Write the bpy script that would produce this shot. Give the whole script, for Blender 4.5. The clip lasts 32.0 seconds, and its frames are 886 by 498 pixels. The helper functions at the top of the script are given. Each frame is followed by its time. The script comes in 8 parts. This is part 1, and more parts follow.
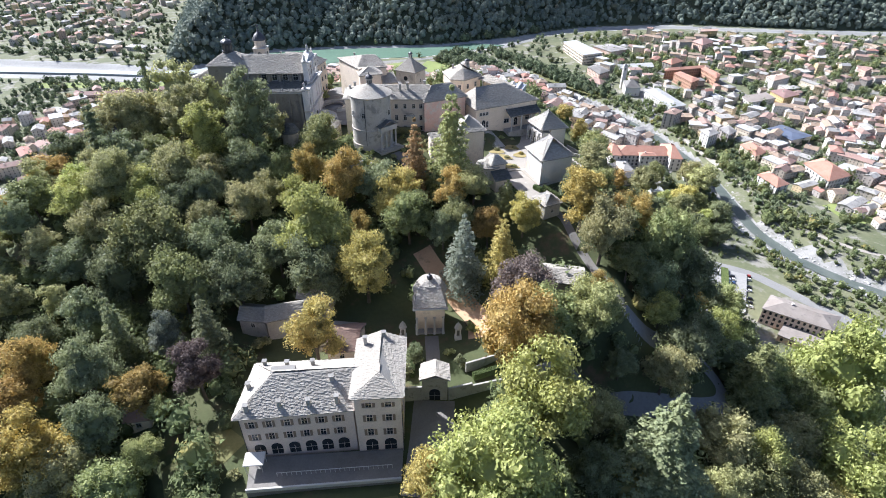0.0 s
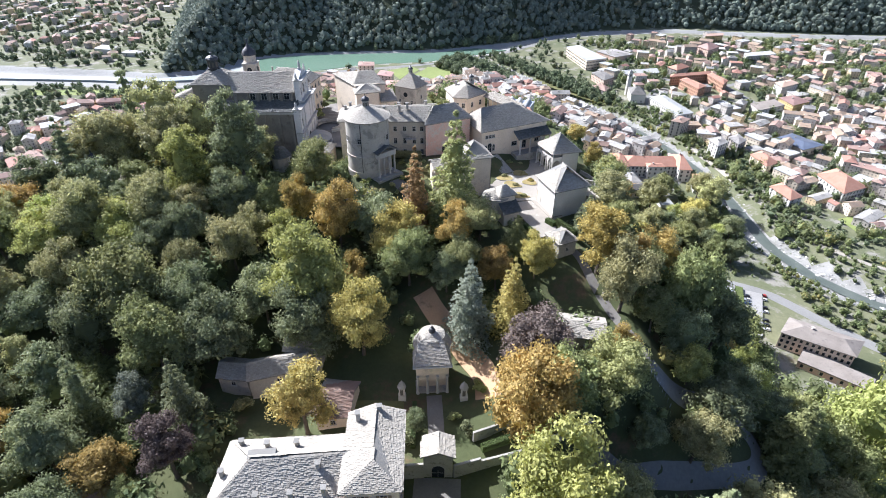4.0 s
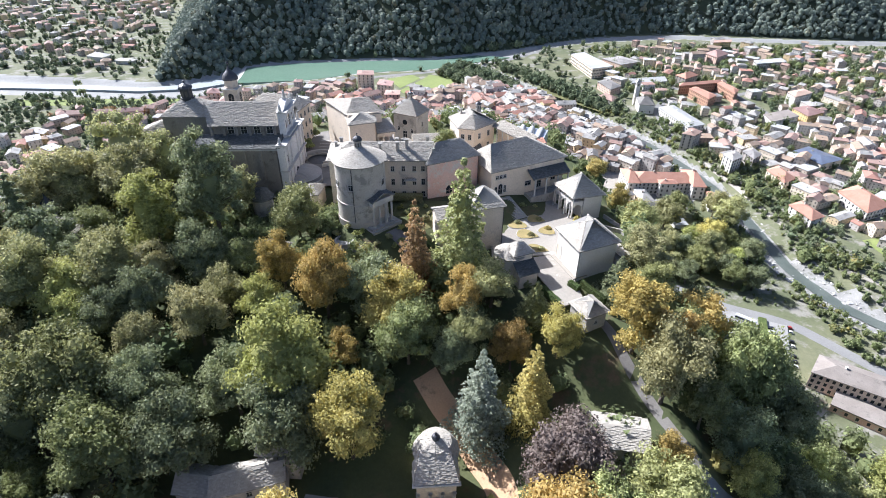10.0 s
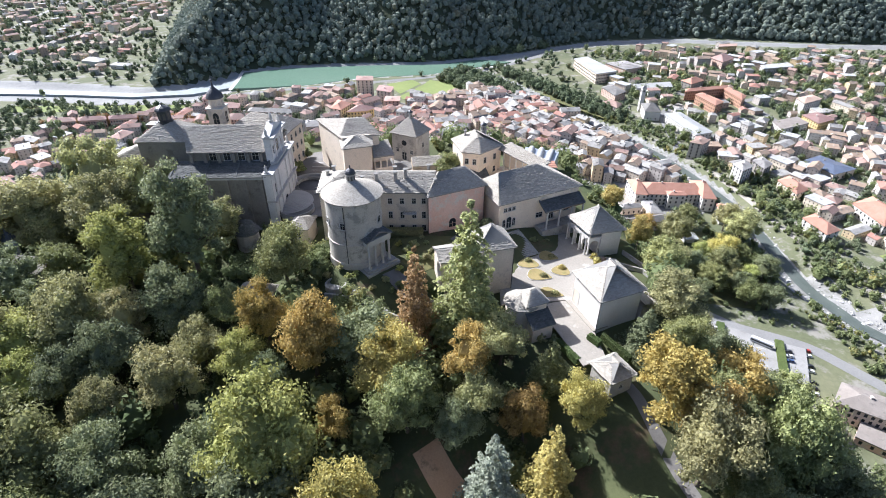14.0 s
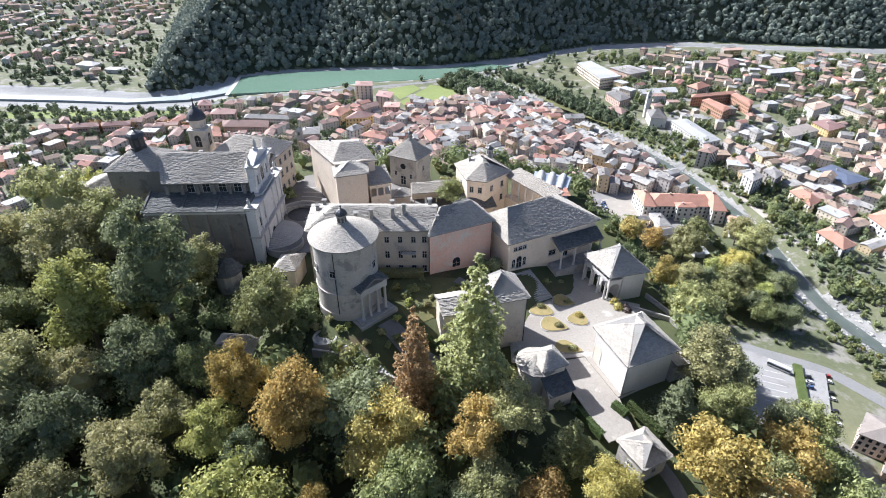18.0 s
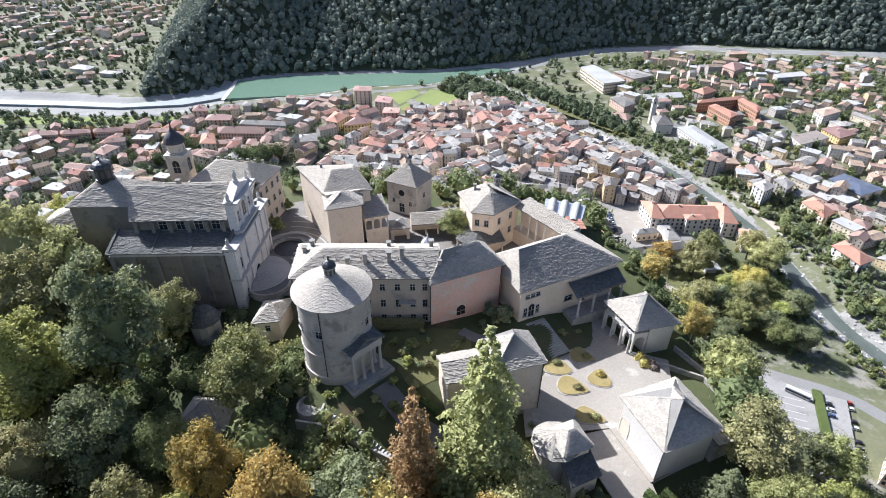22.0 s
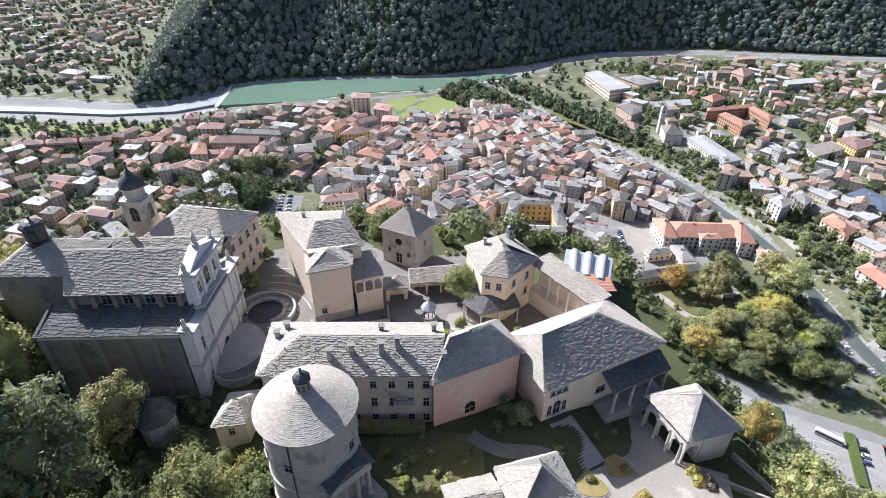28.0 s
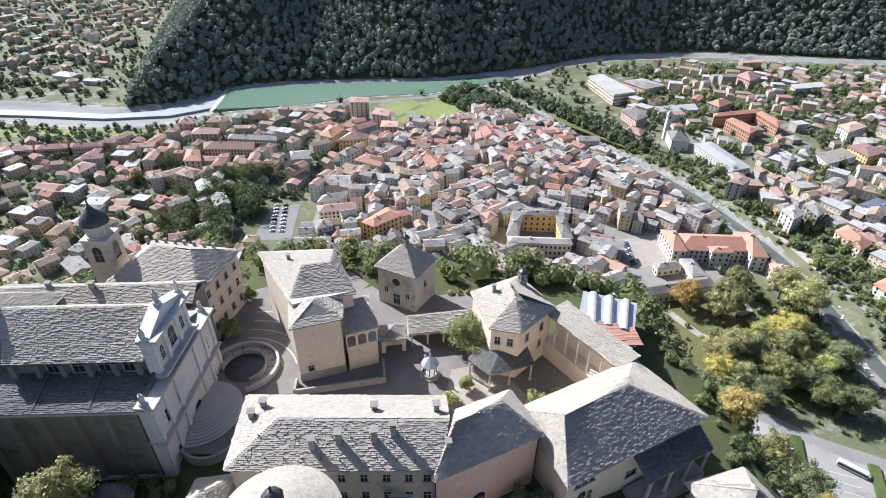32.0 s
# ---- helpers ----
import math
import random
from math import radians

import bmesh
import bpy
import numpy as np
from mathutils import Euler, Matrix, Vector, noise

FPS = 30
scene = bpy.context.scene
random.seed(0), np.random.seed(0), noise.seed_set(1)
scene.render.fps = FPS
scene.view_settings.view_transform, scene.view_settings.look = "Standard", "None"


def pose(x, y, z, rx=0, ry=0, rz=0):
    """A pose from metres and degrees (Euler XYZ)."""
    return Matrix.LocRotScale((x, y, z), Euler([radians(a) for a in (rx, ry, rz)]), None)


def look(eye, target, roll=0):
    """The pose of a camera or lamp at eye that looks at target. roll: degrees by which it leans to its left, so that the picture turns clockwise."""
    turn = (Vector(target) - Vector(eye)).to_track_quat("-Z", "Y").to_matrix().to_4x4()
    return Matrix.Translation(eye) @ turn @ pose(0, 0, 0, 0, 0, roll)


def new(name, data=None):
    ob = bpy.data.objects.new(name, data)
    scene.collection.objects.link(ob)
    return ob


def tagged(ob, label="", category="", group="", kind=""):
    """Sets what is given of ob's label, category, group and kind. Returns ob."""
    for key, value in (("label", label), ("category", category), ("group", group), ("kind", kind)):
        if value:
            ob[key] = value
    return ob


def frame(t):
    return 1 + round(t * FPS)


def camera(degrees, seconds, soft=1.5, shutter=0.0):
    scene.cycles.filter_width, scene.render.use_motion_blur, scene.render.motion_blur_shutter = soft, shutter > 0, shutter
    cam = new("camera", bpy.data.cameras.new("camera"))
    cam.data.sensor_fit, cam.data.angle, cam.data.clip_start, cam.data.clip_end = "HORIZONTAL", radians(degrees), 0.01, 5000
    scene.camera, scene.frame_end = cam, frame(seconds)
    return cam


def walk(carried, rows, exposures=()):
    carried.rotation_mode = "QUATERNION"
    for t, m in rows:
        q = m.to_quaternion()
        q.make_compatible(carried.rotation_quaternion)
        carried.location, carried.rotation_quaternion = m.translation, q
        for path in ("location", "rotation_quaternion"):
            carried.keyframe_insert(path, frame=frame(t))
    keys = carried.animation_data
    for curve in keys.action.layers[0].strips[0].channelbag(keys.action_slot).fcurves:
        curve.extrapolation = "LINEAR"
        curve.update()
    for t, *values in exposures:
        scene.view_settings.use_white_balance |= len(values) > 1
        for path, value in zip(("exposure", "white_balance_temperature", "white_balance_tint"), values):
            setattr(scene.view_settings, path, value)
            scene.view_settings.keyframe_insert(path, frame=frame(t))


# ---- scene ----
cam = camera(78.93, 32.0, 0.95)
PATH = [
    (0, (0.0, 0.0, 211.5), (-0.118, 16.61, 200.36), 0.48),
    (2, (-0.463, 9.029, 211.776), (-0.595, 25.658, 200.665), 0.44),
    (4, (-0.917, 18.015, 212.05), (-1.062, 34.661, 200.964), 0.40),
    (6, (-1.363, 26.957, 212.318), (-1.52, 43.619, 201.257), 0.37),
    (8, (-1.805, 35.855, 212.579), (-1.972, 52.531, 201.54), 0.35),
    (10, (-2.242, 44.708, 212.831), (-2.418, 61.397, 201.811), 0.33),
    (12, (-2.677, 53.517, 213.072), (-2.859, 70.217, 202.069), 0.32),
    (14, (-3.111, 62.28, 213.298), (-3.299, 78.991, 202.31), 0.32),
    (16, (-3.545, 70.999, 213.508), (-3.737, 87.717, 202.534), 0.33),
    (18, (-3.981, 79.671, 213.7), (-4.176, 96.397, 202.736), 0.35),
    (20, (-4.421, 88.298, 213.871), (-4.617, 105.029, 202.916), 0.37),
    (22, (-4.867, 96.878, 214.02), (-5.061, 113.613, 203.07), 0.40),
    (24, (-5.318, 105.411, 214.143), (-5.51, 122.15, 203.198), 0.44),
    (26, (-5.778, 113.898, 214.238), (-5.967, 130.637, 203.295), 0.48),
    (28, (-6.248, 122.337, 214.305), (-6.431, 139.076, 203.361), 0.54),
    (30, (-6.728, 130.729, 214.339), (-6.905, 147.467, 203.393), 0.60),
    (32, (-7.222, 139.073, 214.339), (-7.39, 155.807, 203.388), 0.66),
]
walk(cam, [(t, look(eye, target, roll)) for t, eye, target, roll in PATH], [(0.0, 1.26, 5580, 13), (12.0, 1.22, 5580, 13), (32.0, 0.89, 5680, 13)])

# ---- world, sun and exposure ----
SUN_AZ = Vector((-0.777, 0.629))
SUN_EL = radians(38.5)
wd = bpy.data.worlds.new("world")
scene.world = wd
wd.use_nodes = True
sky = wd.node_tree.nodes.new("ShaderNodeTexSky")
sky.sky_type = 'NISHITA'
sky.sun_disc = False
sky.sun_elevation = SUN_EL
sky.sun_rotation = math.atan2(SUN_AZ.x, SUN_AZ.y)
sky.dust_density = 3.5
sky.air_density = 0.75
sky.ozone_density = 0.6
sky.altitude = 450
wd.node_tree.nodes["Background"].inputs[1].default_value = 0.076
wd.node_tree.links.new(sky.outputs[0], wd.node_tree.nodes["Background"].inputs[0])
sun = new("sun", bpy.data.lights.new("sun", 'SUN'))
sun.data.energy = 5.0
sun.data.angle = radians(0.53)
sun.data.color = (1.0, 0.95, 0.87)
sun.matrix_world = look((SUN_AZ.x * 600, SUN_AZ.y * 600, 600), (SUN_AZ.x * 600 - SUN_AZ.x * math.cos(SUN_EL), SUN_AZ.y * 600 - SUN_AZ.y * math.cos(SUN_EL), 600 - math.sin(SUN_EL)))

# ---- materials ----


def mat(name, a, b, scale=1.0, rough=0.85, bump=0.25, fine=8.0, spot=None, spots=0.0, rnd=0.0, island=0.0, leaf=0.0, metal=0.0, wave=0.0):
    """A surface that varies between the colours a and b at two scales, with an optional third colour in patches."""
    m = bpy.data.materials.new(name)
    m.use_nodes = True
    nt = m.node_tree
    n, k = nt.nodes, nt.links.new
    p = n["Principled BSDF"]
    p.inputs["Roughness"].default_value = rough
    p.inputs["Metallic"].default_value = metal
    p.inputs["Specular IOR Level"].default_value = 0.25
    geo = n.new("ShaderNodeNewGeometry")

    def tex(s, detail=4.0, r=0.6):
        t = n.new("ShaderNodeTexNoise")
        t.inputs["Scale"].default_value = s
        t.inputs["Detail"].default_value = detail
        t.inputs["Roughness"].default_value = r
        k(geo.outputs["Position"], t.inputs["Vector"])
        return t

    def span(sock, lo, hi):
        r = n.new("ShaderNodeMapRange")
        r.inputs["From Min"].default_value, r.inputs["From Max"].default_value = lo, hi
        k(sock, r.inputs["Value"])
        return r.outputs["Result"]

    def mix(f, x, y):
        q = n.new("ShaderNodeMix")
        q.data_type = 'RGBA'
        for s, v in ((q.inputs[0], f), (q.inputs[6], x), (q.inputs[7], y)):
            if isinstance(v, bpy.types.NodeSocket):
                k(v, s)
            elif isinstance(v, tuple):
                s.default_value = (*v, 1)
            else:
                s.default_value = v
        return q.outputs[2]

    big, small = tex(scale * 0.35), tex(scale * fine, 5.0, 0.7)
    col = mix(span(big.outputs["Fac"], 0.3, 0.7), a, b)
    tone = span(small.outputs["Fac"], 0.2, 0.8)
    hsv = n.new("ShaderNodeHueSaturation")
    val = n.new("ShaderNodeMath")
    val.operation = 'MULTIPLY_ADD'
    k(tone, val.inputs[0])
    val.inputs[1].default_value, val.inputs[2].default_value = 0.36, 0.82
    if spot:
        col = mix(span(tex(scale * 0.9, 6.0, 0.7).outputs["Fac"], 0.62 - 0.2 * spots, 0.72 - 0.2 * spots), col, spot)
    k(col, hsv.inputs["Color"])
    v = val.outputs[0]
    if rnd or island:
        src = n.new("ShaderNodeObjectInfo").outputs["Random"] if rnd else geo.outputs["Random Per Island"]
        r = n.new("ShaderNodeMapRange")
        r.inputs["To Min"].default_value, r.inputs["To Max"].default_value = 1 - (rnd or island), 1 + (rnd or island)
        k(src, r.inputs["Value"])
        q = n.new("ShaderNodeMath")
        q.operation = 'MULTIPLY'
        k(v, q.inputs[0]), k(r.outputs["Result"], q.inputs[1])
        v = q.outputs[0]
        if rnd and island:
            r = n.new("ShaderNodeMapRange")
            r.inputs["To Min"].default_value, r.inputs["To Max"].default_value = 1 - island, 1 + island
            k(geo.outputs["Random Per Island"], r.inputs["Value"])
            q = n.new("ShaderNodeMath")
            q.operation = 'MULTIPLY'
            k(v, q.inputs[0]), k(r.outputs["Result"], q.inputs[1])
            v = q.outputs[0]
        if rnd:
            h = n.new("ShaderNodeMapRange")
            h.inputs["To Min"].default_value, h.inputs["To Max"].default_value = 0.5 - 0.05 * rnd, 0.5 + 0.05 * rnd
            w = n.new("ShaderNodeMath")
            w.operation = 'FRACT'
            w7 = n.new("ShaderNodeMath")
            w7.operation = 'MULTIPLY'
            w7.inputs[1].default_value = 7.31
            k(src, w7.inputs[0]), k(w7.outputs[0], w.inputs[0]), k(w.outputs[0], h.inputs["Value"]), k(h.outputs["Result"], hsv.inputs["Hue"])
    k(v, hsv.inputs["Value"])
    k(hsv.outputs["Color"], p.inputs["Base Color"])
    if bump:
        bp = n.new("ShaderNodeBump")
        bp.inputs["Strength"].default_value = bump
        bp.inputs["Distance"].default_value = 0.12
        k(small.outputs["Fac"], bp.inputs["Height"])
        k(bp.outputs["Normal"], p.inputs["Normal"])
    if leaf:
        t = n.new("ShaderNodeBsdfTranslucent")
        k(hsv.outputs["Color"], t.inputs["Color"])
        s = n.new("ShaderNodeMixShader")
        s.inputs[0].default_value = leaf
        k(p.outputs[0], s.inputs[1]), k(t.outputs[0], s.inputs[2])
        k(s.outputs[0], n["Material Output"].inputs[0])
    return m


STONE_SLAB = mat("stone_slab", (0.345, 0.315, 0.265), (0.42, 0.385, 0.33), 0.2, 0.85, 0.15, fine=25, spot=(0.27, 0.25, 0.22), spots=0.15, island=0.13)
STONE_BED = mat("stone_underlay", (0.2, 0.19, 0.17), (0.27, 0.26, 0.24), 0.8, 0.9, 0.4)
STONE_FAR = mat("stone_roof_far", (0.17, 0.16, 0.15), (0.29, 0.275, 0.255), 0.4, 0.85, 0.3, spot=(0.13, 0.12, 0.11), spots=0.3, rnd=0.4, island=0.2)
TILE_RED = mat("clay_tile", (0.36, 0.185, 0.13), (0.43, 0.24, 0.175), 0.5, 0.85, 0.35, spot=(0.3, 0.19, 0.15), spots=0.2, island=0.22)
TILE_FAR = mat("clay_tile_far", (0.3, 0.195, 0.16), (0.37, 0.255, 0.215), 0.25, 0.85, 0.2, spot=(0.34, 0.26, 0.21), spots=0.4, rnd=0.35)
WHITE = mat("white_plaster", (0.56, 0.53, 0.48), (0.63, 0.6, 0.555), 0.4, 0.9, 0.12, spot=(0.62, 0.58, 0.52), spots=0.1)
CREAM = mat("cream_plaster", (0.64, 0.54, 0.42), (0.72, 0.62, 0.5), 0.4, 0.9, 0.12, spot=(0.52, 0.45, 0.37), spots=0.25)
PINK = mat("faded_pink_plaster", (0.62, 0.39, 0.3), (0.68, 0.49, 0.4), 0.35, 0.9, 0.15, spot=(0.6, 0.54, 0.47), spots=0.55)
BEIGE = mat("villa_pink_plaster", (0.66, 0.53, 0.44), (0.72, 0.6, 0.51), 0.4, 0.9, 0.1, spot=(0.6, 0.5, 0.43), spots=0.2)
GREYWALL = mat("weathered_grey_plaster", (0.42, 0.385, 0.335), (0.53, 0.49, 0.43), 0.35, 0.92, 0.2, spot=(0.3, 0.28, 0.25), spots=0.5)
WINGWALL = mat("stained_cream_plaster", (0.48, 0.42, 0.34), (0.56, 0.5, 0.42), 0.4, 0.92, 0.15, spot=(0.38, 0.35, 0.31), spots=0.4)
# Dark slab for porches and fins; also paints shade on aisle and apse roofs
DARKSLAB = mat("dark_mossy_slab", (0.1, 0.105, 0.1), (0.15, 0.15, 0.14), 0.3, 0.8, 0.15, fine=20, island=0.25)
DARKWALL = mat("dark_weathered_plaster", (0.21, 0.19, 0.165), (0.285, 0.26, 0.225), 0.3, 0.92, 0.25, spot=(0.17, 0.15, 0.125), spots=0.4)
MARBLE = mat("pale_facade_stone", (0.62, 0.6, 0.58), (0.72, 0.7, 0.67), 0.6, 0.7, 0.1, spot=(0.5, 0.48, 0.46), spots=0.25)
PALE_OCHRE = mat("pale_ochre_plaster", (0.66, 0.56, 0.38), (0.72, 0.62, 0.45), 0.4, 0.9, 0.1)
OCHRE = mat("ochre_plaster", (0.66, 0.47, 0.2), (0.72, 0.55, 0.28), 0.4, 0.9, 0.1)
TOWNWALL = mat("town_plaster", (0.4, 0.36, 0.31), (0.54, 0.5, 0.45), 0.06, 0.92, 0.05, rnd=0.35)
WALL_PINK = mat("town_pink_plaster", (0.5, 0.36, 0.29), (0.58, 0.44, 0.36), 0.06, 0.92, 0.05, rnd=0.25)
WALL_OCHRE = mat("town_ochre_plaster", (0.56, 0.42, 0.24), (0.62, 0.5, 0.33), 0.06, 0.92, 0.05, rnd=0.25)
BRICKWALL = mat("orange_brick", (0.42, 0.24, 0.16), (0.5, 0.3, 0.2), 0.3, 0.9, 0.2)
BROWN_FAR = mat("brown_tile_far", (0.24, 0.165, 0.125), (0.32, 0.23, 0.18), 0.25, 0.85, 0.2, spot=(0.2, 0.17, 0.145), spots=0.4, rnd=0.3)
DARKROOF = mat("grey_brown_roof", (0.22, 0.19, 0.165), (0.3, 0.265, 0.235), 0.3, 0.85, 0.2, spot=(0.18, 0.16, 0.14), spots=0.3)
WALL_PALE = mat("town_pale_plaster", (0.48, 0.46, 0.42), (0.58, 0.555, 0.51), 0.06, 0.92, 0.05, rnd=0.25)
TILE_TOWN = mat("town_orange_tile", (0.34, 0.18, 0.13), (0.4, 0.235, 0.175), 0.25, 0.85, 0.2, spot=(0.29, 0.2, 0.155), spots=0.35, rnd=0.3)
CONCRETE = mat("pale_concrete_roof", (0.32, 0.32, 0.31), (0.43, 0.43, 0.415), 0.1, 0.85, 0.1, spot=(0.36, 0.35, 0.33), spots=0.3, rnd=0.2)
SOLAR = mat("blue_grey_panels", (0.1, 0.12, 0.17), (0.14, 0.16, 0.21), 0.3, 0.3, 0.05)
STREETS = mat("town_street_stone", (0.2, 0.19, 0.175), (0.28, 0.265, 0.245), 0.1, 0.92, 0.1, spot=(0.34, 0.32, 0.29), spots=0.2)
STONE = mat("rubble_stone", (0.33, 0.31, 0.28), (0.42, 0.4, 0.36), 0.9, 0.9, 0.4, spot=(0.24, 0.23, 0.2), spots=0.4)
TRIM = mat("grey_stone_trim", (0.45, 0.43, 0.4), (0.53, 0.51, 0.47), 0.8, 0.8, 0.15)
DARKPANE = mat("dark_window_glass", (0.02, 0.025, 0.03), (0.035, 0.04, 0.045), 0.5, 0.15, 0.0)
SHUTTER = mat("brown_shutter", (0.2, 0.14, 0.1), (0.27, 0.2, 0.15), 1.0, 0.7, 0.1)
# Dark tone that paints the shade inside lantern openings and shrine niches
DARKVOID = mat("dark_interior_plaster", (0.1, 0.09, 0.08), (0.14, 0.13, 0.115), 0.6, 0.95, 0.1)
COPPER = mat("dark_copper_sheet", (0.06, 0.062, 0.068), (0.1, 0.1, 0.105), 1.0, 0.45, 0.1, metal=0.4)
SHEET = mat("grey_metal_sheet", (0.45, 0.48, 0.52), (0.55, 0.58, 0.62), 0.6, 0.4, 0.05, metal=0.5)
IRON = mat("dark_iron", (0.05, 0.05, 0.055), (0.08, 0.08, 0.085), 2.0, 0.5, 0.1, metal=0.6)
WOOD = mat("dark_timber", (0.16, 0.115, 0.08), (0.22, 0.165, 0.115), 1.5, 0.8, 0.2)
FOREST_FLOOR = mat("forest_floor", (0.05, 0.062, 0.035), (0.08, 0.09, 0.05), 0.05, 0.95, 0.3)
WORN = mat("worn_pale_asphalt", (0.27, 0.26, 0.245), (0.33, 0.32, 0.3), 0.15, 0.92, 0.1, spot=(0.23, 0.22, 0.205), spots=0.3)
PAVE = mat("pale_gravel_paving", (0.29, 0.26, 0.22), (0.345, 0.315, 0.27), 0.3, 0.95, 0.1, spot=(0.43, 0.4, 0.35), spots=0.2)
COBBLE = mat("grey_cobbles", (0.17, 0.157, 0.14), (0.23, 0.215, 0.195), 0.6, 0.9, 0.4, fine=5)
ASPHALT = mat("asphalt", (0.19, 0.185, 0.175), (0.24, 0.235, 0.225), 0.12, 0.92, 0.08)
DIRT = mat("orange_leaf_litter", (0.46, 0.29, 0.17), (0.54, 0.37, 0.23), 0.4, 0.95, 0.3, spot=(0.28, 0.2, 0.12), spots=0.3)
GRASS = mat("lawn", (0.105, 0.11, 0.045), (0.15, 0.145, 0.06), 0.25, 0.95, 0.3, spot=(0.17, 0.15, 0.06), spots=0.25)
PITCH = mat("sports_turf", (0.17, 0.21, 0.07), (0.23, 0.26, 0.09), 0.04, 0.95, 0.1)
GRAVEL = mat("river_gravel", (0.25, 0.245, 0.23), (0.34, 0.335, 0.315), 0.03, 0.95, 0.3, fine=12, spot=(0.3, 0.3, 0.27), spots=0.35)
WATER = mat("green_river_water", (0.13, 0.21, 0.15), (0.16, 0.235, 0.175), 0.02, 0.12, 0.02, fine=20)
STREAM = mat("shallow_stream_water", (0.085, 0.1, 0.088), (0.125, 0.14, 0.122), 0.25, 0.45, 0.3, fine=6)
BRAID = mat("pale_river_riffle", (0.22, 0.25, 0.25), (0.3, 0.33, 0.33), 0.05, 0.6, 0.1, fine=10)


def leafmat(name, a, b):
    return mat(name, a, b, 0.5, 0.6, 0.0, 2.0, rnd=0.22, island=0.3, leaf=0.36)


LEAF = {
    "green": leafmat("green_leaves", (0.25, 0.275, 0.115), (0.35, 0.36, 0.15)),
    "dark": leafmat("dark_green_leaves", (0.19, 0.22, 0.12), (0.275, 0.295, 0.15)),
    "olive": leafmat("olive_leaves", (0.32, 0.315, 0.15), (0.41, 0.39, 0.18)),
    "lime": leafmat("yellow_green_leaves", (0.36, 0.385, 0.125), (0.45, 0.45, 0.155)),
    "yellow": leafmat("yellow_leaves", (0.44, 0.39, 0.13), (0.52, 0.435, 0.15)),
    "orange": leafmat("orange_brown_leaves", (0.4, 0.3, 0.1), (0.48, 0.36, 0.12)),
    "rust": leafmat("rust_needles", (0.36, 0.25, 0.12), (0.43, 0.3, 0.14)),
    "purple": leafmat("purple_brown_leaves", (0.155, 0.12, 0.105), (0.21, 0.165, 0.14)),
    "blue": leafmat("blue_green_needles", (0.24, 0.27, 0.2), (0.31, 0.33, 0.25)),
}
BARK = mat("bark", (0.1, 0.08, 0.06), (0.15, 0.125, 0.1), 2.0, 0.95, 0.5)


def ground_material():
    m = mat("hill_ground", (0.06, 0.075, 0.032), (0.095, 0.1, 0.045), 0.12, 0.95, 0.5, spot=(0.13, 0.095, 0.055), spots=0.3)
    return m


GROUND = ground_material()
VALLEY = mat("valley_ground", (0.1, 0.115, 0.06), (0.17, 0.17, 0.1), 0.06, 0.95, 0.3, spot=(0.25, 0.235, 0.2), spots=0.5)
BROOKBED = mat("grey_brook_rocks", (0.2, 0.195, 0.18), (0.32, 0.31, 0.29), 0.25, 0.9, 0.6, fine=6, spot=(0.12, 0.13, 0.09), spots=0.4)

# ---- the lie of the land ----
VAL = 3.0
SPOTS = ((-20, 66, 116), (-5, 85, 117.4), (-4, 104, 117.9), (-40, 104, 116), (-90, 100, 110), (30, 108, 126), (14, 118, 122), (30, 138, 133),
         (12, 152, 134.5), (32, 158, 135.5), (20, 173, 135.5), (40, 185, 134.5), (-26, 168, 139.5), (-8, 178, 139.5), (10, 184, 139), (-35, 156, 135),
         (-60, 178, 133), (-75, 188, 132), (-45, 206, 137), (-15, 210, 137), (10, 222, 137), (-18, 236, 136))
SPOTS2 = ((-92, 170, 130), (-108, 205, 129), (-108, 165, 130), (-60, 140, 127), (-20, 130, 125), (-30, 20, 106), (40, 40, 98), (-80, 40, 98), (40, 75, 108), (0, 145, 131), (-40, 230, 136.5), (25, 210, 137), (0, -80, 90))
RIM = ((-85, 20), (-116, 110), (-124, 175), (-112, 235), (-62, 252), (-10, 254), (32, 240), (44, 212), (46, 190), (48, 172), (46, 150), (45, 120), (42, 80), (44, 20), (30, -90), (-70, -90))
FAR_BANK = ((-1500, 800), (-800, 800), (-554, 774), (-463, 762), (-393, 751), (-346, 771), (-316, 801), (-300, 837), (-234, 866), (-130, 884), (-21, 895), (52, 927), (112, 955), (179, 1001), (250, 1040), (405, 1064), (542, 1042), (685, 1028), (1500, 1000), (2600, 950))
NEAR_BANK = ((-1500, 690), (-800, 690), (-500, 699), (-419, 689), (-321, 702), (-277, 744), (-195, 770), (-119, 810), (-34, 826), (33, 866), (73, 881), (166, 973), (250, 1012), (405, 1038), (542, 1016), (685, 1000), (1500, 975), (2600, 930))
BROOK = ((40, 850), (79, 797), (120, 715), (156, 657), (186, 605), (208, 553), (222, 508), (232, 460), (234, 420), (233, 380), (232, 347), (243, 310), (262, 285), (300, 255), (380, 220), (600, 180))
FOOT = ((-393, 760), (-346, 775), (-316, 805), (-300, 842), (-234, 872), (-130, 890), (-21, 900), (52, 935), (112, 965), (179, 1010), (250, 1050), (405, 1080), (685, 1040), (1500, 1020), (2600, 980), (2600, 5000), (-1300, 5000), (-640, 1500))


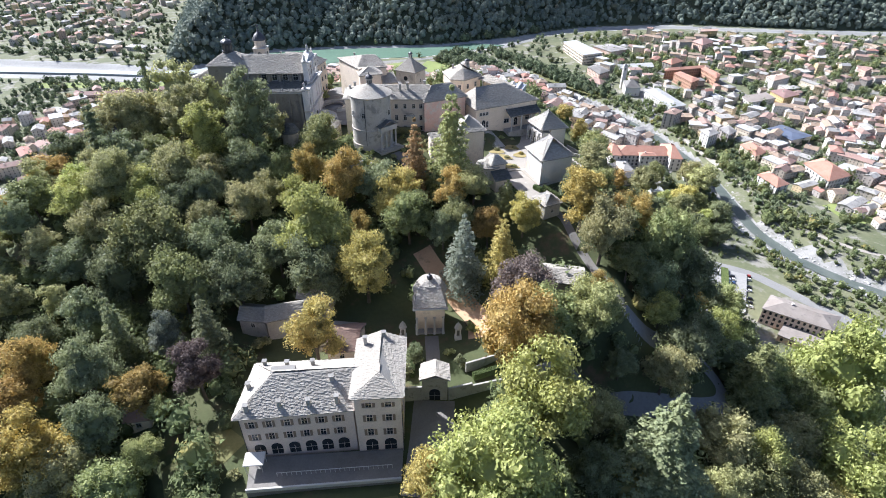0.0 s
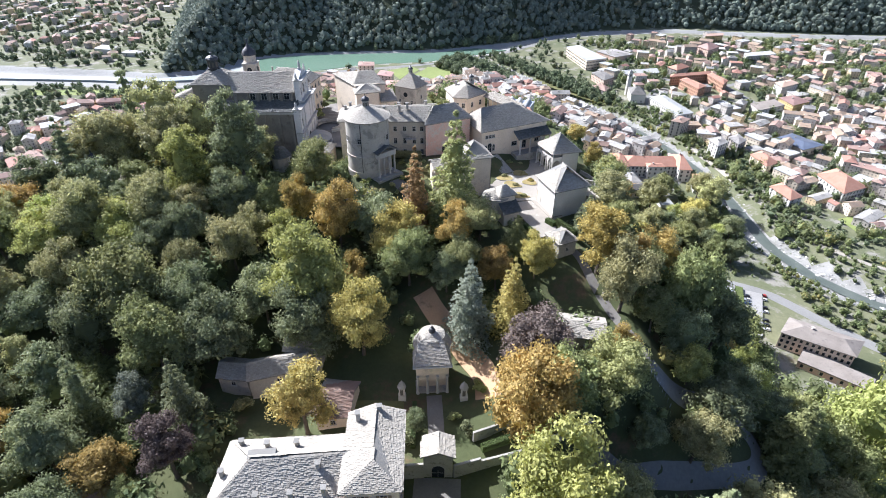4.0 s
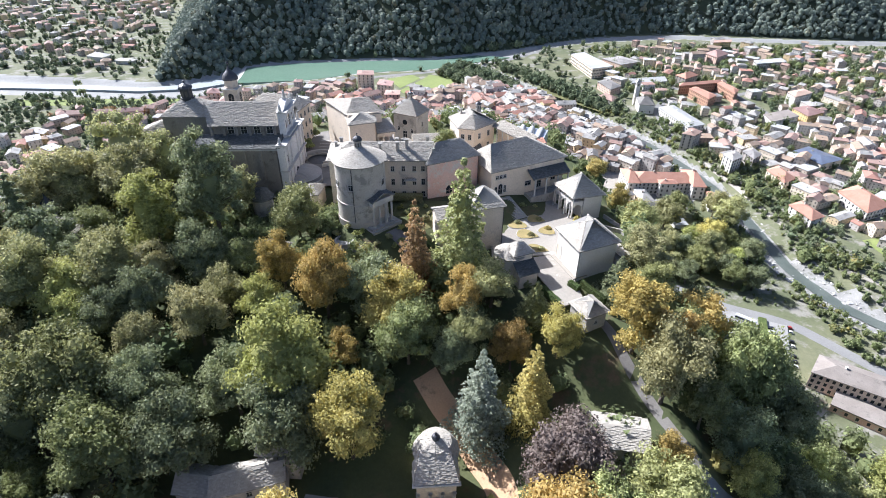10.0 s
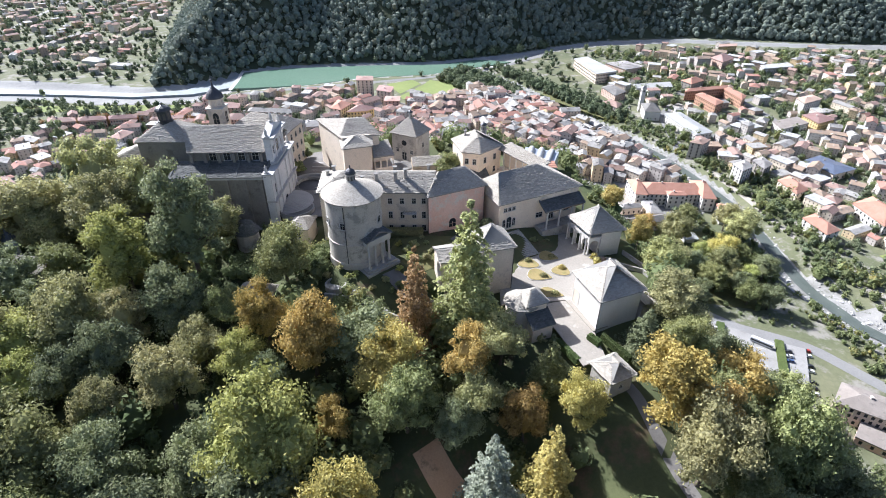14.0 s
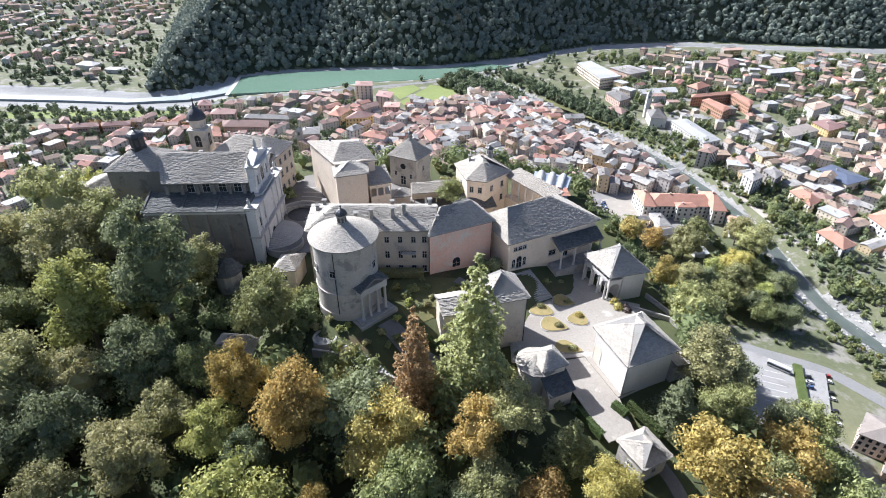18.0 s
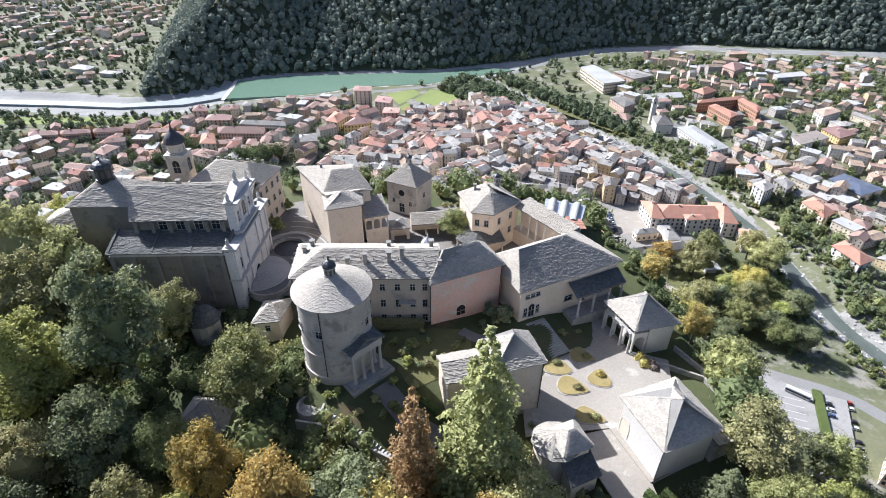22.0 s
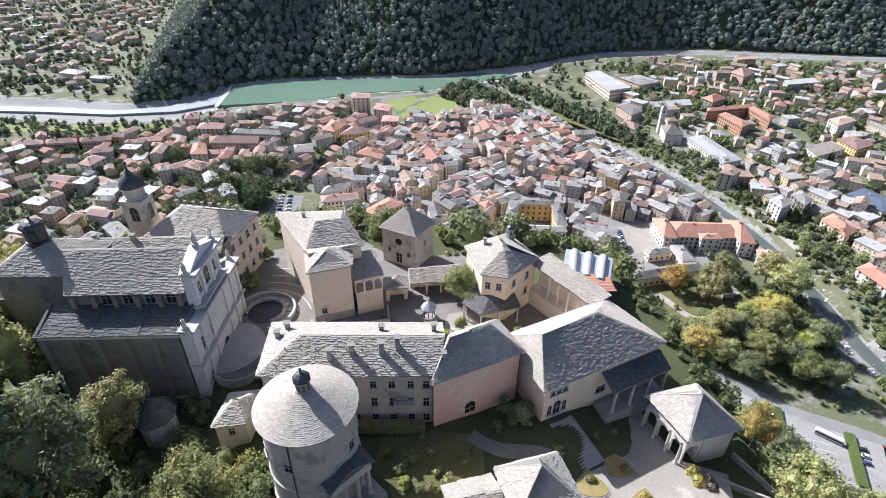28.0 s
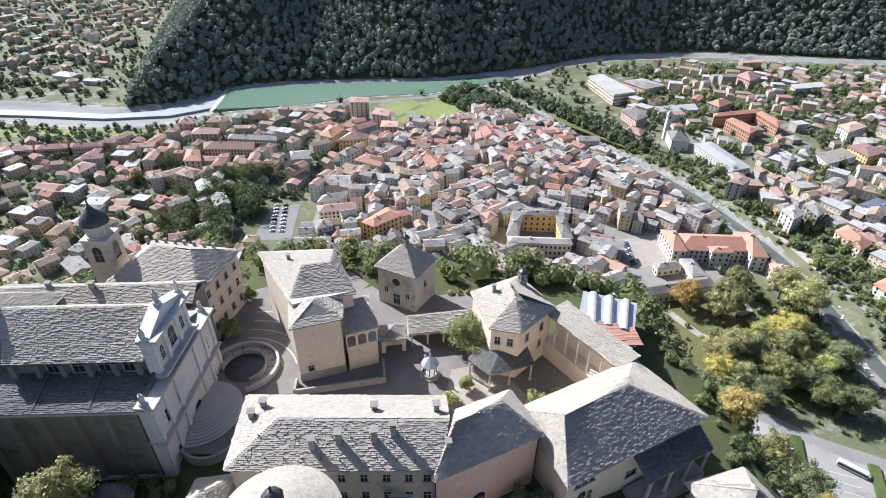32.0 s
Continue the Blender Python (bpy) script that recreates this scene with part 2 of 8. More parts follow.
def seg_dist(x, y, pts, closed=False):
    """The distance from the places x, y to a line through pts, and which of its segments is nearest."""
    best = np.full(np.shape(x), 1e9)
    p = list(pts) + ([pts[0]] if closed else [])
    for (ax, ay), (bx, by) in zip(p, p[1:]):
        dx, dy = bx - ax, by - ay
        u = np.clip(((x - ax) * dx + (y - ay) * dy) / (dx * dx + dy * dy), 0, 1)
        best = np.minimum(best, np.hypot(x - ax - u * dx, y - ay - u * dy))
    return best


def inside(x, y, pts):
    r = np.zeros(np.shape(x), bool)
    for (ax, ay), (bx, by) in zip(pts, [*pts[1:], pts[0]]):
        if ay != by:
            r ^= ((ay > y) != (by > y)) & (x < (bx - ax) * (y - ay) / (by - ay) + ax)
    return r


def river_side(x, bank):
    return np.interp(x, [p[0] for p in bank], [p[1] for p in bank])


def ground_z(x, y):
    x, y = np.asarray(x, float), np.asarray(y, float)
    w, s = 0.0, 0.0
    for sx, sy, sz in SPOTS + SPOTS2:
        q = 1 / (((x - sx) ** 2 + (y - sy) ** 2) ** 1.6 + 30)
        w, s = w + q, s + q * sz
    top = s / w
    d = np.where(inside(x, y, RIM), 0, seg_dist(x, y, RIM, True))
    steep = 0.62 + 0.45 / (1 + np.exp(-x / 25)) * (0.15 + 0.85 / (1 + np.exp(-(y - 138) / 10))) + 0.25 / (1 + np.exp(-(y - 250) / 15))
    steep = steep + 1.1 / (1 + np.exp(-(y - 150) / 10)) / (1 + np.exp(-(x - 15) / 8))
    hill = top - steep * np.maximum(d - 1, 0) - 0.0018 * np.minimum(d, 60) ** 2
    hill = np.where(y < -20, top - 0.3 * np.maximum(d, 0), hill)
    # the valley with its two rivers
    v = np.full(x.shape, VAL)
    wet = (y < river_side(x, FAR_BANK)) & (y > river_side(x, NEAR_BANK))
    bank = np.minimum(seg_dist(x, y, FAR_BANK), seg_dist(x, y, NEAR_BANK))
    v = np.where(wet, VAL - np.minimum(bank * 0.5, 4.5), v)
    b = seg_dist(x, y, BROOK)
    v = np.minimum(v, VAL - np.clip((17 - b) * 0.6, 0, 5.0))
    # the mountain beyond
    m = np.where(inside(x, y, FOOT), seg_dist(x, y, FOOT, True), 0)
    rough = 26 * np.sin(x * 0.012 + 1) * np.sin(y * 0.009 + x * 0.004) + 14 * np.sin(x * 0.031 + y * 0.017)
    v = np.where(m > 0, VAL + 0.9 * np.minimum(m, 900) + rough * np.clip(m / 160, 0, 1), v)
    e = np.maximum(hill - v, -40)
    return v + np.where(e > 8, e, 8 * np.exp(np.minimum(e - 8, 0) / 10) * (e > -38))


# ---- the ground's grid, and quick heights from it ----


def axis(lo, hi, fine_lo, fine_hi, fine, grow=1.12, most=60):
    a = list(np.arange(fine_lo, fine_hi + 0.1, fine))
    s, v = fine, a[-1]
    while v < hi:
        s = min(s * grow, most)
        v += s
        a.append(v)
    s, v = fine, a[0]
    while v > lo:
        s = min(s * grow, most)
        v -= s
        a.insert(0, v)
    return np.array(a)


gx = np.concatenate([np.arange(-2600, -760, 60), np.arange(-760, -130, 10), axis(-130, 240, -130, 240, 2.5)[:-1], np.arange(240, 760, 10), np.arange(760, 2700, 60)])
gy = np.concatenate([np.arange(-500, 30, 20), axis(30, 330, 30, 330, 2.5)[:-1], np.arange(330, 1130, 6), np.arange(1130, 1500, 20), np.arange(1500, 4300, 60)])
GX, GY = np.meshgrid(gx, gy)
GZ = ground_z(GX, GY)
bumpy = 0.35 * np.sin(GX * 0.9 + 2 * np.sin(GY * 0.31)) * np.sin(GY * 0.83 + 1.3) * (GZ > 30) * (seg_dist(GX, GY, ((-20, 66), (-5, 104), (20, 165), (-20, 210))) > 28)


def gz(x, y):
    """The ground's height at one place, from the grid."""
    i, j = int(np.clip(np.searchsorted(gx, x) - 1, 0, len(gx) - 2)), int(np.clip(np.searchsorted(gy, y) - 1, 0, len(gy) - 2))
    u, v = (x - gx[i]) / (gx[i + 1] - gx[i]), (y - gy[j]) / (gy[j + 1] - gy[j])
    return float((GZ[j, i] * (1 - u) + GZ[j, i + 1] * u) * (1 - v) + (GZ[j + 1, i] * (1 - u) + GZ[j + 1, i + 1] * u) * v)


# ---- building blocks ----


def obj(name, me, parent=None, label="", kind=""):
    o = new(name, me)
    if parent is not None:
        o.parent = parent
    return tagged(o, label, "", "", kind)


def from_bm(bm, name, material):
    me = bpy.data.meshes.new(name)
    bm.normal_update()
    bm.to_mesh(me)
    bm.free()
    for m in (material if isinstance(material, (list, tuple)) else [material]):
        me.materials.append(m)
    return me


def part(name, bm, material, parent=None, label="", kind=""):
    return obj(name, from_bm(bm, name, material), parent, label, kind)


def mesh_np(name, verts, faces, material, mats=None):
    me = bpy.data.meshes.new(name)
    verts, faces = np.asarray(verts, np.float32).reshape(-1, 3), np.asarray(faces, np.int32)
    k = faces.shape[1]
    me.vertices.add(len(verts))
    me.vertices.foreach_set("co", verts.ravel())
    me.loops.add(faces.size)
    me.loops.foreach_set("vertex_index", faces.ravel())
    me.polygons.add(len(faces))
    me.polygons.foreach_set("loop_start", np.arange(0, faces.size, k, dtype=np.int32))
    me.polygons.foreach_set("loop_total", np.full(len(faces), k, np.int32))
    for m in (material if isinstance(material, (list, tuple)) else [material]):
        me.materials.append(m)
    if mats is not None:
        me.polygons.foreach_set("material_index", np.asarray(mats, np.int32))
    me.polygons.foreach_set("use_smooth", np.zeros(len(faces), bool))
    me.update(calc_edges=True)
    return me


def thing(name, label, category, x=0.0, y=0.0, z=0.0, group="", kind=""):
    o = new(name)
    o.location = (x, y, z)
    o.empty_display_size = 0.5
    return tagged(o, label, category, group, kind)


def hang(o, parent):
    """Make o, built in world places, a part of parent."""
    o.parent = parent
    o.matrix_parent_inverse = Matrix.Translation(-Vector(parent.location)) if parent.parent is None else Matrix()
    return o


def wpart(name, bm, material, parent, label="", kind=""):
    """A part whose bmesh is in world places, under a thing that stands at its own base."""
    o = obj(name, from_bm(bm, name, material), None, label, kind)
    return hang(o, parent)


def box(bm, x, y, z, sx, sy, sz, rz=0.0, bevel=0.0):
    """A box by its base centre and size."""
    m = Matrix.Translation((x, y, z + sz / 2)) @ Matrix.Rotation(rz, 4, 'Z') @ Matrix.Diagonal((sx, sy, sz, 1))
    r = bmesh.ops.create_cube(bm, size=1.0, matrix=m)
    if bevel:
        es = {e for v in r["verts"] for e in v.link_edges}
        bmesh.ops.bevel(bm, geom=list(es), offset=bevel, segments=1, affect='EDGES', clamp_overlap=True)


def tube(bm, x, y, z, r1, r2, h, n=16, cap=True):
    bmesh.ops.create_cone(bm, cap_ends=cap, segments=n, radius1=r1, radius2=r2, depth=h, matrix=Matrix.Translation((x, y, z + h / 2)))


def lathe(bm, x, y, prof, n=24, a0=0.0, a1=2 * math.pi):
    """A turned body: prof holds (radius, height)."""
    full = abs(a1 - a0 - 2 * math.pi) < 1e-6
    cnt = n if full else n + 1
    rings = [[bm.verts.new((x + r * math.cos(a0 + (a1 - a0) * i / n), y + r * math.sin(a0 + (a1 - a0) * i / n), z)) for i in range(cnt)] for r, z in prof]
    for p, q in zip(rings, rings[1:]):
        for i in range(n):
            j = (i + 1) % cnt
            bm.faces.new((p[i], p[j], q[j], q[i]))
    return rings


def prism(bm, pts, z0, z1):
    lo, hi = [bm.verts.new((x, y, z0)) for x, y in pts], [bm.verts.new((x, y, z1)) for x, y in pts]
    bm.faces.new(hi)
    bm.faces.new(lo[::-1])
    for i in range(len(pts)):
        j = (i + 1) % len(pts)
        bm.faces.new((lo[i], lo[j], hi[j], hi[i]))


def inset(pts, d):
    """A convex outline, counter-clockwise, moved inwards by d."""
    out, n = [], len(pts)
    for i in range(n):
        p, q, r = Vector(pts[i - 1]), Vector(pts[i]), Vector(pts[(i + 1) % n])
        a, b = (q - p).normalized(), (r - q).normalized()
        na, nb = Vector((-a.y, a.x)), Vector((-b.y, b.x))
        k = na + nb
        out.append(tuple(q + k * (d / max(k.dot(na), 0.3))))
    return out


def wall(parent, pts, z0, z1, material, name="wall", label=""):
    bm = bmesh.new()
    prism(bm, pts, z0, z1)
    return wpart(name, bm, material, parent, label)


def slabs(face, row=0.27, wide=(0.35, 0.8), thick=0.09, rise=0.09):
    """Stone slabs laid in courses over one roof plane: corners and faces."""
    p = [Vector(v) for v in face]
    n = (p[1] - p[0]).cross(p[2] - p[0])
    if n.length < 1e-4:
        n = (p[2] - p[0]).cross(p[-1] - p[0])
    n.normalize()
    if n.z < 0:
        n.negate()
    u = Vector((0, 0, 1)).cross(n)
    u = u.normalized() if u.length > 1e-3 else Vector((1, 0, 0))
    v = n.cross(u)
    o = p[0]
    uv = [((q - o).dot(u), (q - o).dot(v)) for q in p]
    lo, hi = min(b for _, b in uv), max(b for _, b in uv)
    vs, fs = [], []
    b = lo
    while b < hi:
        bc = b + row * 0.5
        cuts = []
        for (x1, y1), (x2, y2) in zip(uv, [*uv[1:], uv[0]]):
            if (y1 > bc) != (y2 > bc):
                cuts.append(x1 + (x2 - x1) * (bc - y1) / (y2 - y1))
        cuts.sort()
        for s, e in zip(cuts[::2], cuts[1::2]):
            a = s
            while a < e - 0.05:
                w = min(random.uniform(*wide), e - a)
                if e - a - w < 0.2:
                    w = e - a
                t = thick * random.uniform(0.6, 1.5)
                jb = random.uniform(-0.06, 0.06)
                low, up = b - 0.04 + jb, b + row * 1.15
                k = len(vs)
                g = 0.012
                for x, y, h in ((a + g, low, rise), (a + w - g, low, rise), (a + w - g, up, 0.0), (a + g, up, 0.0), (a + g, low, rise + t), (a + w - g, low, rise + t), (a + w - g, up, t), (a + g, up, t)):
                    vs.append(o + u * x + v * y + n * (h + random.uniform(-0.007, 0.007)))
                fs += [(k + 4, k + 5, k + 6, k + 7), (k, k + 1, k + 5, k + 4), (k + 1, k + 2, k + 6, k + 5), (k + 3, k, k + 4, k + 7)]
                a += w
        b += row
    return vs, fs


def roof(parent, faces, name="roof", thick=0.22, material=None, bed=None, row=0.27, wide=(0.35, 0.8), label=""):
    """A roof of planes given by their corners: a solid deck, and slabs in courses over it."""
    bm = bmesh.new()
    for f in faces:
        up = [bm.verts.new(v) for v in f]
        dn = [bm.verts.new((v[0], v[1], v[2] - thick)) for v in f]
        fu = bm.faces.new(up)
        fu.normal_update()
        if fu.normal.z < 0:
            fu.normal_flip()
        bm.faces.new(dn[::-1])
        for i in range(len(f)):
            j = (i + 1) % len(f)
            bm.faces.new((dn[i], dn[j], up[j], up[i]))
    bmesh.ops.remove_doubles(bm, verts=bm.verts, dist=0.002)
    r = wpart(name, bm, bed or STONE_BED, parent, label)
    vs, fs = [], []
    for f in faces:
        a, b = slabs(f, row, wide)
        fs += [tuple(i + len(vs) for i in q) for q in b]
        vs += a
    if fs:
        hang(obj("slab_covering", mesh_np("slab_covering", [tuple(v) for v in vs], fs, material or STONE_SLAB), None, "weathered stone slabs in rough courses", "stuff"), parent)
    return r


def hip(q, ze, apexes):
    """The planes of a hipped roof over the outline q (4 corners, counter-clockwise) with 1 or 2 ridge points. With two, the first is nearest side 3-0."""
    e = [(x, y, ze) for x, y in q]
    if len(apexes) == 1:
        a = apexes[0]
        return [[e[i], e[(i + 1) % 4], a] for i in range(4)]
    a, b = apexes
    return [[e[0], e[1], b, a], [e[1], e[2], b], [e[2], e[3], a, b], [e[3], e[0], a]]


def along(a, b, s):
    return a[0] + (b[0] - a[0]) * s, a[1] + (b[1] - a[1]) * s


def window(parent, a, b, s, z, w=1.0, h=1.5, frame=None, shutters=None, arch=False, deep=0.0, sill=True, name="window", pane=None):
    """A window in the wall from a to b (the outside on its right hand) at the share s of its length, with its sill at z."""
    x, y = along(a, b, s)
    ang = math.atan2(b[1] - a[1], b[0] - a[0])
    m = Matrix.Translation((x, y, z)) @ Matrix.Rotation(ang, 4, 'Z')

    def outline(w, h, rise):
        pts = [(-w / 2, 0), (w / 2, 0), (w / 2, h - rise)]
        if rise:
            pts += [(w / 2 * math.cos(t), h - rise + rise * math.sin(t)) for t in np.linspace(0.3, math.pi - 0.3, 6)]
        return pts + [(-w / 2, h - rise)]

    rise = w / 2 if arch else 0.0
    fw = 0.14
    o, i = outline(w + 2 * fw, h + fw, rise + (fw if arch else 0)), outline(w, h, rise)
    bm = bmesh.new()
    v = [[bm.verts.new((px, dy, pz)) for px, pz in pts] for pts, dy in ((o, 0.03), (o, -0.07), (i, -0.07), (i, 0.03))]
    n = len(o)
    for p, q in zip(v, v[1:]):
        for k in range(n):
            bm.faces.new((p[k], p[(k + 1) % n], q[(k + 1) % n], q[k]))
    if sill:
        box(bm, 0, -0.1, -0.12, w + 0.5, 0.26, 0.12)
    bmesh.ops.transform(bm, matrix=m, verts=bm.verts)
    win = wpart(name, bm, frame or TRIM, parent)
    bm = bmesh.new()
    bm.faces.new([bm.verts.new((px, -0.015, pz)) for px, pz in i])
    bmesh.ops.transform(bm, matrix=m, verts=bm.verts)
    obj("pane", from_bm(bm, "pane", pane or DARKPANE), None).parent = win
    if pane:
        return win
    bm = bmesh.new()
    box(bm, 0, -0.03, 0, 0.06, 0.04, h - rise)
    box(bm, 0, -0.03, (h - rise) * 0.62, w, 0.04, 0.06)
    bmesh.ops.transform(bm, matrix=m, verts=bm.verts)
    obj("glazing_bar", from_bm(bm, "glazing_bar", frame or TRIM), None).parent = win
    if shutters:
        for sx in (-1, 1):
            bm = bmesh.new()
            box(bm, sx * (w * 0.75 + 0.16), -0.1, 0, w / 2, 0.05, h)
            bmesh.ops.transform(bm, matrix=m, verts=bm.verts)
            obj("shutter", from_bm(bm, "shutter", shutters), None).parent = win
    return win


def chimney(parent, x, y, z, h=1.3, s=0.6, label=""):
    bm = bmesh.new()
    box(bm, x, y, z - 0.8, s, s, h + 0.8, 0.1)
    c = wpart("chimney", bm, STONE, parent, label)
    bm = bmesh.new()
    for dx, dy in ((-1, -1), (1, -1), (1, 1), (-1, 1)):
        box(bm, x + dx * s * 0.4, y + dy * s * 0.4, z + h, 0.12, 0.12, 0.22)
    box(bm, x, y, z + h + 0.22, s * 1.5, s * 1.5, 0.1, 0.1)
    obj("chimney_cap", from_bm(bm, "chimney_cap", STONE_BED), None).parent = c
    return c


def column(bm, x, y, z, h, r=0.2):
    lathe(bm, x, y, [(r * 1.5, z), (r * 1.5, z + 0.15), (r * 1.1, z + 0.25), (r, z + 0.4), (r * 0.88, z + h - 0.4), (r * 1.05, z + h - 0.3), (r * 1.45, z + h - 0.15), (r * 1.45, z + h)], 12)


def arcade(parent, a, b, z0, z1, n, material, pier=0.35, spring=0.6, name="arcade"):
    """A wall from a to b pierced by n arches."""
    length = math.hypot(b[0] - a[0], b[1] - a[1])
    ang = math.atan2(b[1] - a[1], b[0] - a[0])
    m = Matrix.Translation((a[0], a[1], 0)) @ Matrix.Rotation(ang, 4, 'Z')
    bm = bmesh.new()
    step = length / n
    r = (step - pier) / 2
    zs = z0 + (z1 - z0) * spring
    r_up = min(r, z1 - zs - 0.25)
    for i in range(n):
        c = step * (i + 0.5)
        arc = [(c + r * math.cos(t), zs + r_up * math.sin(t)) for t in np.linspace(0, math.pi, 11)]
        pts = [(c + r, z0)] + arc + [(c - r, z0)]
        for y in (0.0, 0.4):
            lo = [bm.verts.new((px, y, pz)) for px, pz in pts]
            hi = [bm.verts.new((c + step / 2, y, z0))] + [bm.verts.new((px if 0 < k < 10 else (c + step / 2 if k == 0 else c - step / 2), y, z1)) for k, (px, _) in enumerate(arc)] + [bm.verts.new((c - step / 2, y, z0))]
            for k in range(len(pts) - 1):
                f = (lo[k], lo[k + 1], hi[k + 1], hi[k])
                bm.faces.new(f if y else f[::-1])
            if y == 0.0:
                front = lo
            else:
                for k in range(len(pts) - 1):
                    bm.faces.new((front[k], front[k + 1], lo[k + 1], lo[k]))
    bmesh.ops.transform(bm, matrix=m, verts=bm.verts)
    return wpart(name, bm, material, parent)


def strip(name, pts, width, material, lift=0.06, step=4.0, label="", category="road", z=None):
    """A ribbon of ground along a line."""
    p = [Vector((*q[:2], 0)) for q in pts]
    line = []
    for a, b in zip(p, p[1:]):
        n = max(1, int((b - a).length / step))
        line += [a.lerp(b, i / n) for i in range(n)]
    line.append(p[-1])
    for _ in range(3):
        line = [line[0]] + [(line[i - 1] + 2 * line[i] + line[i + 1]) / 4 for i in range(1, len(line) - 1)] + [line[-1]]
    vs, fs = [], []
    for i, q in enumerate(line):
        d = (line[min(i + 1, len(line) - 1)] - line[max(i - 1, 0)]).normalized()
        s = Vector((-d.y, d.x, 0)) * width / 2
        for k in (-1, -0.33, 0.33, 1):
            r = q + s * k
            vs.append((r.x, r.y, (gz(r.x, r.y) if z is None else z) + lift))
        if i:
            fs += [(4 * i - 4 + k, 4 * i - 3 + k, 4 * i + 1 + k, 4 * i + k) for k in range(3)]
    return tagged(new(name, mesh_np(name, vs, [f[::-1] for f in fs], material)), label, category, "", "structure")


def sheet(name, pts, z, material, label, category="pavement", thick=0.25):
    bm = bmesh.new()
    prism(bm, pts, z - thick, z)
    return tagged(new(name, from_bm(bm, name, material)), label, category, "", "structure")


# ---- the ground ----


nx, ny = len(gx), len(gy)
idx = np.arange(nx * ny).reshape(ny, nx)
quads = np.stack([idx[:-1, :-1], idx[:-1, 1:], idx[1:, 1:], idx[1:, :-1]], -1).reshape(-1, 4)
cz = (GZ[:-1, :-1] + GZ[1:, 1:]) / 2
cx, cy = (GX[:-1, :-1] + GX[1:, 1:]) / 2, (GY[:-1, :-1] + GY[1:, 1:]) / 2
wet = (cy < river_side(cx, FAR_BANK) + 3) & (cy > river_side(cx, NEAR_BANK) - 3)
brook = seg_dist(cx, cy, BROOK) < np.where(cy < 360, 15, 11)
kinds = np.where(brook & (cz < 2.9) & ~wet, 3, np.where(wet, 2, np.where(inside(cx, cy, FOOT), 4, np.where(cz < 9, 1, 0))))
ground = tagged(new("ground", mesh_np("ground", np.stack([GX, GY, GZ + bumpy], -1), quads, [GROUND, VALLEY, GRAVEL, BROOKBED, FOREST_FLOOR], kinds.ravel())), "wooded hill above a valley floor with gravel river beds", "ground", "", "structure")
ground.data.polygons.foreach_set("use_smooth", np.ones(len(quads), bool))

# river water: a still green pool above the weir, shallow runs below it, and the brook
pool = [(-288, 757), (-195, 775), (-119, 815), (-34, 831), (33, 870), (90, 905), (40, 916), (-21, 886), (-130, 876), (-234, 858), (-297, 832)]
sheet("water_pool", pool, VAL - 1.2, WATER, "still green river water held back by a weir", "water", 4.0)
sheet("water_run", [(-296, 822), (-289, 765), (-330, 735), (-400, 722), (-480, 728), (-700, 735), (-700, 748), (-480, 744), (-400, 736), (-345, 752), (-318, 800)], VAL - 1.9, BRAID, "shallow pale river water over gravel", "water", 4.0)
strip("water_brook", BROOK, 9, STREAM, 0.6, 6, "shallow rocky brook between stone banks", "water")
strip("weir", [(-299, 838), (-292, 800), (-287, 752)], 5, TRIM, 2.0, 5, "concrete weir across the river", "weir", VAL - 3.0)

# ---- the hill: paved squares and paths ----
sheet("pavement_square", [(9, 157.5), (24, 159.5), (28, 149), (34, 152), (37.5, 165), (40, 176.5), (33, 179), (29.5, 189), (24, 191), (17, 184), (11, 181), (9.5, 172)], 135.75, PAVE, "pale gravel square with planted beds")
sheet("pavement_path", [(24, 159.5), (14.5, 157), (20, 150), (24, 139), (29, 141.5), (28.3, 149)], 135.6, PAVE, "pale gravel path beside the chapels")
sheet("pavement_court", [(-40, 194), (-7, 194), (4, 196), (24, 206), (10, 224), (-24, 226), (-48, 240), (-56, 236), (-52, 214), (-53, 194)], 137.3, COBBLE, "cobbled court inside the sanctuary")
# Sun on the court is painted as a paler sheet over the darker cobbles
sheet("pavement_court_sunny", [(-9, 196), (2, 199), (10, 205), (2, 216), (-6, 214)], 137.32, PAVE, "pale gravel part of the court")

strip("pavement_back", [(-36, 243), (-22, 230), (-8, 232), (6, 236)], 13, COBBLE, 0.18, 2, "cobbled lane behind the palace", "pavement")

# ---- basilica ----
bas = thing("basilica", "large grey basilica with stone slab roofs and a pale facade", "church", -65, 205, 134)
NAVE = [(-73, 196.5), (-52.6, 197.8), (-52.6, 209.8), (-73, 208.9)]
wall(bas, NAVE, 134, 155.4, DARKWALL)
e0, e1 = (-73.4, 195.7, 155.3), (-52.8, 197.0, 155.3)
r0, r1 = (-76, 202.6, 160.4), (-52.8, 203.8, 160.4)
f0, f1 = (-73.4, 209.7, 155.3), (-52.8, 210.6, 155.3)
roof(bas, [[e0, e1, r1, r0], [r0, r1, f1, f0]])
wall(bas, [(-77, 191), (-51.8, 192.4), (-51.8, 198), (-77, 196.4)], 131, 150.4, DARKWALL, "aisle_wall", "weathered grey plaster aisle wall with buttresses")
# shade from nave and choir is put into the dark slab colour here
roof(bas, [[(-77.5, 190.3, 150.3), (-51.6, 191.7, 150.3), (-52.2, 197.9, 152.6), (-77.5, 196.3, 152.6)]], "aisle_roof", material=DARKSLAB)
wall(bas, [(-77, 208.5), (-52, 209.8), (-52, 214.8), (-77, 213.5)], 134, 150.4, DARKWALL, "aisle_wall")
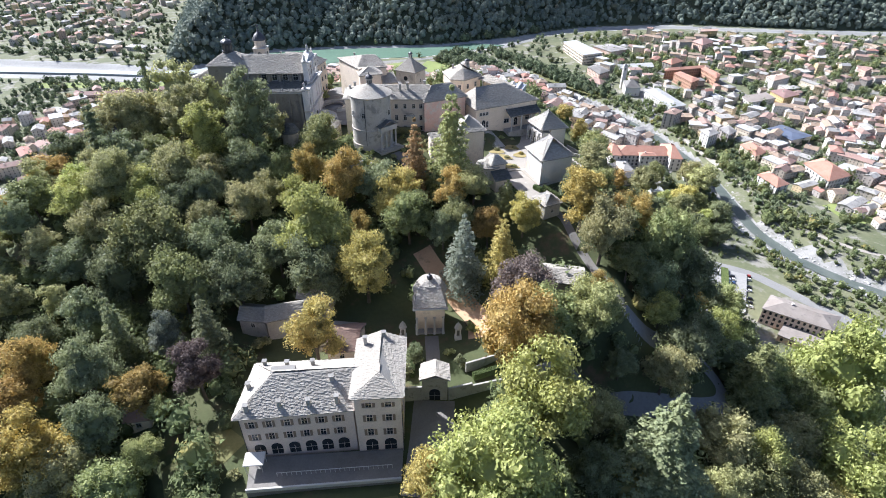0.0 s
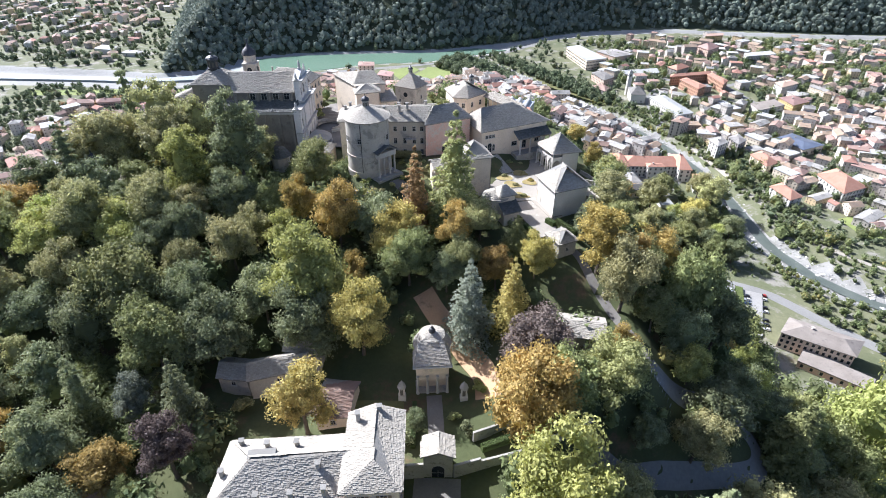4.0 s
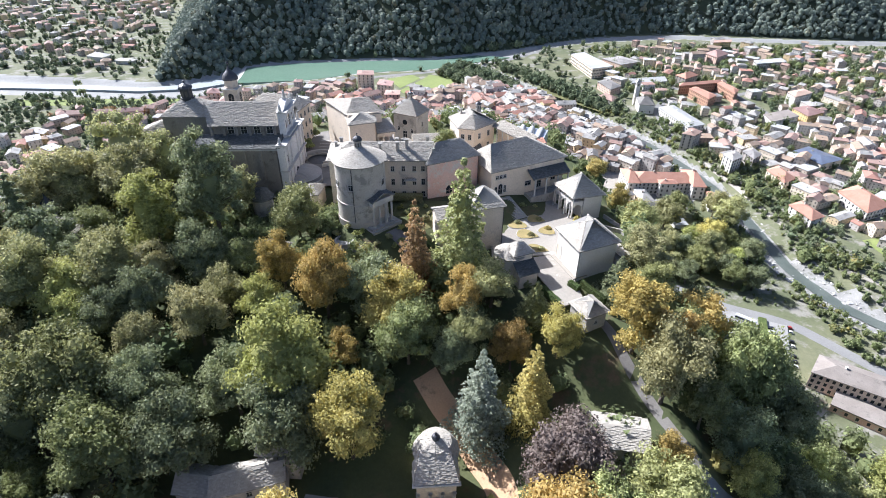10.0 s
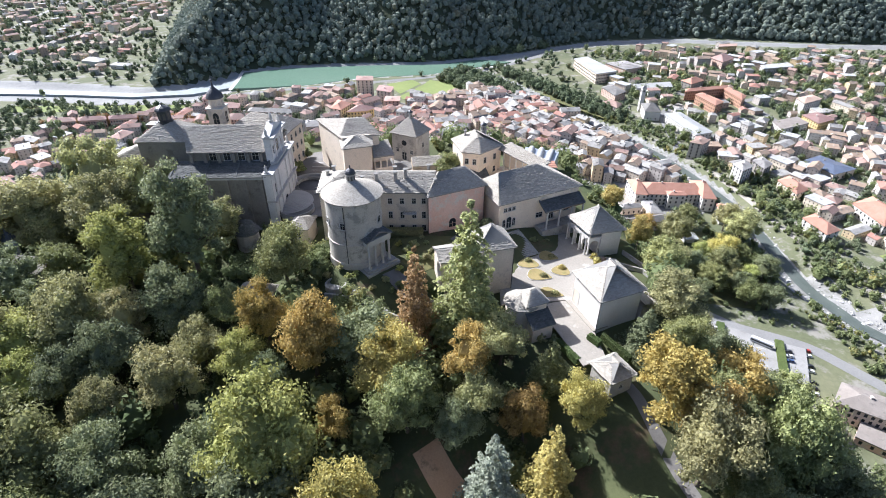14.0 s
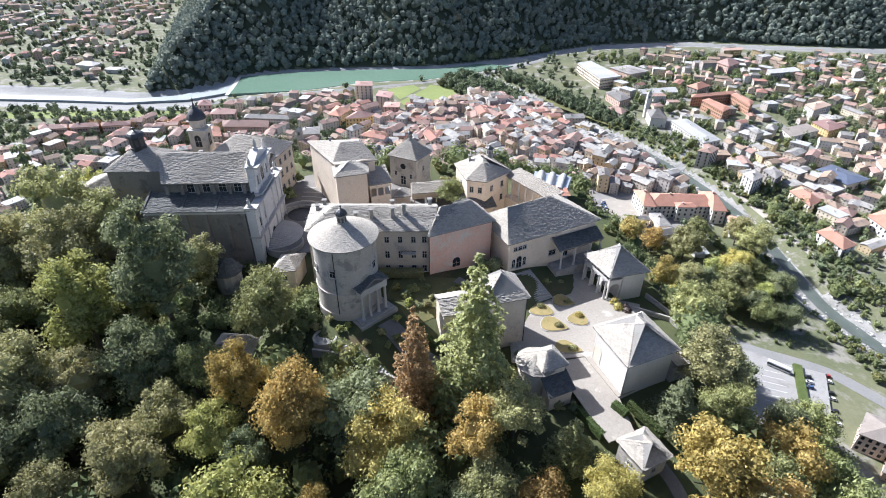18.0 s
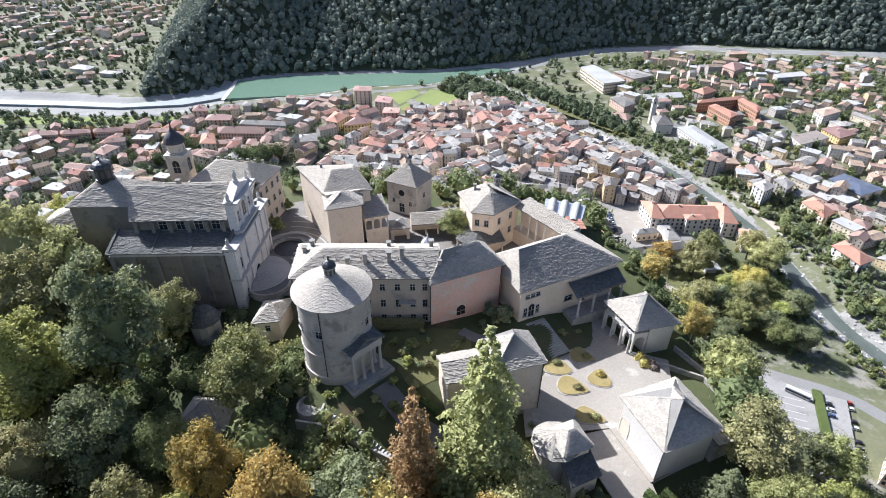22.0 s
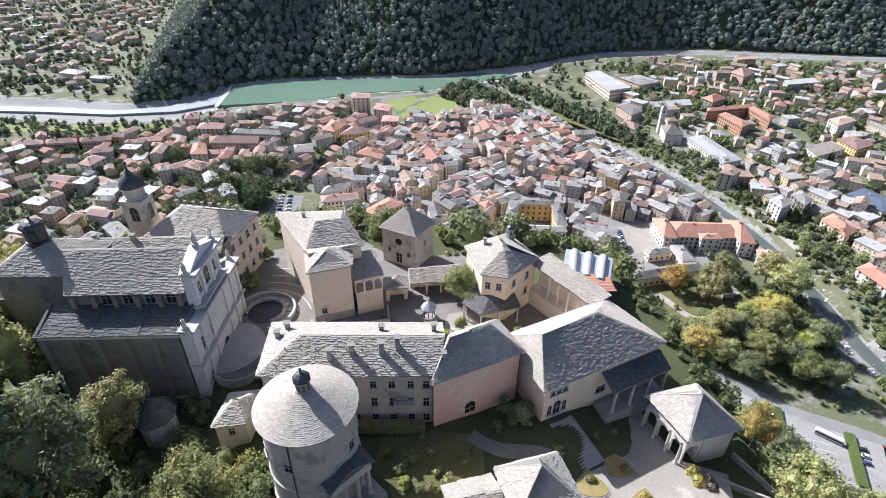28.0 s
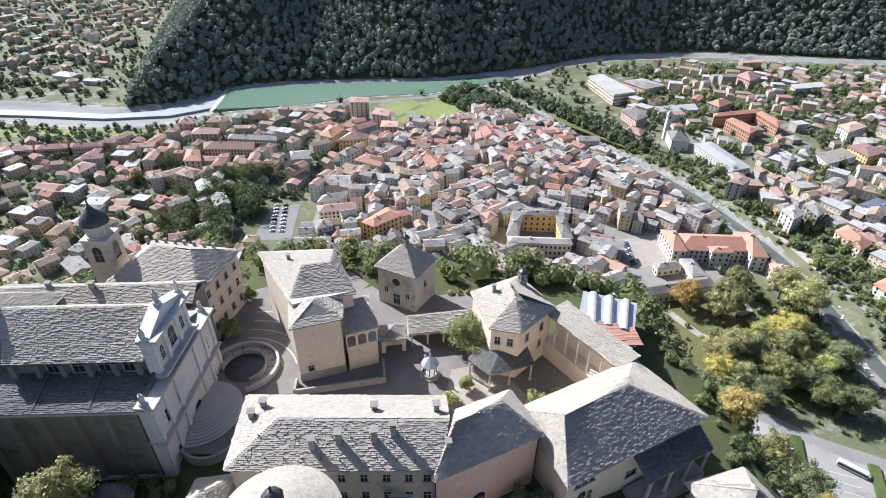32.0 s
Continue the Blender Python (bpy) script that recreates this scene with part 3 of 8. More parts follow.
roof(bas, [[(-77.5, 215.5 - 7, 152.6), (-52, 209.9, 152.6), (-52, 215.6, 150.3), (-77.5, 214.3, 150.3)]], "aisle_roof")
for s in (0.02, 0.2, 0.38, 0.57, 0.76, 0.93):
    x, y = along((-77, 191), (-51.8, 192.4), s)
    bm = bmesh.new()
    box(bm, x, y - 0.3, 131, 1.0, 0.7, 18.6, 0.055)
    wpart("buttress", bm, DARKWALL, bas)
    x, y = along(NAVE[0], NAVE[1], s)
    bm = bmesh.new()
    box(bm, x, y - 0.45, 152, 0.8, 0.8, 2.9, 0.06)
    wpart("buttress", bm, DARKWALL, bas)
for s in (0.29, 0.475, 0.665, 0.845):
    window(bas, NAVE[0], NAVE[1], s, 152.7, 1.7, 2.1)
for s in (0.1, 0.29, 0.47, 0.66, 0.85):
    window(bas, (-77, 191), (-51.8, 192.4), s, 141.0, 2.6, 1.5, DARKWALL, arch=True, sill=False, name="blind_lunette", pane=DARKWALL)
for z in (134.0, 149.6):
    bm = bmesh.new()
    box(bm, -64, 191.3, z, 25.2, 0.5, 0.5, 0.055)
    wpart("cornice", bm, TRIM, bas)

for s in (0.0, 0.36, 0.68, 0.99):
    x = -77 + 25.2 * s
    bm = bmesh.new()
    fin = [(190.7 + 1.4 * s, 149.9), (196.6 + 1.4 * s, 151.8), (196.6 + 1.4 * s, 153.2), (195.8 + 1.4 * s, 152.8), (190.7 + 1.4 * s, 150.7)]
    sides = [[bm.verts.new((x + e, yy, zz)) for yy, zz in fin] for e in (-0.2, 0.2)]
    bm.faces.new(sides[0]), bm.faces.new(sides[1][::-1])
    for i in range(5):
        bm.faces.new((sides[0][i], sides[1][i], sides[1][(i + 1) % 5], sides[0][(i + 1) % 5]))
    wpart("roof_fin", bm, DARKSLAB, bas, "dark stone fin carrying the nave buttress")

# choir with its high hipped roof and lantern
CHOIR = [(-88.5, 198.6), (-72.2, 199.2), (-72.2, 211), (-88.5, 210.4)]
wall(bas, inset(CHOIR, 0.5), 133, 157.1, DARKWALL, "choir_wall")
roof(bas, hip(CHOIR, 157, [(-81.6, 204.6, 161.6)]), "choir_roof")
LOWCH = [(-99, 200.5), (-88.2, 200.5), (-88.2, 210), (-99, 209.5)]
wall(bas, inset(LOWCH, 0.4), 128, 150.4, DARKWALL, "apse_wall")
roof(bas, [[(-99, 200.5, 150.3), (-88.2, 200.5, 150.3), (-88.2, 205, 155)], [(-99, 209.5, 150.3), (-99, 200.5, 150.3), (-88.2, 205, 155)], [(-88.2, 210, 150.3), (-99, 209.5, 150.3), (-88.2, 205, 155)]], "apse_roof")


def lantern(parent, x, y, z, r, h, cap, name="lantern", n=8, mat_=None):
    """A small roof turret with openings, a domed cap and a finial."""
    bm = bmesh.new()
    lathe(bm, x, y, [(r * 1.15, z - 1.2), (r * 1.15, z + 0.25), (r, z + 0.3), (r, z + h), (r * 1.2, z + h + 0.1), (r * 1.2, z + h + 0.3)], n)
    body = wpart(name, bm, mat_ or STONE, parent)
    bm = bmesh.new()
    z1 = z + h + 0.28
    lathe(bm, x, y, [(r * 1.25, z1), (r * 1.2, z1 + cap * 0.25), (r * 0.95, z1 + cap * 0.55), (r * 0.5, z1 + cap * 0.8), (r * 0.16, z1 + cap * 0.92), (r * 0.1, z1 + cap * 1.15), (r * 0.2, z1 + cap * 1.25), (r * 0.2, z1 + cap * 1.4), (0.01, z1 + cap * 1.5)], n)
    o = obj("lantern_cap", from_bm(bm, "lantern_cap", COPPER), None, "dark metal cap with a ball finial")
    o.parent = body
    for i in range(0, n, 1):
        t = 2 * math.pi * (i + 0.5) / n
        # thin dark panel painted for a shaded opening; the drum behind is closed
        bm = bmesh.new()
        box(bm, x + r * 0.93 * math.cos(t), y + r * 0.93 * math.sin(t), z + h * 0.2, 0.06, r * 0.4, h * 0.62, t)
        o = obj("opening", from_bm(bm, "opening", DARKVOID), None)
        o.parent = body
    return body


lantern(bas, -81.5, 204.8, 161.0, 1.75, 2.7, 1.5, mat_=IRON)
# facade, looking over the court
fac = [(-52.6, 191.6), (-50.8, 191.6), (-50.8, 214.2), (-52.6, 214.2)]
wall(bas, fac, 134, 151.2, MARBLE, "facade_lower", "pale stone facade with pilasters and niches")
up = [(-52.7, 197.2), (-51.2, 197.2), (-51.2, 208.8), (-52.7, 208.8)]
wall(bas, up, 151.1, 159.4, MARBLE, "facade_upper")
bm = bmesh.new()
x0, x1 = -52.9, -50.9
tri_ = [(197.0, 159.3), (209.0, 159.3), (203.0, 161.6)]
lo = [bm.verts.new((x1, y, z)) for y, z in tri_]
hi = [bm.verts.new((x0, y, z)) for y, z in tri_]
bm.faces.new(lo), bm.faces.new(hi[::-1])
for i in range(3):
    bm.faces.new((lo[i], hi[i], hi[(i + 1) % 3], lo[(i + 1) % 3]))
wpart("pediment", bm, MARBLE, bas)
for zz, (ya, yb), ex in ((150.9, (191.2, 214.6), 0.55), (142.8, (191.4, 214.4), 0.3), (158.9, (196.8, 209.2), 0.5), (151.9, (196.9, 209.1), 0.25)):
    bm = bmesh.new()
    box(bm, -51.5 + ex / 2, (ya + yb) / 2, zz, 2.6 + ex, yb - ya, 0.45, 0, 0.06)
    wpart("cornice", bm, TRIM, bas)
for y in (192.2, 195.6, 199.2, 206.6, 210.2, 213.6):
    bm = bmesh.new()
    box(bm, -50.7, y, 134, 0.5, 0.9, 16.9, 0, 0.05)
    wpart("pilaster", bm, MARBLE, bas)
for y in (197.8, 201, 205, 208.2):
    bm = bmesh.new()
    box(bm, -51.1, y, 151.4, 0.45, 0.8, 7.5, 0, 0.05)
    wpart("pilaster", bm, MARBLE, bas)
FA, FB = (-50.8, 191.6), (-50.8, 214.2)
for s, z, w, h, arch in ((0.5, 134.6, 2.4, 5.0, True), (0.16, 135, 1.6, 3.6, True), (0.84, 135, 1.6, 3.6, True), (0.16, 144.5, 1.4, 2.6, False), (0.84, 144.5, 1.4, 2.6, False), (0.33, 144.6, 1.1, 2.4, True), (0.67, 144.6, 1.1, 2.4, True), (0.33, 136, 1.1, 2.8, True), (0.67, 136, 1.1, 2.8, True)):
    window(bas, FA, FB, s, z, w, h, MARBLE, arch=arch)
window(bas, (-51.2, 197.2), (-51.2, 208.8), 0.5, 153.6, 2.0, 3.4, MARBLE, arch=True)
for s in (0.2, 0.8):
    window(bas, (-51.2, 197.2), (-51.2, 208.8), s, 153.8, 1.0, 2.4, MARBLE, arch=True)


def finial(parent, x, y, z, h, r=0.35, name="pinnacle"):
    """A stone figure stood on a pedestal, kept as a plain turned shape."""
    bm = bmesh.new()
    lathe(bm, x, y, [(r * 1.5, z), (r * 1.5, z + h * 0.18), (r * 0.9, z + h * 0.22), (r * 1.05, z + h * 0.45), (r * 0.8, z + h * 0.68), (r * 0.85, z + h * 0.76), (r * 0.3, z + h * 0.83), (r * 0.42, z + h * 0.92), (0.01, z + h)], 8)
    return wpart(name, bm, TRIM, parent)


for y, z, h in ((197.2, 159.3, 2.6), (208.8, 159.3, 2.6), (203, 161.5, 3.0), (192.2, 151.3, 2.4), (213.8, 151.3, 2.4)):
    finial(bas, -51.7, y, z, h, 0.42)

# bell tower
tow = thing("bell_tower", "white bell tower with a dark onion-shaped metal spire", "tower", -78, 231, 136)
TW = 2.45
TZ = 159.2
sq = [(-78 - TW, 231 - TW), (-78 + TW, 231 - TW), (-78 + TW, 231 + TW), (-78 - TW, 231 + TW)]
wall(tow, sq, 134, TZ - 2.9, WINGWALL)
bm = bmesh.new()
lathe(bm, -78, 231, [(2.6, TZ - 3.0), (2.6, TZ - 2.5), (2.25, TZ - 2.4), (2.25, TZ - 0.5), (2.5, TZ - 0.4), (2.6, TZ - 0.15), (2.6, TZ)], 8, math.pi / 8, math.pi / 8 + 2 * math.pi)
drum_ = wpart("belfry_drum", bm, WINGWALL, tow)
for i in range(8):
    t = 2 * math.pi * i / 8
    bm = bmesh.new()
    box(bm, -78 + 2.1 * math.cos(t), 231 + 2.1 * math.sin(t), TZ - 2.1, 0.12, 1.0, 1.3, t)
    wpart("panel", bm, GREYWALL, tow)
bm = bmesh.new()
box(bm, -78, 231, TZ - 3.2, 5.5, 5.5, 0.35, 0, 0.08)
wpart("cornice", bm, TRIM, tow)
for i in range(4):
    window(tow, sq[i], sq[(i + 1) % 4], 0.5, TZ - 8.0, 1.9, 3.6, WINGWALL, arch=True, name="belfry_opening")
bm = bmesh.new()
lathe(bm, -78, 231, [(2.75, TZ - 0.05), (2.7, TZ + 0.25), (2.5, TZ + 0.9), (2.1, TZ + 1.6), (1.45, TZ + 2.3), (0.8, TZ + 2.9), (0.42, TZ + 3.5), (0.2, TZ + 4.2), (0.12, TZ + 4.9), (0.36, TZ + 5.1), (0.42, TZ + 5.35), (0.3, TZ + 5.6), (0.05, TZ + 5.8), (0.02, TZ + 6.4)], 16)
wpart("spire", bm, COPPER, tow)
# long roofs between the basilica and the tower
mid = thing("sacristy", "long grey sacristy wing behind the basilica, stone roofed", "building", -66, 224, 134)
QM = [(-90, 212), (-54, 215.5), (-54, 221), (-90, 219)]
wall(mid, QM, 132, 152, DARKWALL)
roof(mid, [[(-90.5, 211.5, 152), (-53.5, 215, 152), (-53.5, 218.4, 154), (-90.5, 215.5, 154)], [(-90.5, 215.5, 154), (-53.5, 218.4, 154), (-53.5, 221.6, 152), (-90.5, 219.6, 152)]])
chimney(mid, -72, 216.5, 153.5, 1.4, 0.8)
chimney(mid, -80, 216.5, 153.5, 1.2, 0.7)
# pilgrims' house beside the facade
ph = thing("pilgrim_house", "cream rendered house with a stone slab roof beside the church", "house", -62, 228, 136)
QP = [(-74, 222.5), (-54.6, 219.2), (-51.8, 234.8), (-72, 238)]
wall(ph, inset(QP, 0.5), 133, 150.6, CREAM)
roof(ph, hip(QP, 150.5, [(-67, 230, 154.6), (-58.5, 228.2, 154.6)]))
PQ = inset(QP, 0.5)
for z in (139, 143.2, 147.2):
    for s in (0.2, 0.42, 0.64, 0.86):
        window(ph, PQ[1], PQ[2], s, z, 1.0, 1.6, TRIM)
for x in np.linspace(-71, -56, 8):
    chimney(ph, float(x), 233.5 - (x + 63) * 0.15, 152.4, 0.9, 0.5)

# ---- round church ----
rc = thing("round_church", "tall round grey church with a conical stone roof and lantern", "church", -25.2, 171.8, 138)
RX, RY = -25.2, 171.8
bm = bmesh.new()
lathe(bm, RX, RY, [(6.75, 134), (6.75, 141), (6.5, 141.1), (6.5, 145.6), (6.62, 145.7), (6.62, 146.0), (6.4, 146.1), (6.4, 156.2), (6.65, 156.4), (6.65, 156.6)], 48)
wpart("drum", bm, GREYWALL, rc, "smooth grey plaster drum")
bm = bmesh.new()
rings = lathe(bm, RX, RY, [(6.95, 156.45), (7.0, 156.6), (1.0, 159.4)], 48)
wpart("roof", bm, STONE_BED, rc)
vs, fs = [], []
nrow = 26
for i in range(nrow):
    ra, rb = 7.1 - 6.1 * i / nrow, 7.1 - 6.1 * (i + 1.15) / nrow
    za, zb = 156.68 + 2.8 * i / nrow, 156.66 + 2.8 * (i + 1.15) / nrow
    cnt = max(8, int(2 * math.pi * ra / 0.42))
    off = random.random()
    for j in range(cnt):
        t0, t1 = 2 * math.pi * (j + off) / cnt, 2 * math.pi * (j + off + 0.96) / cnt
        h = random.uniform(0.025, 0.07)
        k = len(vs)
        for r, t, z in ((ra, t0, za), (ra, t1, za), (rb, t1, zb), (rb, t0, zb), (ra, t0, za + h), (ra, t1, za + h), (rb, t1, zb + 0.04), (rb, t0, zb + 0.04)):
            vs.append((RX + r * math.cos(t), RY + r * math.sin(t), z))
        fs += [(k + 4, k + 5, k + 6, k + 7), (k, k + 1, k + 5, k + 4), (k + 1, k + 2, k + 6, k + 5), (k + 3, k, k + 4, k + 7)]
hang(obj("slab_covering", mesh_np("slab_covering", vs, fs, STONE_SLAB), None, "weathered stone slabs in rings", "stuff"), rc)
lantern(rc, RX, RY, 159.4, 1.0, 1.6, 1.3)
# its porch towards the garden
PO = [(-21.4, 164.2), (-16.2, 169.6), (-20.2, 173.6), (-25.2, 168.2)]
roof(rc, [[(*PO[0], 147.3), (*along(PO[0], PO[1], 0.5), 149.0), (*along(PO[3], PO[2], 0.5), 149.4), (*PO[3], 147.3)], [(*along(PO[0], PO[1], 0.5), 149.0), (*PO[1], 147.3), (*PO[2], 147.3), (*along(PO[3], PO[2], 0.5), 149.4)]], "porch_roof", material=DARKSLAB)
bm = bmesh.new()
prism(bm, inset(PO, 0.35), 145.7, 147.2)
wpart("entablature", bm, TRIM, rc)
PI = inset(PO, 0.75)
for s in (0.0, 0.33, 0.67, 1.0):
    bm = bmesh.new()
    x, y = along(PI[0], PI[1], s)
    column(bm, x, y, 139.8, 5.9, 0.32)
    wpart("column", bm, TRIM, rc)
for s in (0.45,):
    for a, b in ((PI[0], PI[3]), (PI[1], PI[2])):
        bm = bmesh.new()
        x, y = along(a, b, s)
        column(bm, x, y, 139.8, 5.9, 0.32)
        wpart("column", bm, TRIM, rc)
bm = bmesh.new()
prism(bm, inset(PO, -0.5), 134, 139.8)
prism(bm, inset(PO, -1.1), 134, 139.4)
wpart("porch_floor", bm, STONE, rc)
for a in (-150, -105, -20, 20):
    t = radians(a)
    c, s_ = math.cos(t), math.sin(t)
    pa, pb = (RX + 6.4 * c + 0.8 * s_, RY + 6.4 * s_ - 0.8 * c), (RX + 6.4 * c - 0.8 * s_, RY + 6.4 * s_ + 0.8 * c)
    window(rc, pa, pb, 0.5, 150.2, 1.1, 1.5)
bm = bmesh.new()
t = radians(-100)
tube(bm, RX + 6.55 * math.cos(t), RY + 6.55 * math.sin(t), 139, 0.09, 0.09, 17, 8)
wpart("downpipe", bm, IRON, rc)

# ---- long wing, pink wing and hall round the court ----
lw = thing("long_wing", "long two-storey wing with a stone slab roof and chimneys", "building", -22, 188.5, 138)
QL = [(-36.2, 181.8), (-7.5, 182.6), (-7.0, 195.2), (-37.2, 194.6)]
LI = inset(QL, 0.6)
wall(lw, LI, 136, 151, WINGWALL)
roof(lw, hip(QL, 150.9, [(-30, 187.6, 154.4), (-6.5, 188.2, 154.4)])[:1] + [[(-7.0, 195.2, 150.9), (-37.2, 194.6, 150.9), (-30, 187.6, 154.4), (-6.5, 188.2, 154.4)], [(-37.2, 194.6, 150.9), (-36.2, 181.8, 150.9), (-30, 187.6, 154.4)]])
for x, y, z, h in ((-24.8, 184.5, 152.5, 1.7), (-21.4, 185.2, 152.9, 1.8), (-16.6, 185.4, 153.0, 2.1), (-14.1, 186.2, 153.4, 2.1), (-17.2, 190.4, 153.0, 1.2), (-33.2, 191.0, 152.3, 1.6), (-34.6, 189.6, 151.9, 1.3), (-8.4, 190.2, 153.2, 1.7)):
    chimney(lw, x, y, z, h, 0.75)
for i in range(11):
    for k, yy in enumerate((183.2, 185.6)):
        bm = bmesh.new()
        box(bm, -33.5 + 2.5 * i + 1.2 * k, yy, 150.9 + (yy - 181.8) * 0.603 + 0.05, 0.12, 0.12, 0.4)
        wpart("snow_stop", bm, IRON, lw)
for z, h in ((147.6, 1.5), (143.4, 1.8), (139.6, 1.7)):
    for s in (0.3, 0.42, 0.53, 0.64, 0.75, 0.86, 0.95):
        window(lw, LI[0], LI[1], s, z, 0.95, h, TRIM)
bm = bmesh.new()
box(bm, -13, 182.0, 145.2, 3.4, 1.2, 0.15)
wpart("balcony_floor", bm, TRIM, lw)
bm = bmesh.new()
for k in range(18):
    box(bm, -14.6 + k * 0.19, 181.45, 145.35, 0.03, 0.03, 0.95)
box(bm, -13, 181.45, 146.3, 3.4, 0.05, 0.05)
wpart("balcony_rail", bm, IRON, lw)

pw = thing("pink_wing", "faded pink plaster wing with a hipped stone roof", "building", 0, 188.5, 139)
QK = [(-8.6, 181.2), (7.1, 189.0), (2.9, 197.3), (-9.6, 191.2)]
KI = inset(QK, 0.5)
wall(pw, KI, 136, 150.3, PINK, label="faded pink plaster with pale patches")
roof(pw, [[(-8.6, 181.2, 150.2), (7.1, 189, 150.2), (0.7, 191.4, 154.5), (-5.7, 187.5, 154.5)], [(7.1, 189, 150.2), (2.9, 197.3, 150.2), (0.7, 191.4, 154.5)], [(2.9, 197.3, 150.2), (-9.6, 191.2, 150.2), (-5.7, 187.5, 154.5), (0.7, 191.4, 154.5)], [(-9.6, 191.2, 150.2), (-8.6, 181.2, 150.2), (-5.7, 187.5, 154.5)]])
chimney(pw, -6.6, 185.2, 152.3, 1.0, 0.6)
window(pw, KI[0], KI[1], 0.42, 139.8, 2.0, 2.6, PINK, arch=True, sill=False, name="doorway")
for q in (KI[0], KI[1]):
    bm = bmesh.new()
    tube(bm, q[0] - 0.11, q[1] - 0.16, 139, 0.07, 0.07, 11, 8)
    wpart("downpipe", bm, IRON, pw)

hl = thing("hall", "broad hall with a dark stone slab roof and a columned porch", "building", 20, 195, 139)
QH = [(9.8, 182.8), (33.6, 195.2), (25.6, 207.5), (3.6, 195.8)]
HI = inset(QH, 0.7)
wall(hl, HI, 135, 147.5, CREAM)
roof(hl, [[(9.8, 182.8, 147.3), (33.6, 195.2, 147.3), (20.3, 196.4, 153.0), (9.8, 190.3, 153.0)], [(33.6, 195.2, 147.3), (25.6, 207.5, 147.3), (20.3, 196.4, 153.0)], [(25.6, 207.5, 147.3), (3.6, 195.8, 147.3), (9.8, 190.3, 153.0), (20.3, 196.4, 153.0)], [(3.6, 195.8, 147.3), (9.8, 182.8, 147.3), (9.8, 190.3, 153.0)]])
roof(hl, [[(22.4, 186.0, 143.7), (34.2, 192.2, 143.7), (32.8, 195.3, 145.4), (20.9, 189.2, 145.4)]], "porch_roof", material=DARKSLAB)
for s in (0.04, 0.36, 0.68, 0.98):
    x, y = along((22.7, 186.4), (33.8, 192.2), s)
    bm = bmesh.new()
    column(bm, x, y, 138.3, 5.3, 0.28)
    wpart("column", bm, TRIM, hl)
bm = bmesh.new()
x, y = along((22.7, 186.4), (33.8, 192.2), 0.5)
box(bm, x, y, 143.3, 12.8, 0.4, 0.35, math.atan2(5.8, 11.1))
wpart("porch_beam", bm, WOOD, hl)
bm = bmesh.new()
prism(bm, [(22.0, 185.4), (34.2, 191.8), (32.5, 195.2), (20.5, 188.8)], 134, 138.35)
wpart("porch_floor", bm, STONE, hl)
for s, z, w, h, ar in ((0.07, 144.6, 0.9, 1.0, False), (0.12, 144.6, 0.9, 1.0, False), (0.17, 144.6, 0.9, 1.0, False), (0.06, 140, 0.8, 2.2, True), (0.12, 139.6, 1.4, 3.2, True), (0.18, 140, 0.8, 2.2, True), (0.5, 140.4, 2.0, 1.4, False), (0.66, 139, 1.5, 2.8, True), (0.86, 140.4, 1.6, 1.4, False)):
    window(hl, HI[0], HI[1], s, z, w, h, TRIM, arch=ar)
st = thing("stone_stairs", "broad stone stairs from the square up to the hall", "stairs", 15, 180, 135.7)
for i in range(18):
    bm = bmesh.new()
    x, y = along((18.6, 177.4), (13.8, 184.0), i / 17)
    box(bm, x, y, 135.2, 4.6, 0.7, 0.55 + i * 0.19, math.atan2(5.0, 9.5), 0.02)
    wpart("step", bm, STONE, st)

# east arm with its open gallery, and the house at the court's far corner
ea = thing("gallery_wing", "narrow wing with an open columned gallery along the court", "building", 18, 212, 137)
QA = [(22.2, 204.6), (26.4, 207.0), (16.2, 221.6), (11.6, 219.2)]
roof(ea, [[(*QA[0], 147.6), (*QA[1], 148.6), (*QA[2], 148.8), (*QA[3], 147.8)]])
wall(ea, inset([(24.2, 205.8), (26.2, 207.0), (16, 221.4), (14, 220.2)], 0.3), 133, 148, CREAM)
for s in np.linspace(0.02, 0.98, 7):
    x, y = along((22.2, 205.4), (12.0, 219.4), float(s))
    bm = bmesh.new()
    column(bm, x, y, 141.2, 6.2, 0.2)
    wpart("column", bm, TRIM, ea)
wall(ea, [(21.9, 204.9), (24.4, 206.4), (14.4, 220.6), (11.8, 219.0)], 134, 141.3, CREAM, "gallery_base")
fh = thing("corner_house", "cream corner house with a stone roof and a small lantern", "house", 4, 220, 137)
QF = [(0.6, 212.8), (6.2, 211.6), (13.6, 219.2), (7.6, 229.2), (-2.6, 223.4)]
FI = inset(QF, 0.5)
wall(fh, FI, 134, 149.1, CREAM)
ap, aq = (5.6, 217.6, 152.4), (4.8, 222.0, 152.6)
roof(fh, [[(*QF[0], 149), (*QF[1], 149), ap], [(*QF[1], 149), (*QF[2], 149), ap], [(*QF[2], 149), (*QF[3], 149), aq, ap], [(*QF[3], 149), (*QF[4], 149), aq], [(*QF[4], 149), (*QF[0], 149), ap, aq]])
lantern(fh, 7.6, 224.6, 151.6, 0.9, 1.4, 0.8, n=6)
chimney(fh, 1.8, 221.2, 151.2, 1.2, 0.6)
for s, z in ((0.25, 145.2), (0.7, 145.2), (0.25, 141), (0.7, 141)):
    window(fh, FI[1], FI[2], s, z, 1.0, 1.7, TRIM)
    window(fh, FI[0], FI[1], s, z, 1.0, 1.7, TRIM)
window(fh, FI[4], FI[0], 0.5, 144.8, 1.0, 1.6, TRIM)
QG = [(-3.4, 213.6), (0.8, 208.6), (9.6, 212.6), (8.4, 216.2)]
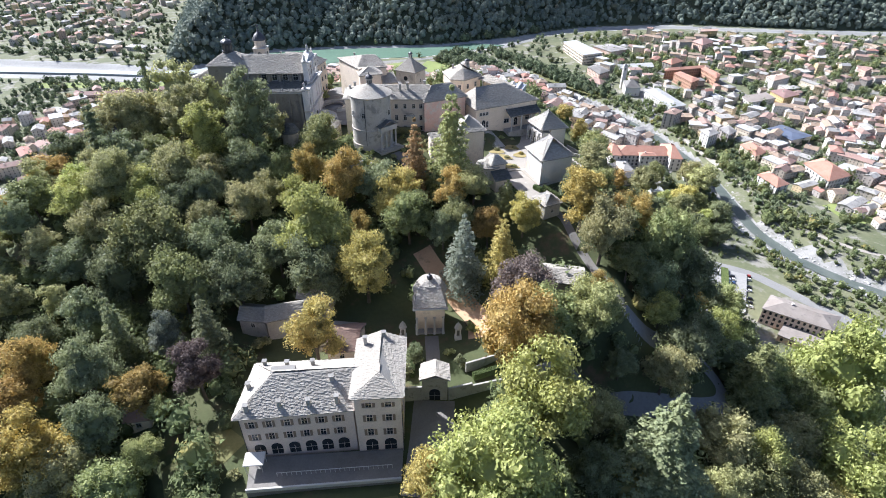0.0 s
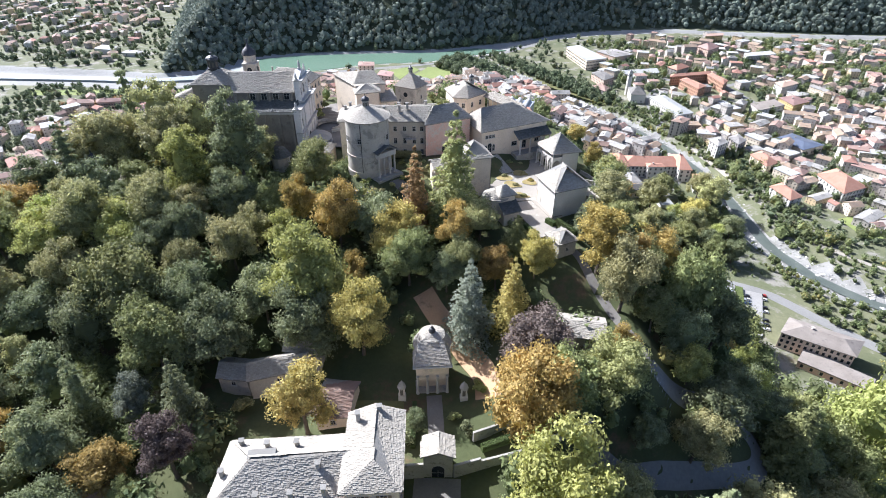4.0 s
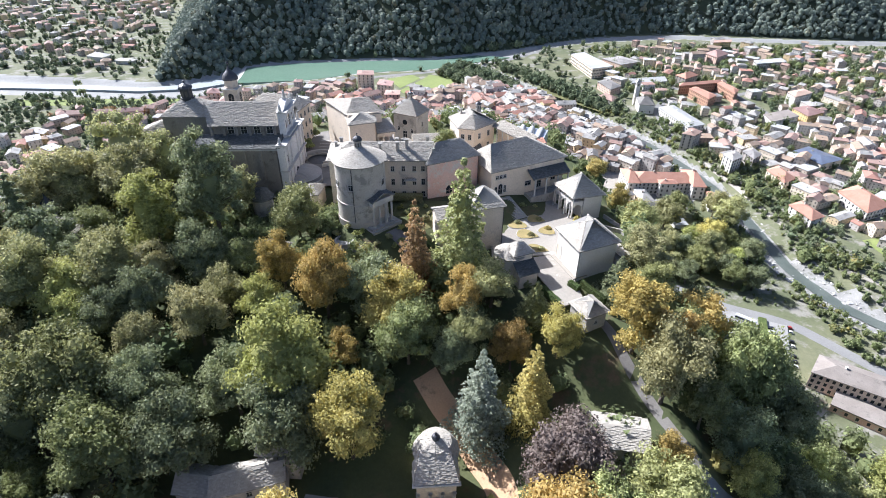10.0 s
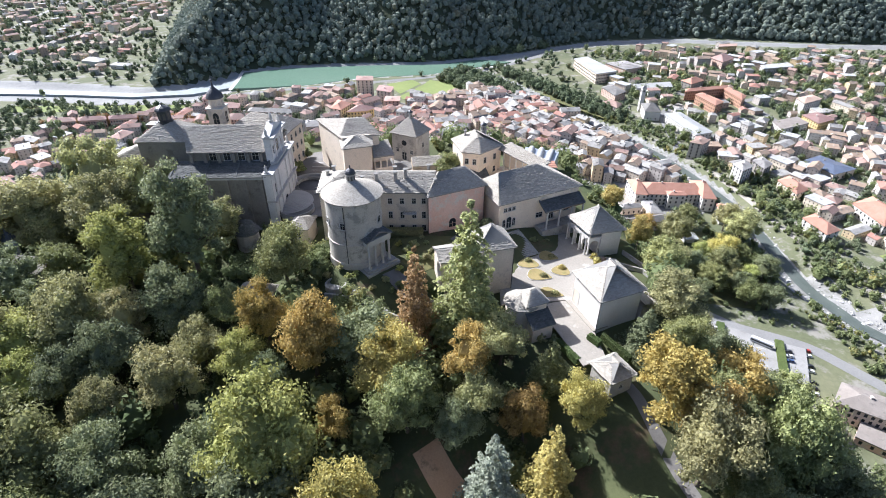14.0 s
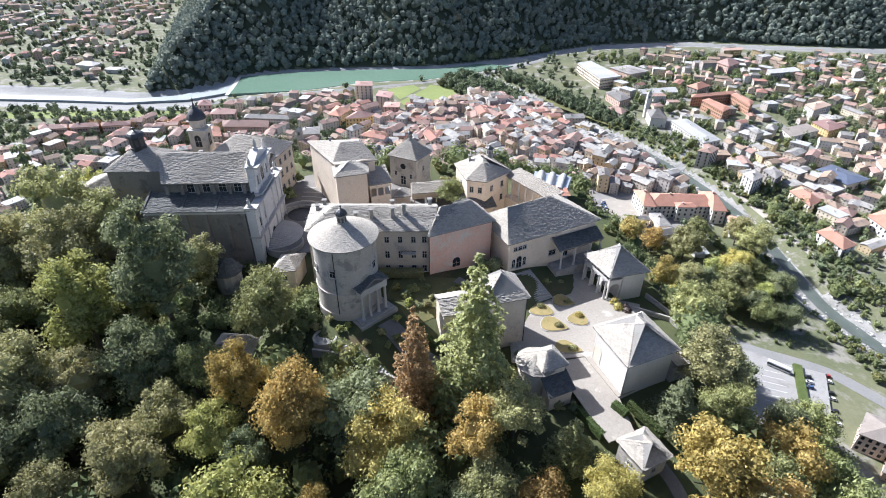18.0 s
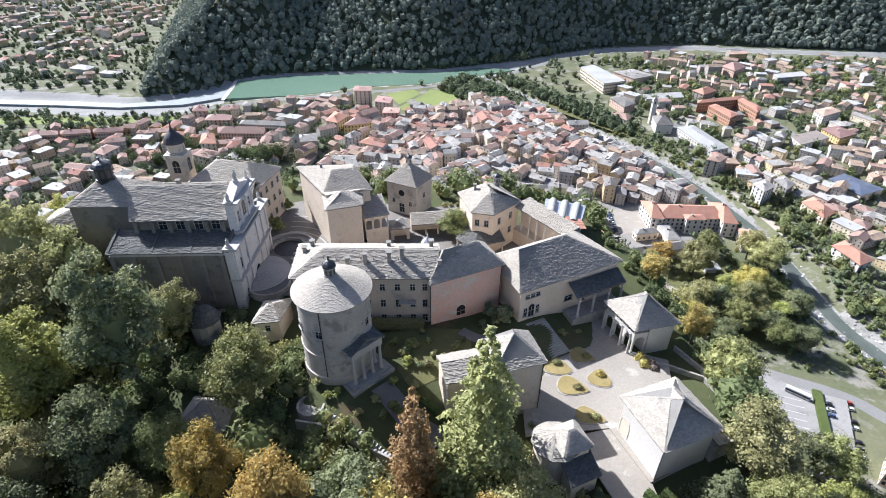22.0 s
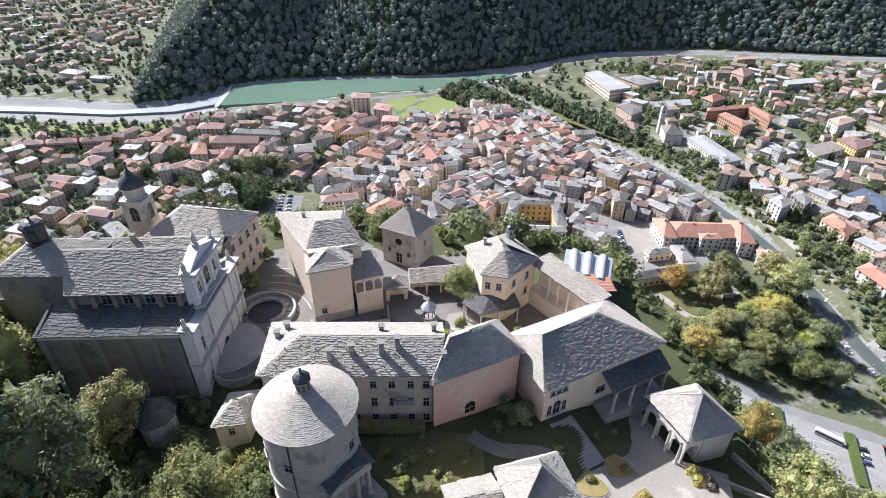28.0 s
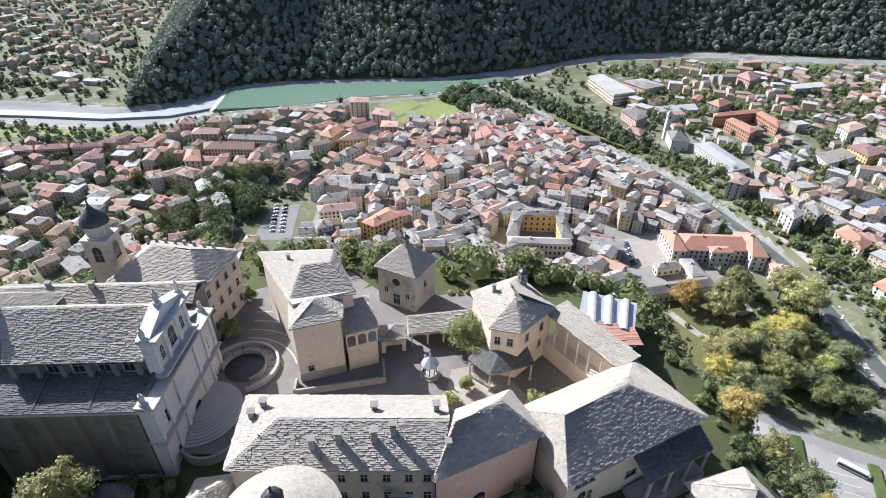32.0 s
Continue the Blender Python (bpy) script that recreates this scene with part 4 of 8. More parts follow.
roof(fh, [[(-3.0, 212.6, 141.6), (0.8, 208.4, 141.6), (3.0, 212.6, 143.6), (0.4, 216.6, 143.6)], [(0.8, 208.4, 141.6), (9.4, 211.6, 141.6), (8.0, 214.6, 143.6), (3.0, 212.6, 143.6)]], "porch_roof", material=DARKSLAB)
for x, y in ((-2.6, 212.4), (0.9, 208.9), (4.8, 210.3), (8.9, 211.8)):
    bm = bmesh.new()
    column(bm, x, y, 137.3, 4.2, 0.2)
    wpart("column", bm, TRIM, fh)

# square chapel
sc = thing("square_chapel", "square grey chapel with a pyramid stone roof and lantern", "chapel", -16.4, 237.7, 136)
QS = [(-23.4, 236.2), (-14.0, 231.6), (-9.4, 239.6), (-18.8, 244.0)]
SI = inset(QS, 0.5)
wall(sc, SI, 134, 146.2, GREYWALL)
roof(sc, hip(QS, 146, [(-16.4, 237.9, 151.2)]))
lantern(sc, -16.4, 237.9, 150.8, 0.8, 1.3, 1.0, n=4)
bm = bmesh.new()
o_ = along(SI[0], SI[1], 0.5)
bmesh.ops.create_cone(bm, cap_ends=True, segments=20, radius1=0.95, radius2=0.95, depth=0.1, matrix=Matrix.Translation((o_[0], o_[1], 143.0)) @ Matrix.Rotation(math.atan2(SI[1][1] - SI[0][1], SI[1][0] - SI[0][0]), 4, 'Z') @ Matrix.Rotation(math.pi / 2, 4, 'X'))
wpart("oculus", bm, DARKPANE, sc, "dark round window")
for a, b, s, z, w, h, ar in ((0, 1, 0.22, 139.6, 0.9, 1.4, False), (0, 1, 0.5, 136.9, 1.7, 2.8, False), (0, 1, 0.8, 139.4, 0.9, 1.4, False), (1, 2, 0.5, 141, 1.0, 1.6, False)):
    window(sc, SI[a], SI[b], s, z, w, h, TRIM, arch=ar)

# tall white palace on the court
wp = thing("white_palace", "tall cream palace with hipped stone roofs and an arched loggia", "building", -36, 222, 137)
QW1 = [(-35.4, 214.0), (-24.2, 218.6), (-31.2, 233.4), (-46.8, 231.8)]
W1 = inset(QW1, 0.5)
wall(wp, W1, 134, 152.4, CREAM)
roof(wp, [[(-36.0, 215.6, 152.0), (-24.2, 218.6, 152.0), (-29.6, 223.6, 155.6), (-34.8, 222.4, 155.6)], [(-24.2, 218.6, 152.0), (-31.2, 233.4, 152.0), (-29.6, 223.6, 155.6)], [(-31.2, 233.4, 152.0), (-46.8, 231.8, 152.0), (-34.8, 222.4, 155.6), (-29.6, 223.6, 155.6)], [(-46.8, 231.8, 152.0), (-36.0, 215.6, 152.0), (-34.8, 222.4, 155.6)]])
chimney(wp, -38.4, 226, 154.2, 1.1, 0.6)
QW2 = [(-34.6, 209.4), (-25.8, 212.6), (-27.0, 219.6), (-36.6, 216.8)]
W2 = inset(QW2, 0.5)
wall(wp, W2, 134, 151.0, CREAM)
roof(wp, hip(QW2, 150.9, [(-31.4, 214.4, 153.2), (-31.0, 215.6, 153.2)]), "front_roof")
bm = bmesh.new()
prism(bm, inset(W2, -0.08), 134, 139.2)
wpart("plinth", bm, STONE, wp, "bare stone base course")
LG = [(-25.8, 213.2), (-20.2, 215.4), (-22.2, 221.6), (-27, 219.4)]
wall(wp, inset(LG, 0.1), 134, 143.2, CREAM, "loggia_base")
arcade(wp, LG[0], LG[1], 143.2, 147.0, 3, CREAM, 0.4, 0.5)
roof(wp, [[(-25.9, 212.7, 147.0), (-19.8, 215.1, 147.0), (-22.4, 221.8, 149.2), (-27.4, 219.4, 149.2)]], "loggia_roof")
bm = bmesh.new()
prism(bm, [along(LG[0], LG[3], 0.75), along(LG[1], LG[2], 0.75), LG[2], LG[3]], 143.2, 148.4)
wpart("loggia_back_wall", bm, CREAM, wp)
window(wp, W2[0], W2[1], 0.25, 139.6, 1.0, 1.3, TRIM)
tl = thing("terrace_wall", "low stone terrace wall below the palace", "wall", -27, 209, 137)
for a, b in (((-34.8, 206.8), (-18.6, 210.4)), ((-18.6, 210.4), (-19.4, 215.0)), ((-34.8, 206.8), (-35, 209.6))):
    bm = bmesh.new()
    L_ = math.hypot(b[0] - a[0], b[1] - a[1])
    x, y = along(a, b, 0.5)
    box(bm, x, y, 136, L_ + 0.4, 0.45, 2.7, math.atan2(b[1] - a[1], b[0] - a[0]), 0.05)
    wpart("wall", bm, STONE, tl)

# low arcade between palace and chapel
la = thing("low_arcade", "low stone-roofed arcade with a small gabled portal", "building", -10, 222, 137)
roof(la, [[(-14.6, 219.9, 140.9), (-1.2, 222.4, 140.9), (-1.8, 226.0, 142.6), (-15.2, 223.4, 142.6)]])
arcade(la, (-14.2, 220.3), (-1.2, 222.8), 137.3, 140.8, 4, CREAM)
wall(la, [(-15, 223.2), (-1.8, 225.6), (-2.2, 226.3), (-15.4, 223.9)], 136, 142.3, CREAM, "back_wall")
QQ = [(-20.4, 217.6), (-14.9, 218.6), (-15.6, 223.2), (-21, 222.2)]
roof(la, hip(QQ, 140.8, [(-18.4, 219.6, 142.4), (-17.6, 221.2, 142.4)]), "portal_roof")
arcade(la, (-20, 218.0), (-15.2, 218.9), 137.3, 140.7, 1, CREAM, 1.6, 0.45, "portal")
wall(la, inset([(-20.2, 220), (-15.3, 220.8), (-15.8, 222.9), (-20.8, 222)], 0.1), 136, 140.8, CREAM, "portal_wall")

# fountain pavilion
fo = thing("fountain", "round stone fountain under a grey metal octagonal canopy", "fountain", -10.2, 212.6, 137.3)
bm = bmesh.new()
lathe(bm, -10.2, 212.6, [(2.1, 137.3), (2.1, 137.6), (1.7, 137.62), (1.7, 138.1), (1.55, 138.1), (1.5, 137.7), (0.01, 137.7)], 8)
wpart("basin", bm, STONE, fo)
for i in range(8):
    t = 2 * math.pi * i / 8
    bm = bmesh.new()
    tube(bm, -10.2 + 1.25 * math.cos(t), 212.6 + 1.25 * math.sin(t), 138.0, 0.08, 0.08, 2.3, 8)
    wpart("post", bm, IRON, fo)
bm = bmesh.new()
lathe(bm, -10.2, 212.6, [(1.75, 140.2), (1.75, 140.3), (1.2, 140.9), (0.5, 141.6), (0.18, 142.0), (0.12, 142.5), (0.2, 142.7), (0.02, 143.2)], 8)
wpart("canopy", bm, SHEET, fo, "grey metal canopy with a finial")

# cable-car station
cc = thing("cable_car_station", "modern station with barrel skylights and a red metal roof", "building", 25, 224, 138)
QC = [(19.6, 219.4), (28.6, 215.6), (33.2, 229.0), (22.6, 233.0)]
wall(cc, QC, 128, 142.6, SHEET)
for s in (0.2, 0.5, 0.8):
    a, b = along(QC[0], QC[1], s), along(QC[3], QC[2], s)
    bm = bmesh.new()
    n = 10
    dx, dy = (QC[1][0] - QC[0][0]) * 0.11, (QC[1][1] - QC[0][1]) * 0.11
    rows_ = []
    for q in (along(a, b, 0.25), along(a, b, 0.95)):
        rows_.append([bm.verts.new((q[0] + dx * math.cos(t), q[1] + dy * math.cos(t), 142.6 + 1.1 * math.sin(t))) for t in np.linspace(0, math.pi, n)])
    for i in range(n - 1):
        bm.faces.new((rows_[0][i], rows_[1][i], rows_[1][i + 1], rows_[0][i + 1]))
    bm.faces.new(rows_[0]), bm.faces.new(rows_[1][::-1])
    wpart("skylight", bm, CONCRETE, cc, "curved translucent barrel skylight")
roof(cc, [[(*along(QC[0], QC[1], 0.3), 143.4), (28.9, 215.2, 143.0), (*along(QC[1], QC[2], 0.34), 142.9), (*along(along(QC[0], QC[1], 0.3), along(QC[3], QC[2], 0.3), 0.3), 143.4)]], "red_roof", material=TILE_RED, row=3.0, wide=(0.3, 0.32))

# ---- chapels round the square ----


def chapel(name, label, q, z0, ze, apexes, wm=CREAM, ov=0.5, category="chapel"):
    c = thing(name, label, category, sum(p[0] for p in q) / 4, sum(p[1] for p in q) / 4, z0 + 1)
    w = inset(q, ov)
    wall(c, w, z0, ze + 0.1, wm)
    roof(c, hip(q, ze, apexes))
    return c, w


hc, HW = chapel("white_chapel", "white rendered chapel with a hipped stone slab roof", [(24.4, 159.6), (28.3, 148.6), (39.3, 153.4), (35.4, 164.2)], 128, 143.7, [(32.0, 154.5, 149.0), (31.2, 157.2, 149.0)], WHITE, 0.7)
window(hc, HW[0], HW[1], 0.14, 136.2, 2.2, 3.8, WHITE, arch=True, sill=False, name="niche", pane=CREAM)
bm = bmesh.new()
tube(bm, HW[1][0] - 0.05, HW[1][1] - 0.1, 133, 0.08, 0.08, 10.5, 8)
wpart("downpipe", bm, IRON, hc)
roof(hc, [[(39.6, 153.2, 139.6), (43.4, 155.0, 138.6), (40.6, 162.6, 138.6), (36.9, 161.0, 139.6)]], "lean_to_roof")
wall(hc, inset([(39, 153), (43, 154.9), (40.4, 162.2), (36.6, 160.6)], 0.3), 124, 138.5, GREYWALL, "lean_to_wall")

QO = [(28.4, 187.2), (32.4, 177.6), (42.4, 180.4), (38.4, 190.0)]
lo_ = thing("loggia_chapel", "white open loggia with arches, columns and a hipped stone roof", "chapel", 35, 184, 135.7)
roof(lo_, hip(QO, 142.2, [(35.3, 182.8, 147.5), (35.1, 184.0, 147.5)]))
OI = inset(QO, 0.7)
arcade(lo_, OI[0], OI[1], 135.7, 140.6, 3, WHITE, 0.55, 0.55)
arcade(lo_, OI[1], along(OI[1], OI[2], 0.35), 135.7, 140.6, 1, WHITE, 0.6, 0.55)
wall(lo_, [along(OI[0], OI[3], 0.4), along(OI[1], OI[2], 0.38), OI[2], OI[3]], 126, 142.3, WHITE, "back_wall")
for s in np.linspace(0.03, 0.97, 8):
    x, y = along(OI[0], OI[1], float(s))
    bm = bmesh.new()
    box(bm, x + 0.15, y + 0.05, 140.6, 0.3, 0.3, 1.5, 0.3)
    wpart("post", bm, WHITE, lo_)
bm = bmesh.new()
prism(bm, [OI[0], OI[1], along(OI[1], OI[2], 0.4), along(OI[0], OI[3], 0.4)], 140.5, 140.75)
wpart("gallery_floor", bm, WHITE, lo_)
for s in (0.05, 0.36, 0.68, 0.97):
    x, y = along(OI[0], OI[1], s)
    bm = bmesh.new()
    column(bm, x - 0.6, y - 0.2, 135.7, 4.9, 0.24)
    wpart("column", bm, TRIM, lo_)

an, AW = chapel("square_house_chapel", "stained cream chapel with a hipped stone slab roof", [(3.0, 160.8), (12.4, 163.6), (10.0, 171.6), (0.6, 168.8)], 130, 147.4, [(6.7, 166.6, 151.2), (6.4, 167.7, 151.2)], WINGWALL)
QN = [(-5.0, 161.2), (1.6, 162.6), (-0.4, 169.6), (-6.8, 167.8)]
wall(an, inset(QN, 0.4), 130, 144.4, CREAM, "low_wing_wall")
roof(an, [[(-5.0, 161.2, 144.3), (2.6, 162.8, 144.3), (1.6, 166.4, 146.0), (-5.9, 164.5, 146.0)], [(-5.9, 164.5, 146.0), (1.6, 166.4, 146.0), (0.6, 169.9, 144.3), (-6.8, 167.8, 144.3)]], "low_wing_roof")
bm = bmesh.new()
tube(bm, AW[1][0] + 0.05, AW[1][1] - 0.1, 134, 0.08, 0.08, 13, 8)
wpart("downpipe", bm, IRON, an)

oc = thing("octagonal_chapel", "small rounded chapel with a stone roof and a gabled porch", "chapel", 13, 152, 135)
bm = bmesh.new()
lathe(bm, 12.8, 152.6, [(3.4, 132), (3.4, 140.9), (3.6, 141.0)], 16)
wpart("drum", bm, CREAM, oc)
vs, fs = [], []
rf = []
for i in range(10):
    t0, t1 = 2 * math.pi * i / 10, 2 * math.pi * (i + 1) / 10
    rf.append([(12.8 + 3.9 * math.cos(t0), 152.6 + 3.9 * math.sin(t0), 140.9), (12.8 + 3.9 * math.cos(t1), 152.6 + 3.9 * math.sin(t1), 140.9), (12.8, 152.6, 143.0)])
roof(oc, rf, row=0.27, wide=(0.3, 0.6))
QX = [(13.4, 148.8), (18.4, 151.0), (16.2, 156.0), (11.2, 153.8)]
wall(oc, inset(QX, 0.4), 132, 142.1, CREAM, "front_wall")
roof(oc, hip(QX, 142.0, [(14.4, 152.0, 144.4), (15.2, 152.4, 144.4)]), "front_roof")
QY = [(14.6, 146.2), (19.8, 148.6), (18.2, 151.8), (13.2, 149.2)]
wall(oc, inset(QY, 0.4), 131, 138.2, CREAM, "lean_to_wall")
roof(oc, [[(14.6, 146.2, 138.1), (19.8, 148.6, 138.1), (18.2, 151.8, 140.2), (13.2, 149.2, 140.2)]], "lean_to_roof", material=DARKSLAB)
window(oc, inset(QX, 0.4)[1], inset(QX, 0.4)[2], 0.5, 136.2, 1.2, 2.6, TRIM, arch=True, sill=False, name="doorway")

sm, SW = chapel("wayside_chapel", "small stone-roofed chapel beside the path", [(24.6, 138.2), (27.6, 132.4), (33.2, 135.2), (30.4, 141.0)], 126, 137.3, [(29.4, 135.6, 139.8), (28.6, 137.8, 139.8)], GREYWALL)
window(sm, SW[0], SW[1], 0.5, 134.6, 0.7, 0.9)
window(sm, SW[1], SW[2], 0.5, 134.6, 0.7, 0.9)

# ---- lower terrace: entrance chapel, gate, sheds, villa ----
ec = thing("entrance_chapel", "pale chapel with a columned porch and a rounded stone roof", "chapel", -4, 105, 115.5)
QE = [(-7.7, 100.2), (0.3, 100.9), (-0.1, 105.2), (-8.1, 104.6)]
EI = inset(QE, 0.6)
bm = bmesh.new()
lathe(bm, -4.0, 107.0, [(3.7, 113), (3.7, 127.6), (3.85, 127.7)], 20)
wpart("apse", bm, CREAM, ec)
wall(ec, [along(EI[0], EI[3], 0.5), along(EI[1], EI[2], 0.5), EI[2], EI[3]], 113, 127.2, CREAM)
bm = bmesh.new()
prism(bm, inset(EI, -0.3), 113, 118.2)
wpart("porch_floor", bm, STONE, ec)
arcade(ec, EI[0], EI[1], 118.2, 123.6, 3, CREAM, 0.7, 0.55, "portico")
bm = bmesh.new()
prism(bm, inset(EI, -0.15), 123.5, 126.8)
wpart("entablature", bm, CREAM, ec)
apx = (-4.0, 106.6, 131.3)
rr = [[(*QE[0], 126.8), (*QE[1], 126.8), (-1.2, 104.6, 129.9), (-6.9, 104.2, 129.9)], [(*QE[1], 126.8), (*QE[2], 127.0), (-1.2, 104.6, 129.9)], [(*QE[3], 127.0), (*QE[0], 126.8), (-6.9, 104.2, 129.9)], [(-6.9, 104.2, 129.9), (-1.2, 104.6, 129.9), apx]]
for i in range(16):
    t0, t1 = radians(360 * i / 16), radians(360 * (i + 1) / 16)
    rr.append([(-4 + 4.2 * math.cos(t0), 107 + 4.2 * math.sin(t0), 127.6), (-4 + 4.2 * math.cos(t1), 107 + 4.2 * math.sin(t1), 127.6), (-4 + 2.8 * math.cos(t1), 107 + 2.8 * math.sin(t1), 130.1), (-4 + 2.8 * math.cos(t0), 107 + 2.8 * math.sin(t0), 130.1)])
    rr.append([(-4 + 2.8 * math.cos(t0), 107 + 2.8 * math.sin(t0), 130.1), (-4 + 2.8 * math.cos(t1), 107 + 2.8 * math.sin(t1), 130.1), apx])
roof(ec, rr, row=0.28, wide=(0.3, 0.6))
bm = bmesh.new()
lathe(bm, -4.0, 106.6, [(0.7, 131.0), (0.65, 131.5), (0.8, 131.6), (0.55, 132.1), (0.2, 132.3), (0.25, 132.6), (0.02, 132.9)], 10)
wpart("finial", bm, COPPER, ec)
bm = bmesh.new()
box(bm, -3.7, 100.6, 126.2, 8.6, 0.9, 0.4, 0.08, 0.08)
wpart("cornice", bm, TRIM, ec)
for s in (0.02, 0.34, 0.66, 0.98):
    x, y = along(EI[0], EI[1], s)
    bm = bmesh.new()
    column(bm, x, y - 0.45, 118.2, 5.3, 0.26)
    wpart("column", bm, TRIM, ec)
for x in (-10.4, 3.2):
    sh = thing("wayside_shrine", "small white wayside shrine with a figure niche and dark cap", "shrine", x, 98.8, 118, "shrines flanking the entrance chapel")
    bm = bmesh.new()
    box(bm, x, 98.8, 116, 1.7, 1.3, 3.6, 0.08, 0.06)
    wpart("pedestal", bm, WHITE, sh)
    bm = bmesh.new()
    box(bm, x, 98.8, 119.6, 1.3, 1.0, 2.4, 0.08, 0.05)
    wpart("niche_block", bm, WHITE, sh)
    # flat dark plate in place of the niche's shaded hollow
    bm = bmesh.new()
    box(bm, x, 98.27, 119.9, 0.7, 0.06, 1.7, 0.08)
    wpart("niche", bm, DARKVOID, sh)
    bm = bmesh.new()
    lathe(bm, x, 98.8, [(1.0, 122.0), (1.0, 122.2), (0.75, 122.9), (0.35, 123.4), (0.05, 124.0)], 8)
    wpart("cap", bm, STONE, sh)

ga = thing("gatehouse", "stone gatehouse with a slab roof over an arched passage", "gatehouse", -2.2, 82.2, 117)
QR = [(-5.4, 79.8), (1.2, 79.8), (0.9, 84.8), (-5.3, 84.6)]
wall(ga, inset(QR, 0.5), 112, 124.2, STONE)
roof(ga, [[(-5.4, 79.8, 124.0), (-2.0, 79.8, 125.4), (-2.1, 84.8, 125.4), (-5.3, 84.6, 124.0)], [(-2.0, 79.8, 125.4), (1.2, 79.8, 124.0), (0.9, 84.8, 124.0), (-2.1, 84.8, 125.4)]])
window(ga, inset(QR, 0.5)[0], inset(QR, 0.5)[1], 0.5, 117.2, 2.4, 3.8, STONE, arch=True, sill=False, name="gateway")
gw = thing("garden_wall", "grey rubble stone garden wall with coping", "wall", 0, 81, 117)
for a, b, h in (((-8.5, 80), (-5, 80.3), 4.2), ((1, 80.4), (6, 82), 3.6), ((6, 82), (16, 85), 2.4), ((16, 85), (30, 92), 2.2), ((5, 88), (22, 95), 1.4)):
    L_ = math.hypot(b[0] - a[0], b[1] - a[1])
    x, y = along(a, b, 0.5)
    z = gz(x, y)
    bm = bmesh.new()
    box(bm, x, y, z - 1.5, L_ + 0.3, 0.5, h + 1.5, math.atan2(b[1] - a[1], b[0] - a[0]), 0.05)
    wpart("wall", bm, STONE, gw)

vi = thing("villa", "pinkish three-storey villa with an arcade and grey slab roofs", "villa", -24, 73, 116)
QV = [(-39.6, 64.8), (-16.6, 67.6), (-17.4, 81.2), (-39.4, 79.2)]
VI = inset(QV, 0.8)
wall(vi, VI, 110, 129.2, BEIGE)
roof(vi, [[(-39.6, 64.8, 129), (-16.6, 67.6, 129), (-16.6, 74.4, 133.6), (-33.2, 72.4, 133.6)], [(-16.6, 74.4, 133.6), (-17.4, 81.2, 129), (-39.4, 79.2, 129), (-33.2, 72.4, 133.6)], [(-39.4, 79.2, 129), (-39.6, 64.8, 129), (-33.2, 72.4, 133.6)]], row=0.27, wide=(0.3, 0.55))
QZ = [(-17.6, 66.6), (-7.4, 67.4), (-8.1, 83.3), (-18.3, 82.7)]
ZI = inset(QZ, 0.7)
wall(vi, ZI, 110, 133.3, BEIGE, "wing_wall")
roof(vi, [[(-17.6, 66.6, 133.1), (-7.4, 67.4, 133.1), (-12.4, 71.4, 135.4)], [(-7.4, 67.4, 133.1), (-8.1, 83.3, 133.1), (-13.1, 83.0, 135.0), (-12.4, 71.4, 135.4)], [(-18.3, 82.7, 133.1), (-17.6, 66.6, 133.1), (-12.4, 71.4, 135.4), (-13.1, 83.0, 135.0)], ], "wing_roof", row=0.27, wide=(0.3, 0.55))
bm = bmesh.new()
bm.faces.new([bm.verts.new(v) for v in ((-8.6, 82.6, 133.1), (-17.8, 82.0, 133.1), (-13.1, 82.4, 134.9))])
wpart("gable", bm, BEIGE, vi)
for s in (0.1, 0.25, 0.41, 0.56, 0.71, 0.86):
    window(vi, VI[0], VI[1], s + 0.02, 117.2, 2.2, 3.3, BEIGE, arch=True, sill=False, name="arch_opening")
    for z in (121.9, 125.5):
        window(vi, VI[0], VI[1], s, z, 1.0, 1.7, BEIGE, SHUTTER)
for s in (0.3, 0.72):
    window(vi, ZI[0], ZI[1], s, 117.2, 2.4, 3.5, BEIGE, arch=True, sill=False, name="arch_opening")
    for z in (121.9, 126.0, 130.0):
        window(vi, ZI[0], ZI[1], s, z, 1.1, 1.8 if z < 129 else 1.2, BEIGE, SHUTTER)
for i in range(3):
    window(vi, ZI[1], ZI[2], 0.2 + 0.3 * i, 126, 1.0, 1.7, BEIGE, SHUTTER)
    window(vi, VI[3], VI[0], 0.2 + 0.3 * i, 125, 1.0, 1.7, BEIGE, SHUTTER)
for x, y, z in ((-37, 66.3, 130.3), (-31, 67.2, 130.6), (-25.6, 67.8, 130.5), (-20.4, 68.6, 130.7), (-38.0, 71.4, 130.6), (-31.5, 76.2, 131.7), (-36.5, 77.3, 130.6), (-26.4, 76.4, 131.9), (-12.6, 82.0, 134.6), (-16.2, 80.2, 134.8), (-21.8, 72.0, 132.3)):
    chimney(vi, x, y, z, 1.1, 0.65)
bm = bmesh.new()
box(bm, -31.5, 73.6, 132.6, 4.6, 1.8, 1.0, 0.12)
wpart("roof_dormer", bm, STONE_BED, vi)
for q in (VI[0], ZI[1]):
    bm = bmesh.new()
    tube(bm, q[0] + 0.1, q[1] - 0.15, 116, 0.08, 0.08, 13, 8)
    wpart("downpipe", bm, IRON, vi)
te = thing("terrace", "paved villa terrace with a stone parapet", "terrace", -24, 61, 116)
bm = bmesh.new()
prism(bm, [(-37, 58), (-8, 61), (-8.2, 68), (-38.4, 65.4)], 108, 117.1)
wpart("floor", bm, COBBLE, te)
